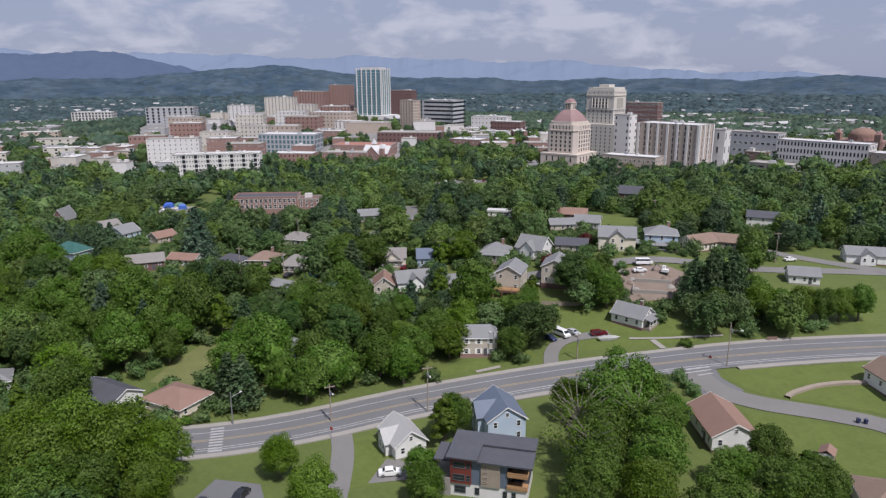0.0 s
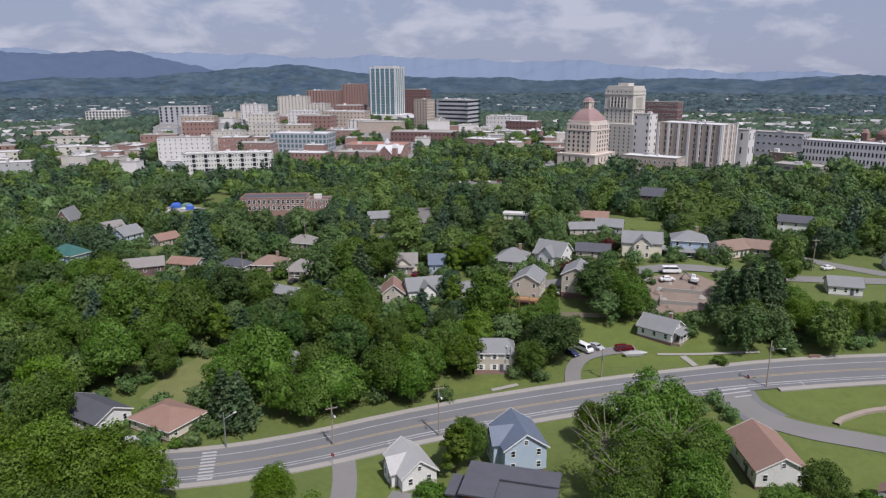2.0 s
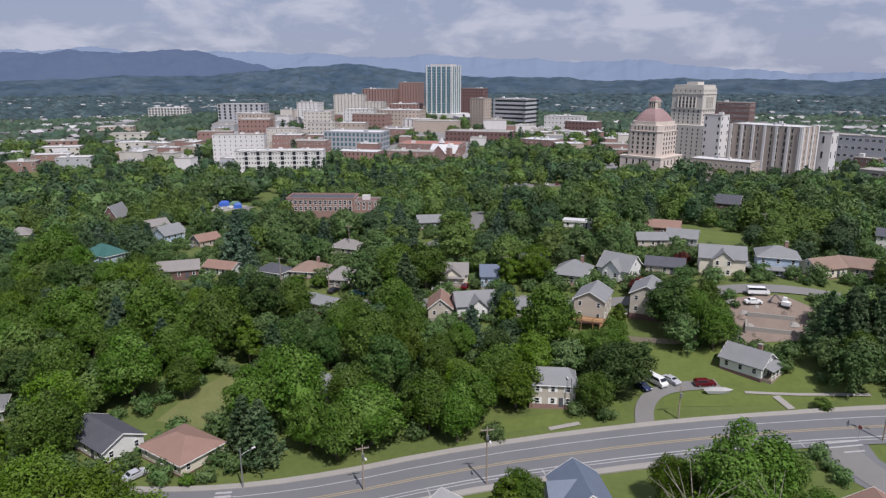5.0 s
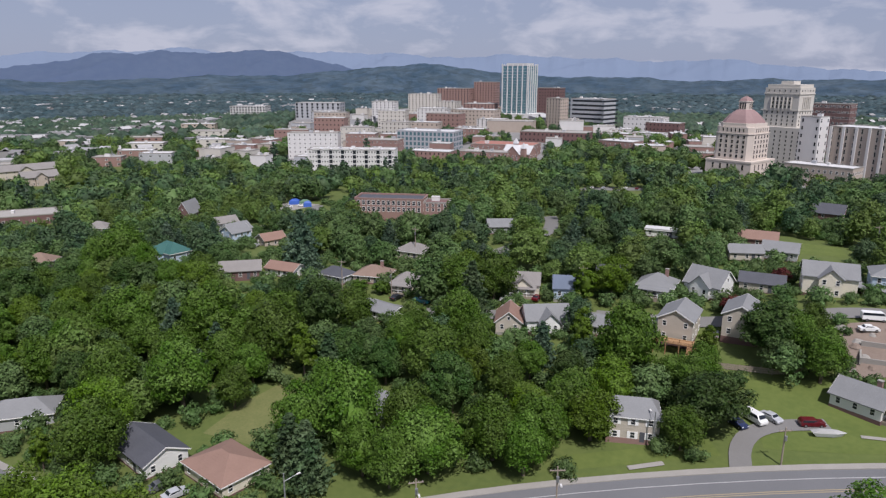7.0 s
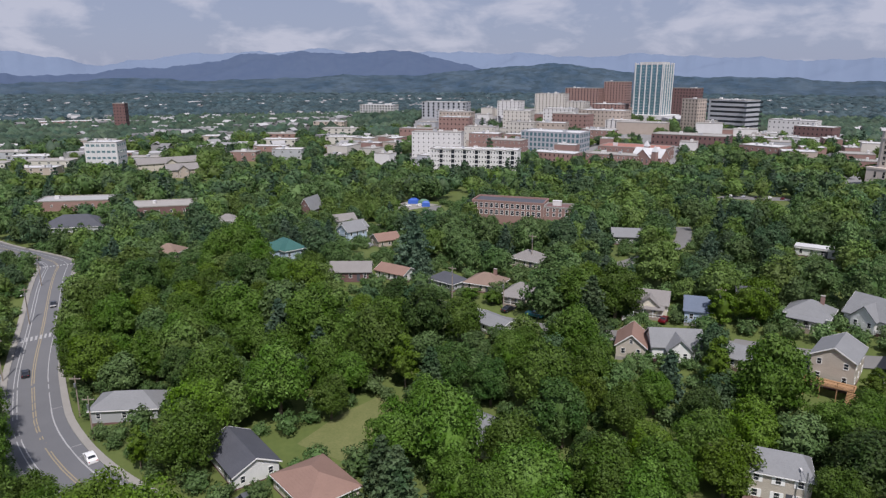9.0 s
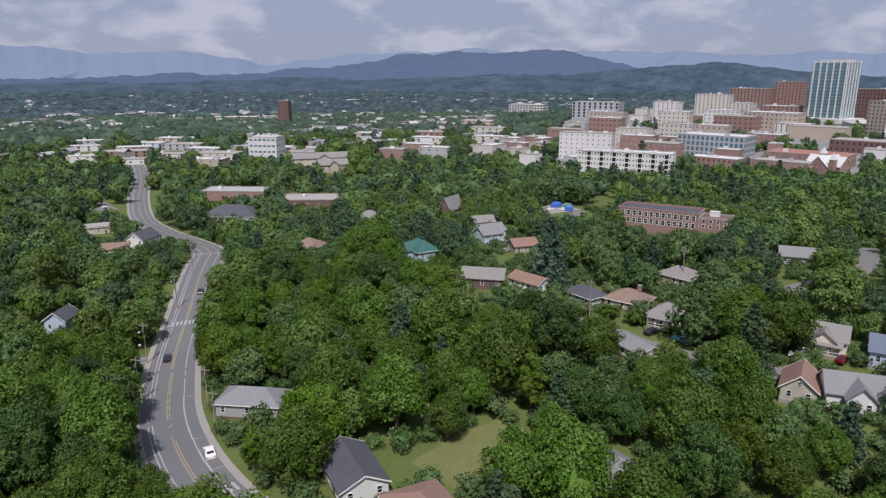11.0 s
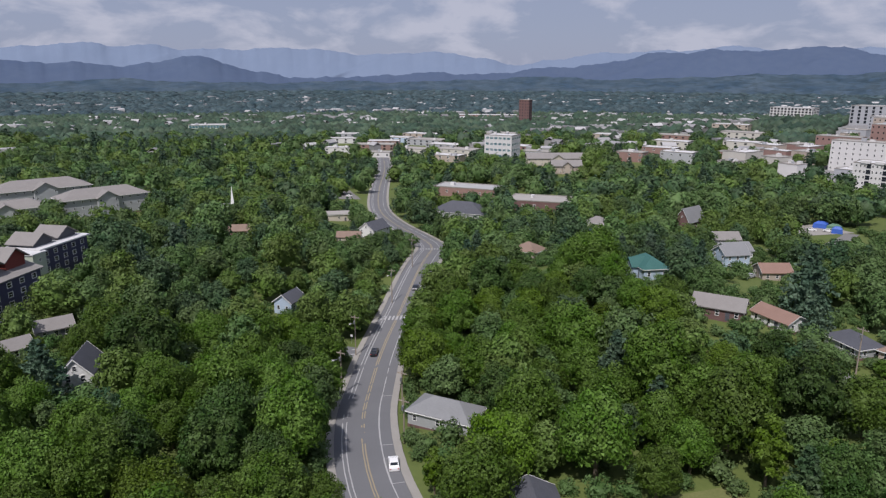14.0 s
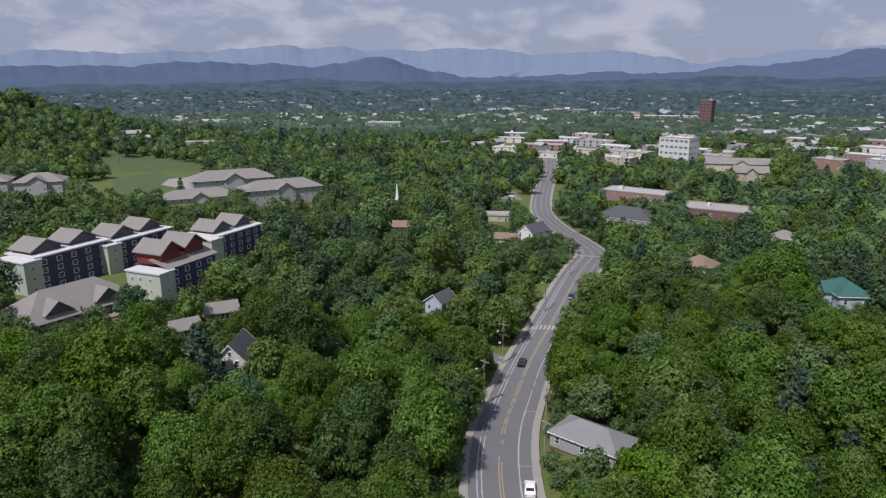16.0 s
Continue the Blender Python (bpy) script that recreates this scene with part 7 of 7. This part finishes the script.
for row in (
        ("leaf7", 24, 135, 1.35, 1.15), ("bare7", 13.5, 121, 1.38, 1.05), ("leaf8", 28, 140, 1.05, 1.05), ("light7", 14, 139, 0.8, 1.0), ("bare7", 15, 114, 1.15, 1.0), ("leaf7", 16, 107, 1.0, 1.0), ("leaf8", 33.5, 131, 0.85, 0.95), ("leaf7", -11, 131, 0.8, 0.95), ("light8", 24, 104, 1.0, 1.0), ("leaf8", 13, 98, 0.95, 1.0), ("leaf7", 54, 108, 0.8, 1.0), ("leaf8", 22, 128, 1.15, 1.0), ("bare7", 25, 124, 1.2, 1.05), ("leaf8", 29, 122, 1.1, 1.0), ("leaf7", 18, 118, 1.15, 1.0),
        ("leaf7", 28, 114, 1.05, 1.05), ("leaf8", 41, 115, 0.66, 1.35), ("leaf8", 48.5, 118.5, 0.85, 1.0), ("bush", 57, 121, 1.5, 1.1), ("leaf7", 46, 104, 1.0, 1.0), ("leaf7", 35, 100, 1.0, 1.0)):
    tree(*row)
for row in (
        ("dark1", 20, 206, 1.12, 1.2), ("leaf2", 25, 205, 0.95, 0.9), ("leaf0", 29, 210, 0.9, 0.8), ("slim", 7, 206, 0.62, 1.3), ("whitepine", 57.5, 195, 1.12, 0.92), ("whitepine", 64, 196, 1.15, 0.9), ("whitepine", 54, 198, 0.95, 0.85), ("spruce", 61, 201, 1.0, 1.1),
        ("leaf1", 71, 199, 0.80, 1.0), ("light7", 70, 190, 0.92, 0.95), ("leaf8", 76, 190.5, 0.80, 0.95), ("light8", 81.5, 191, 0.86, 0.92), ("leaf7", 87, 190.5, 0.80, 0.95), ("light7", 92, 191, 0.84, 0.9), ("leaf8", 97.5, 191.5, 0.88, 0.92)):
    tree(*row)
for row in (
        ("light1", -17, 232, 1.02, 1.0), ("leaf3", -49, 226, 1.2, 1.0), ("leaf1", -58, 224, 1.15, 1.05), ("light0", -60, 236, 1.0, 1.0), ("red", 13, 224, 0.9, 1.0), ("red", 27, 246, 0.8, 1.0), ("slim", -24, 228, 1.0, 1.3),
        ("leaf0", 78, 224, 0.8, 1.0), ("bush", -90, 225, 1.6, 1.2), ("bush", -83, 225, 1.6, 1.2), ("pine0", -72, 170, 0.82, 1.2), ("pine1", -52, 214, 0.95, 1.3), ("bush", -70, 129, 1.0, 1.0), ("bush", 47, 175, 0.9, 1.5)):
    tree(*row)

for row in (
        ("light7", -64, 108, 1.08, 0.95), ("light7", -72, 107.5, 1.35, 1.0), ("light8", -81, 108, 1.38, 1.0), ("light7", -90, 107.5, 1.25, 1.0), ("light8", -80, 97, 1.3, 1.05), ("leaf8", -70, 95, 1.05, 1.0), ("light7", -92, 101, 1.08, 1.1), ("leaf7", -100, 106, 0.85, 1.05),
        ("leaf7", -110, 102, 1.05, 1.1), ("leaf8", -108, 109, 0.8, 0.9), ("dark0", -118, 104, 1.0, 1.0), ("leaf8", -146, 93, 1.0, 1.0), ("light8", -62, 99, 0.8, 1.0), ("leaf8", -88, 92, 1.1, 1.1), ("leaf7", -75, 88, 1.1, 1.1), ("light7", -100, 95, 1.1, 1.1)):
    tree(*row)

ROADS = [(AVENUE, 7.5)] + [(curve(l), h + 1.0) for l, h, _, _ in SIDE_ROADS]
SEG = np.array([(x0, y0, x1, y1, r) for line, r in ROADS for (x0, y0), (x1, y1) in zip(line, line[1:])])
OPEN = [  # lawns, yards, fields and cleared ground: x, y, radius
    (22, 180, 15), (40, 176, 12), (62, 156, 16), (80, 158, 16), (60, 130, 13), (78, 132, 15), (-32, 122, 8), (-57, 116, 5), (-51, 119, 5), (-45, 122, 5), (-10, 160, 8), (-79, 154, 8), (-80, 162, 6), (-85, 150, 5), (-86, 210, 7), (-84, 218, 9), (44, 208, 9),
    (47, 217, 9), (0, 201, 6), (10, 202, 7), (12, 170, 8), (-30, 128, 10), (34, 286, 12), (44, 290, 12), (36, 300, 9), (40, 272, 8), (104, 240, 10), (118, 250, 12), (132, 246, 12), (95, 232, 8), (85, 222, 10), (100, 215, 12), (72, 232, 7), (115, 232, 12), (90, 206, 9), (125, 205, 12), (-195, 372, 12), (-208, 384, 12), (-186, 352, 9), (-205, 405, 8), (-187, 355, 8), (-284, 220, 8), (-310, 226, 8), (-338, 236, 9), (-387, 243, 9), (-437, 258, 9), (100, 190, 12), (110, 205, 14), (130, 215, 16), (-190, 160, 7), (-225, 172, 6), (-206, 392, 11), (-215, 396, 9), (-662, -8, 34), (-610, 12, 24), (-560, 28, 18),
    (-52, 104, 11), (-46, 98, 9), (10, 203, 8), (-520, 0, 34), (-600, 0, 40), (-480, 12, 22), (-640, 0, 34), (-640, 30, 22), (-570, 30, 22), (-600, 36, 16)]
OPEN_A = np.array(OPEN, float)
for x, y, h in ((-238, 200, 5), (-250, 206, 5), (-270, 217, 5), (-300, 224, 5), (-330, 232, 6), (-365, 241, 6), (-404, 250, 7), (-440, 266, 8), (-480, 290, 8), (-181, 378, 4), (-187, 400, 5), (-199, 430, 6), (-212, 455, 7), (-203, 390, 8),
                (-215, 398, 6), (-147, 258, 4), (-152, 275, 4), (-165, 292, 5), (-185, 318, 5), (-203, 338, 5), (-33, 513, 14), (-50, 508, 8), (-42, 290, 3), (-46, 310, 3), (-47, 326, 3), (-57, 269, 3), (34, 290, 8), (46, 292, 8), (40, 296, 6),
                (-685, -20, 20), (-640, 10, 20), (-600, 0, 16), (-549, 36, 14), (-503, 12, 10), (60, 232, 6), (100, 236, 6), (120, 238, 6), (110, 212, 8), (130, 216, 8), (-455, 258, 8), (43, 206, 7), (46, 213, 7), (44, 222, 6), (80, 218, 5)):
    in_view(x, y, lie(x, y), h)


def free(x, y, r, tall=11.0):
    """Whether a tree of crown radius r may stand at (x, y): off roads, lawns, houses and the lines of sight."""
    t = np.clip(((x - SEG[:, 0]) * (SEG[:, 2] - SEG[:, 0]) + (y - SEG[:, 1]) * (SEG[:, 3] - SEG[:, 1])) / ((SEG[:, 2] - SEG[:, 0]) ** 2 + (SEG[:, 3] - SEG[:, 1]) ** 2 + 1e-9), 0, 1)
    if np.any(np.hypot(SEG[:, 0] + t * (SEG[:, 2] - SEG[:, 0]) - x, SEG[:, 1] + t * (SEG[:, 3] - SEG[:, 1]) - y) < SEG[:, 4] + 0.45 * r):
        return False
    if np.any(np.hypot(OPEN_A[:, 0] - x, OPEN_A[:, 1] - y) < OPEN_A[:, 2] + 0.5 * r):
        return False
    if np.any(np.hypot(YARD_A[:, 0] - x, YARD_A[:, 1] - y) < YARD_A[:, 2] + 0.5 * r):
        return False
    dx, dy = SIGHT_A[:, 3] - SIGHT_A[:, 0], SIGHT_A[:, 4] - SIGHT_A[:, 1]
    far = np.hypot(dx, dy)
    ahead = ((x - SIGHT_A[:, 0]) * dx + (y - SIGHT_A[:, 1]) * dy) / far
    aside = np.abs((x - SIGHT_A[:, 0]) * dy - (y - SIGHT_A[:, 1]) * dx) / far
    ray = SIGHT_A[:, 2] + (SIGHT_A[:, 5] - SIGHT_A[:, 2]) * ahead / far
    return not np.any((ahead > 0) & (ahead < far) & (aside < SIGHT_A[:, 6] + 0.45 * r) & (ray < lie(x, y) + tall))


# ---- the wood that fills the slopes ----
YARD_A = np.array(YARDS)
SIGHT_A = np.array(SIGHT, float)
rng = np.random.RandomState(7)


def crowd(n, x0, x1, y0, y1, test, gap, grid=12.0, near=()):
    """Up to n points in a rectangle that pass a test and keep apart by about gap(x, y)."""
    cells, out = {}, []

    def put(x, y, g):
        cells.setdefault((int(x // grid), int(y // grid)), []).append((x, y, g))
    for q in near:
        put(q[0], q[1], q[2])
    for x, y, s in zip(rng.uniform(x0, x1, n * 30), rng.uniform(y0, y1, n * 30), rng.uniform(0.75, 1.25, n * 30)):
        if len(out) >= n:
            break
        g = gap(x, y) * s
        i, j = int(x // grid), int(y // grid)
        if any((x - a) ** 2 + (y - b) ** 2 < (0.5 * (g + c)) ** 2 for p in (i - 1, i, i + 1) for q in (j - 1, j, j + 1) for a, b, c in cells.get((p, q), ())):
            continue
        if test(x, y, g):
            put(x, y, g)
            out.append((x, y, g))
    return out


# the nearest of them one by one
FILL = ("leaf0", "leaf1", "leaf2", "leaf3", "leaf0", "leaf1", "leaf2", "leaf3", "light0", "light1", "dark0", "dark1", "leaf1", "leaf2", "slim")
NEAR_RING = [(-190, 60), (-185, 222), (-95, 205), (-40, 207), (6, 204), (32, 200), (64, 200), (60, 186), (6, 176), (5, 163), (-45, 141), (-75, 128), (-100, 126), (-122, 118), (-122, 60), (-150, 40)]
for x, y, g in crowd(290, -215, 70, 40, 235, lambda x, y, g: inside(x, y, NEAR_RING) and free(x, y, g * 0.55, 12.5 * g / 8.0), lambda x, y: 8.5, near=STANDING):
    k = FILL[int(rng.randint(len(FILL)))]
    sc = g / 8.0 * rng.uniform(0.82, 1.18)
    tree(k, x, y, sc, 1.0 if k[:4] in ("pine", "slim") else 0.95)

SOUTH_RING = [(-122, 114), (-70, 96), (-52, 70), (-70, 30), (-150, 20), (-195, 58), (-122, 60)]
for x, y, g in crowd(75, -200, -45, 15, 120, lambda x, y, g: inside(x, y, SOUTH_RING) and free(x, y, g * 0.5, 13.0), lambda x, y: 8.4, near=STANDING):
    k = ("leaf7", "leaf8", "leaf1", "light7", "leaf2", "dark0")[int(rng.randint(6))]
    tree(k, x, y, g / 8.0 * rng.uniform(0.88, 1.2), 0.97)

LOW = [broadleaf(90 + i, 13.0, 5.2, 28, 30, 0.60, low=0.05, lob=(0.18, 0.36), core=0.58, peak=0.12 * (i % 3)) for i in range(4)]
LOW_PINE = [pine(95 + i, 13.5, 4.2, 10, 6, 15, 0.7) for i in range(2)]
LOWER = [broadleaf(100 + i, 12.0, 5.6, 16, 13, 0.90, low=0.04, lob=(0.24, 0.38), core=0.72, peak=0.15 * (i % 2)) for i in range(4)]
LOWER_PINE = [pine(105, 13, 4.4, 7, 5, 9, 1.0)]


def scatter(name, protos, spots, scale, label, mat, flat=None):
    """One mesh of many trees."""
    vs, fs, k = [], [], 0
    pick = rng.randint(len(protos), size=len(spots))
    for (x, y, g), p in zip(spots, pick):
        v, f = protos[p]
        a = rng.uniform(0, 6.283)
        s = scale(g) * rng.uniform(0.85, 1.15)
        c_, s_ = math.cos(a) * s, math.sin(a) * s
        h = s * rng.uniform(0.82, 1.12) * (flat or 1.0)
        out = np.empty_like(v)
        out[:, 0] = v[:, 0] * c_ - v[:, 1] * s_ + x
        out[:, 1] = v[:, 0] * s_ + v[:, 1] * c_ + y
        out[:, 2] = v[:, 2] * h + lie(x, y) + (0.35 * h if flat else -0.4)
        vs.append(out)
        fs.append(f + k)
        k += len(v)
    ob = new(name, array_mesh(name, np.concatenate(vs), np.concatenate(fs), mat))
    ob.data.polygons.foreach_set("use_smooth", np.ones(len(ob.data.polygons), bool))
    return tagged(ob, label, "trees", kind="stuff")


def fan(x, y, r0, r1):
    d = math.hypot(x + 14, y - 50)
    b = math.degrees(math.atan2(-(x + 14), y - 50))
    return r0 < d < r1 and -38 < b < 113


TOWN = [(-430, 560), (-300, 520), (-180, 575), (-100, 640), (-20, 600), (10, 555), (110, 525), (330, 500), (330, 640), (180, 700), (150, 860), (20, 1000), (-80, 1100), (-200, 1200), (-420, 1230), (-640, 1150), (-520, 900), (-460, 720)]
PARK = [(-95, 640), (-20, 600), (22, 640), (20, 740), (-30, 700), (-85, 730)]
WEST_TOWN = [(-440, 560), (-545, 400), (-640, 330), (-760, 310), (-930, 370), (-930, 540), (-800, 640), (-700, 900), (-520, 900)]


def wood(x, y, g):
    if inside(x, y, TOWN) or inside(x, y, WEST_TOWN):
        return (inside(x, y, PARK) or noise.noise((x * 0.02, y * 0.02, 3.1)) > (-0.18 if inside(x, y, WEST_TOWN) else 0.12)) and free(x, y, g * 0.4, 11.0 * g / 9.4)
    return free(x, y, g * 0.5, 11.0 * g / 9.4)


def height_of(g):
    return 12.0 * g / 8.8


def species(x, y):
    """Which sort of tree grows at (x, y): sorts keep together in loose groups."""
    q = 0.55 * noise.noise((x * 0.035, y * 0.035, 7.7)) + rng.uniform(-0.42, 0.42)
    return "light" if q > 0.20 else "leaf" if q > -0.16 else "dark" if q > -0.40 else "pine"


def gap_of(x, y):
    return 8.6 + 3.0 * noise.noise((x * 0.03, y * 0.03, 2.2)) + 1.2 * noise.noise((x * 0.13, y * 0.13, 5.2))


def sorts(spots):
    out = {"light": [], "leaf": [], "dark": [], "pine": []}
    for q in spots:
        out[species(q[0], q[1])].append(q)
    return out


mid_spots = crowd(1500, -420, 260, -40, 470, lambda x, y, g: fan(x, y, 20, 420) and not (x > -64 and y < 150) and math.hypot(x + 20, y - 60) > 120 and free(x, y, g * 0.5, height_of(g)), gap_of, near=STANDING)
mid_spots.sort(key=lambda q: math.hypot(q[0] + 14, q[1] - 50))
SORTS = {"light": ("forest_light", "bright green deciduous woodland between the houses"), "leaf": ("forest", "dense green deciduous woodland between the houses"),
         "dark": ("forest_dark", "dark green deciduous woodland between the houses"), "pine": ("forest_needle", "dark conifers scattered through the woodland")}
COPSE = [broadleaf(121 + i, 13.0, 5.2, 38, 80, 0.42, low=0.05, peak=0.15 * (i % 2)) for i in range(4)]
COPSE_PINE = [pine(127 + i, 14.5, 4.4, 13, 8, 24, 0.48) for i in range(2)]
for sort, spots in sorts(mid_spots[:330]).items():
    scatter("woodland", COPSE_PINE if sort == "pine" else COPSE, spots, lambda g: g / 8.7, SORTS[sort][1], SORTS[sort][0])
for sort, spots in sorts(mid_spots[330:]).items():
    scatter("woodland", LOW_PINE if sort == "pine" else LOW, spots, lambda g: g / 8.7, SORTS[sort][1], SORTS[sort][0])
SHRUB = [broadleaf(160 + i, 3.6, 2.2, 12, 24, 0.27, low=0.0, lob=(0.25, 0.45), core=0.6) for i in range(3)]
shrubs = crowd(2600, -330, 150, 60, 430, lambda x, y, g: fan(x, y, 60, 400) and not (x > -64 and y < 150) and free(x, y, g * 0.5, 2.6), lambda x, y: 4.4 + 2.0 * noise.noise((x * 0.07, y * 0.07, 9.1)), near=[(x, y, g * 0.72) for x, y, g in mid_spots + STANDING])
scatter("undergrowth", SHRUB, shrubs, lambda g: g / 4.0, "green shrubs and young trees between the houses", "forest")
far_spots = crowd(4000, -1000, 800, -300, 1050, lambda x, y, g: fan(x, y, 330, 950) and not fan(x, y, 0, 400) and wood(x, y, g), lambda x, y: 1.22 * gap_of(x, y), 15.0)
for sort, spots in sorts(far_spots).items():
    scatter("woodland", LOWER_PINE if sort == "pine" else LOWER, spots, lambda g: g / 9.4, SORTS[sort][1].replace("between the houses", "round the town"), SORTS[sort][0])


# ---- the wooded plain beyond: crowns grow into clumps with distance ----
def inside_all(x, y, ring):
    hit = np.zeros(len(x), bool)
    for (x0, y0), (x1, y1) in zip(ring, ring[1:] + ring[:1]):
        if y0 != y1:
            hit ^= ((y0 > y) != (y1 > y)) & (x < (x1 - x0) * (y - y0) / (y1 - y0) + x0)
    return hit


def plain_wood(r0, r1, gap, clumps, height, label, thin=0.0, mat="forest_far_haze"):
    n = int(2 * r1 / gap) + 1
    X, Y = np.meshgrid(-14 + (np.arange(n) - n / 2) * gap, 50 + (np.arange(n) - n / 2) * gap)
    x, y = (X + rng.uniform(-0.5, 0.5, X.shape) * gap).ravel(), (Y + rng.uniform(-0.5, 0.5, X.shape) * gap).ravel()
    d, b = np.hypot(x + 14, y - 50), np.degrees(np.arctan2(-(x + 14), y - 50))
    keep = (d > r0) & (d < r1) & (b > -46) & (b < 118) & ~inside_all(x, y, TOWN) & ~(inside_all(x, y, WEST_TOWN) & (rng.uniform(size=len(x)) < 0.45))
    keep &= rng.uniform(size=len(x)) > thin
    for hx, hy, hr, ho in YARDS:
        keep &= np.hypot(x - hx, y - hy) > hr + 0.4 * gap
    x, y = x[keep], y[keep]
    v0, f0 = ICO1
    vs, fs, k = [], [], 0
    z = land(x, y)
    for _ in range(clumps):
        m = len(x)
        s = gap * rng.uniform(0.40, 0.72, (m, 1, 3)) * np.array([1, 1, height]) * (1.0 if clumps > 1 else 1.15)
        v = v0[None] * (1 + rng.uniform(-0.25, 0.25, (m, len(v0), 1))) * s
        a = rng.uniform(0, 6.283, (m, 1))
        vx = v[:, :, 0] * np.cos(a) - v[:, :, 1] * np.sin(a)
        vy = v[:, :, 0] * np.sin(a) + v[:, :, 1] * np.cos(a)
        o = rng.uniform(-0.42, 0.42, (2, m, 1)) * gap * (clumps > 1)
        vs.append(np.stack([vx + x[:, None] + o[0], vy + y[:, None] + o[1], v[:, :, 2] + (z + gap * 0.22 * height + 2.5 * rng.uniform(0, 1, m))[:, None]], -1).reshape(-1, 3))
        fs.append((f0[None] + (k + np.arange(m) * len(v0))[:, None, None]).reshape(-1, 3))
        k += m * len(v0)
    ob = new("woodland", array_mesh("woodland", np.concatenate(vs), np.concatenate(fs), mat))
    return tagged(ob, label, "trees", kind="stuff")


# The farther bands take bluer leaf colours that stand in for haze.
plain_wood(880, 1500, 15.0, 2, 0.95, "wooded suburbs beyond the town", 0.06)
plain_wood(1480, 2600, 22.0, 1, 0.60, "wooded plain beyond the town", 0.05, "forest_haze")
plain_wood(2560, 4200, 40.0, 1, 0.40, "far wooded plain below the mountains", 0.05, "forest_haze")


# ---- roofs scattered over the plain ----
MAT["far_house"] = surface("far_house", (0.16, 0.16, 0.165), (0.44, 0.435, 0.435), 40, 0.8, 0, 1, island=0.45)


def far_houses(n):
    s = Shape()
    r = random.Random(9)
    made = 0
    while made < n:
        b, d = radians(r.uniform(-40, 112)), 760 * (2900 / 760) ** (r.random() ** 1.15)
        x, y = -14 - d * math.sin(b), 50 + d * math.cos(b)
        if noise.noise((x * 0.0035, y * 0.0035, 1.7)) + 0.25 * r.random() < 0.02:
            continue
        if any((x - q[0]) ** 2 + (y - q[1]) ** 2 < (q[2] + 12) ** 2 for q in YARDS):
            continue
        big = r.random() < 0.22
        L, W, h = (r.uniform(22, 60), r.uniform(14, 26), r.uniform(6, 10)) if big else (r.uniform(10, 18), r.uniform(8, 12), r.uniform(5, 8))
        z = lie(x, y) + (3.5 if d > 900 else 1.0)
        a = r.uniform(0, 3.14)
        c_, s_ = math.cos(a), math.sin(a)
        base = len(s.v)
        if big:
            s.box(-L / 2, L / 2, -W / 2, W / 2, -4, h)
        else:
            s.box(-L / 2, L / 2, -W / 2, W / 2, -4, h)
            s.slab(((-L / 2 - 0.5, -W / 2 - 0.5, h - 0.2), (L / 2 + 0.5, -W / 2 - 0.5, h - 0.2), (L / 2 + 0.5, 0, h + 3), (-L / 2 - 0.5, 0, h + 3)), 0.3)
            s.slab(((L / 2 + 0.5, W / 2 + 0.5, h - 0.2), (-L / 2 - 0.5, W / 2 + 0.5, h - 0.2), (-L / 2 - 0.5, 0, h + 3), (L / 2 + 0.5, 0, h + 3)), 0.3)
        s.v[base:] = [(x + px * c_ - py * s_, y + px * s_ + py * c_, z + pz) for px, py, pz in s.v[base:]]
        made += 1
    tagged(new("far_houses", s.mesh("far_houses", "far_house")), "many far pale houses and sheds among the trees", "houses", kind="stuff")


far_houses(900)
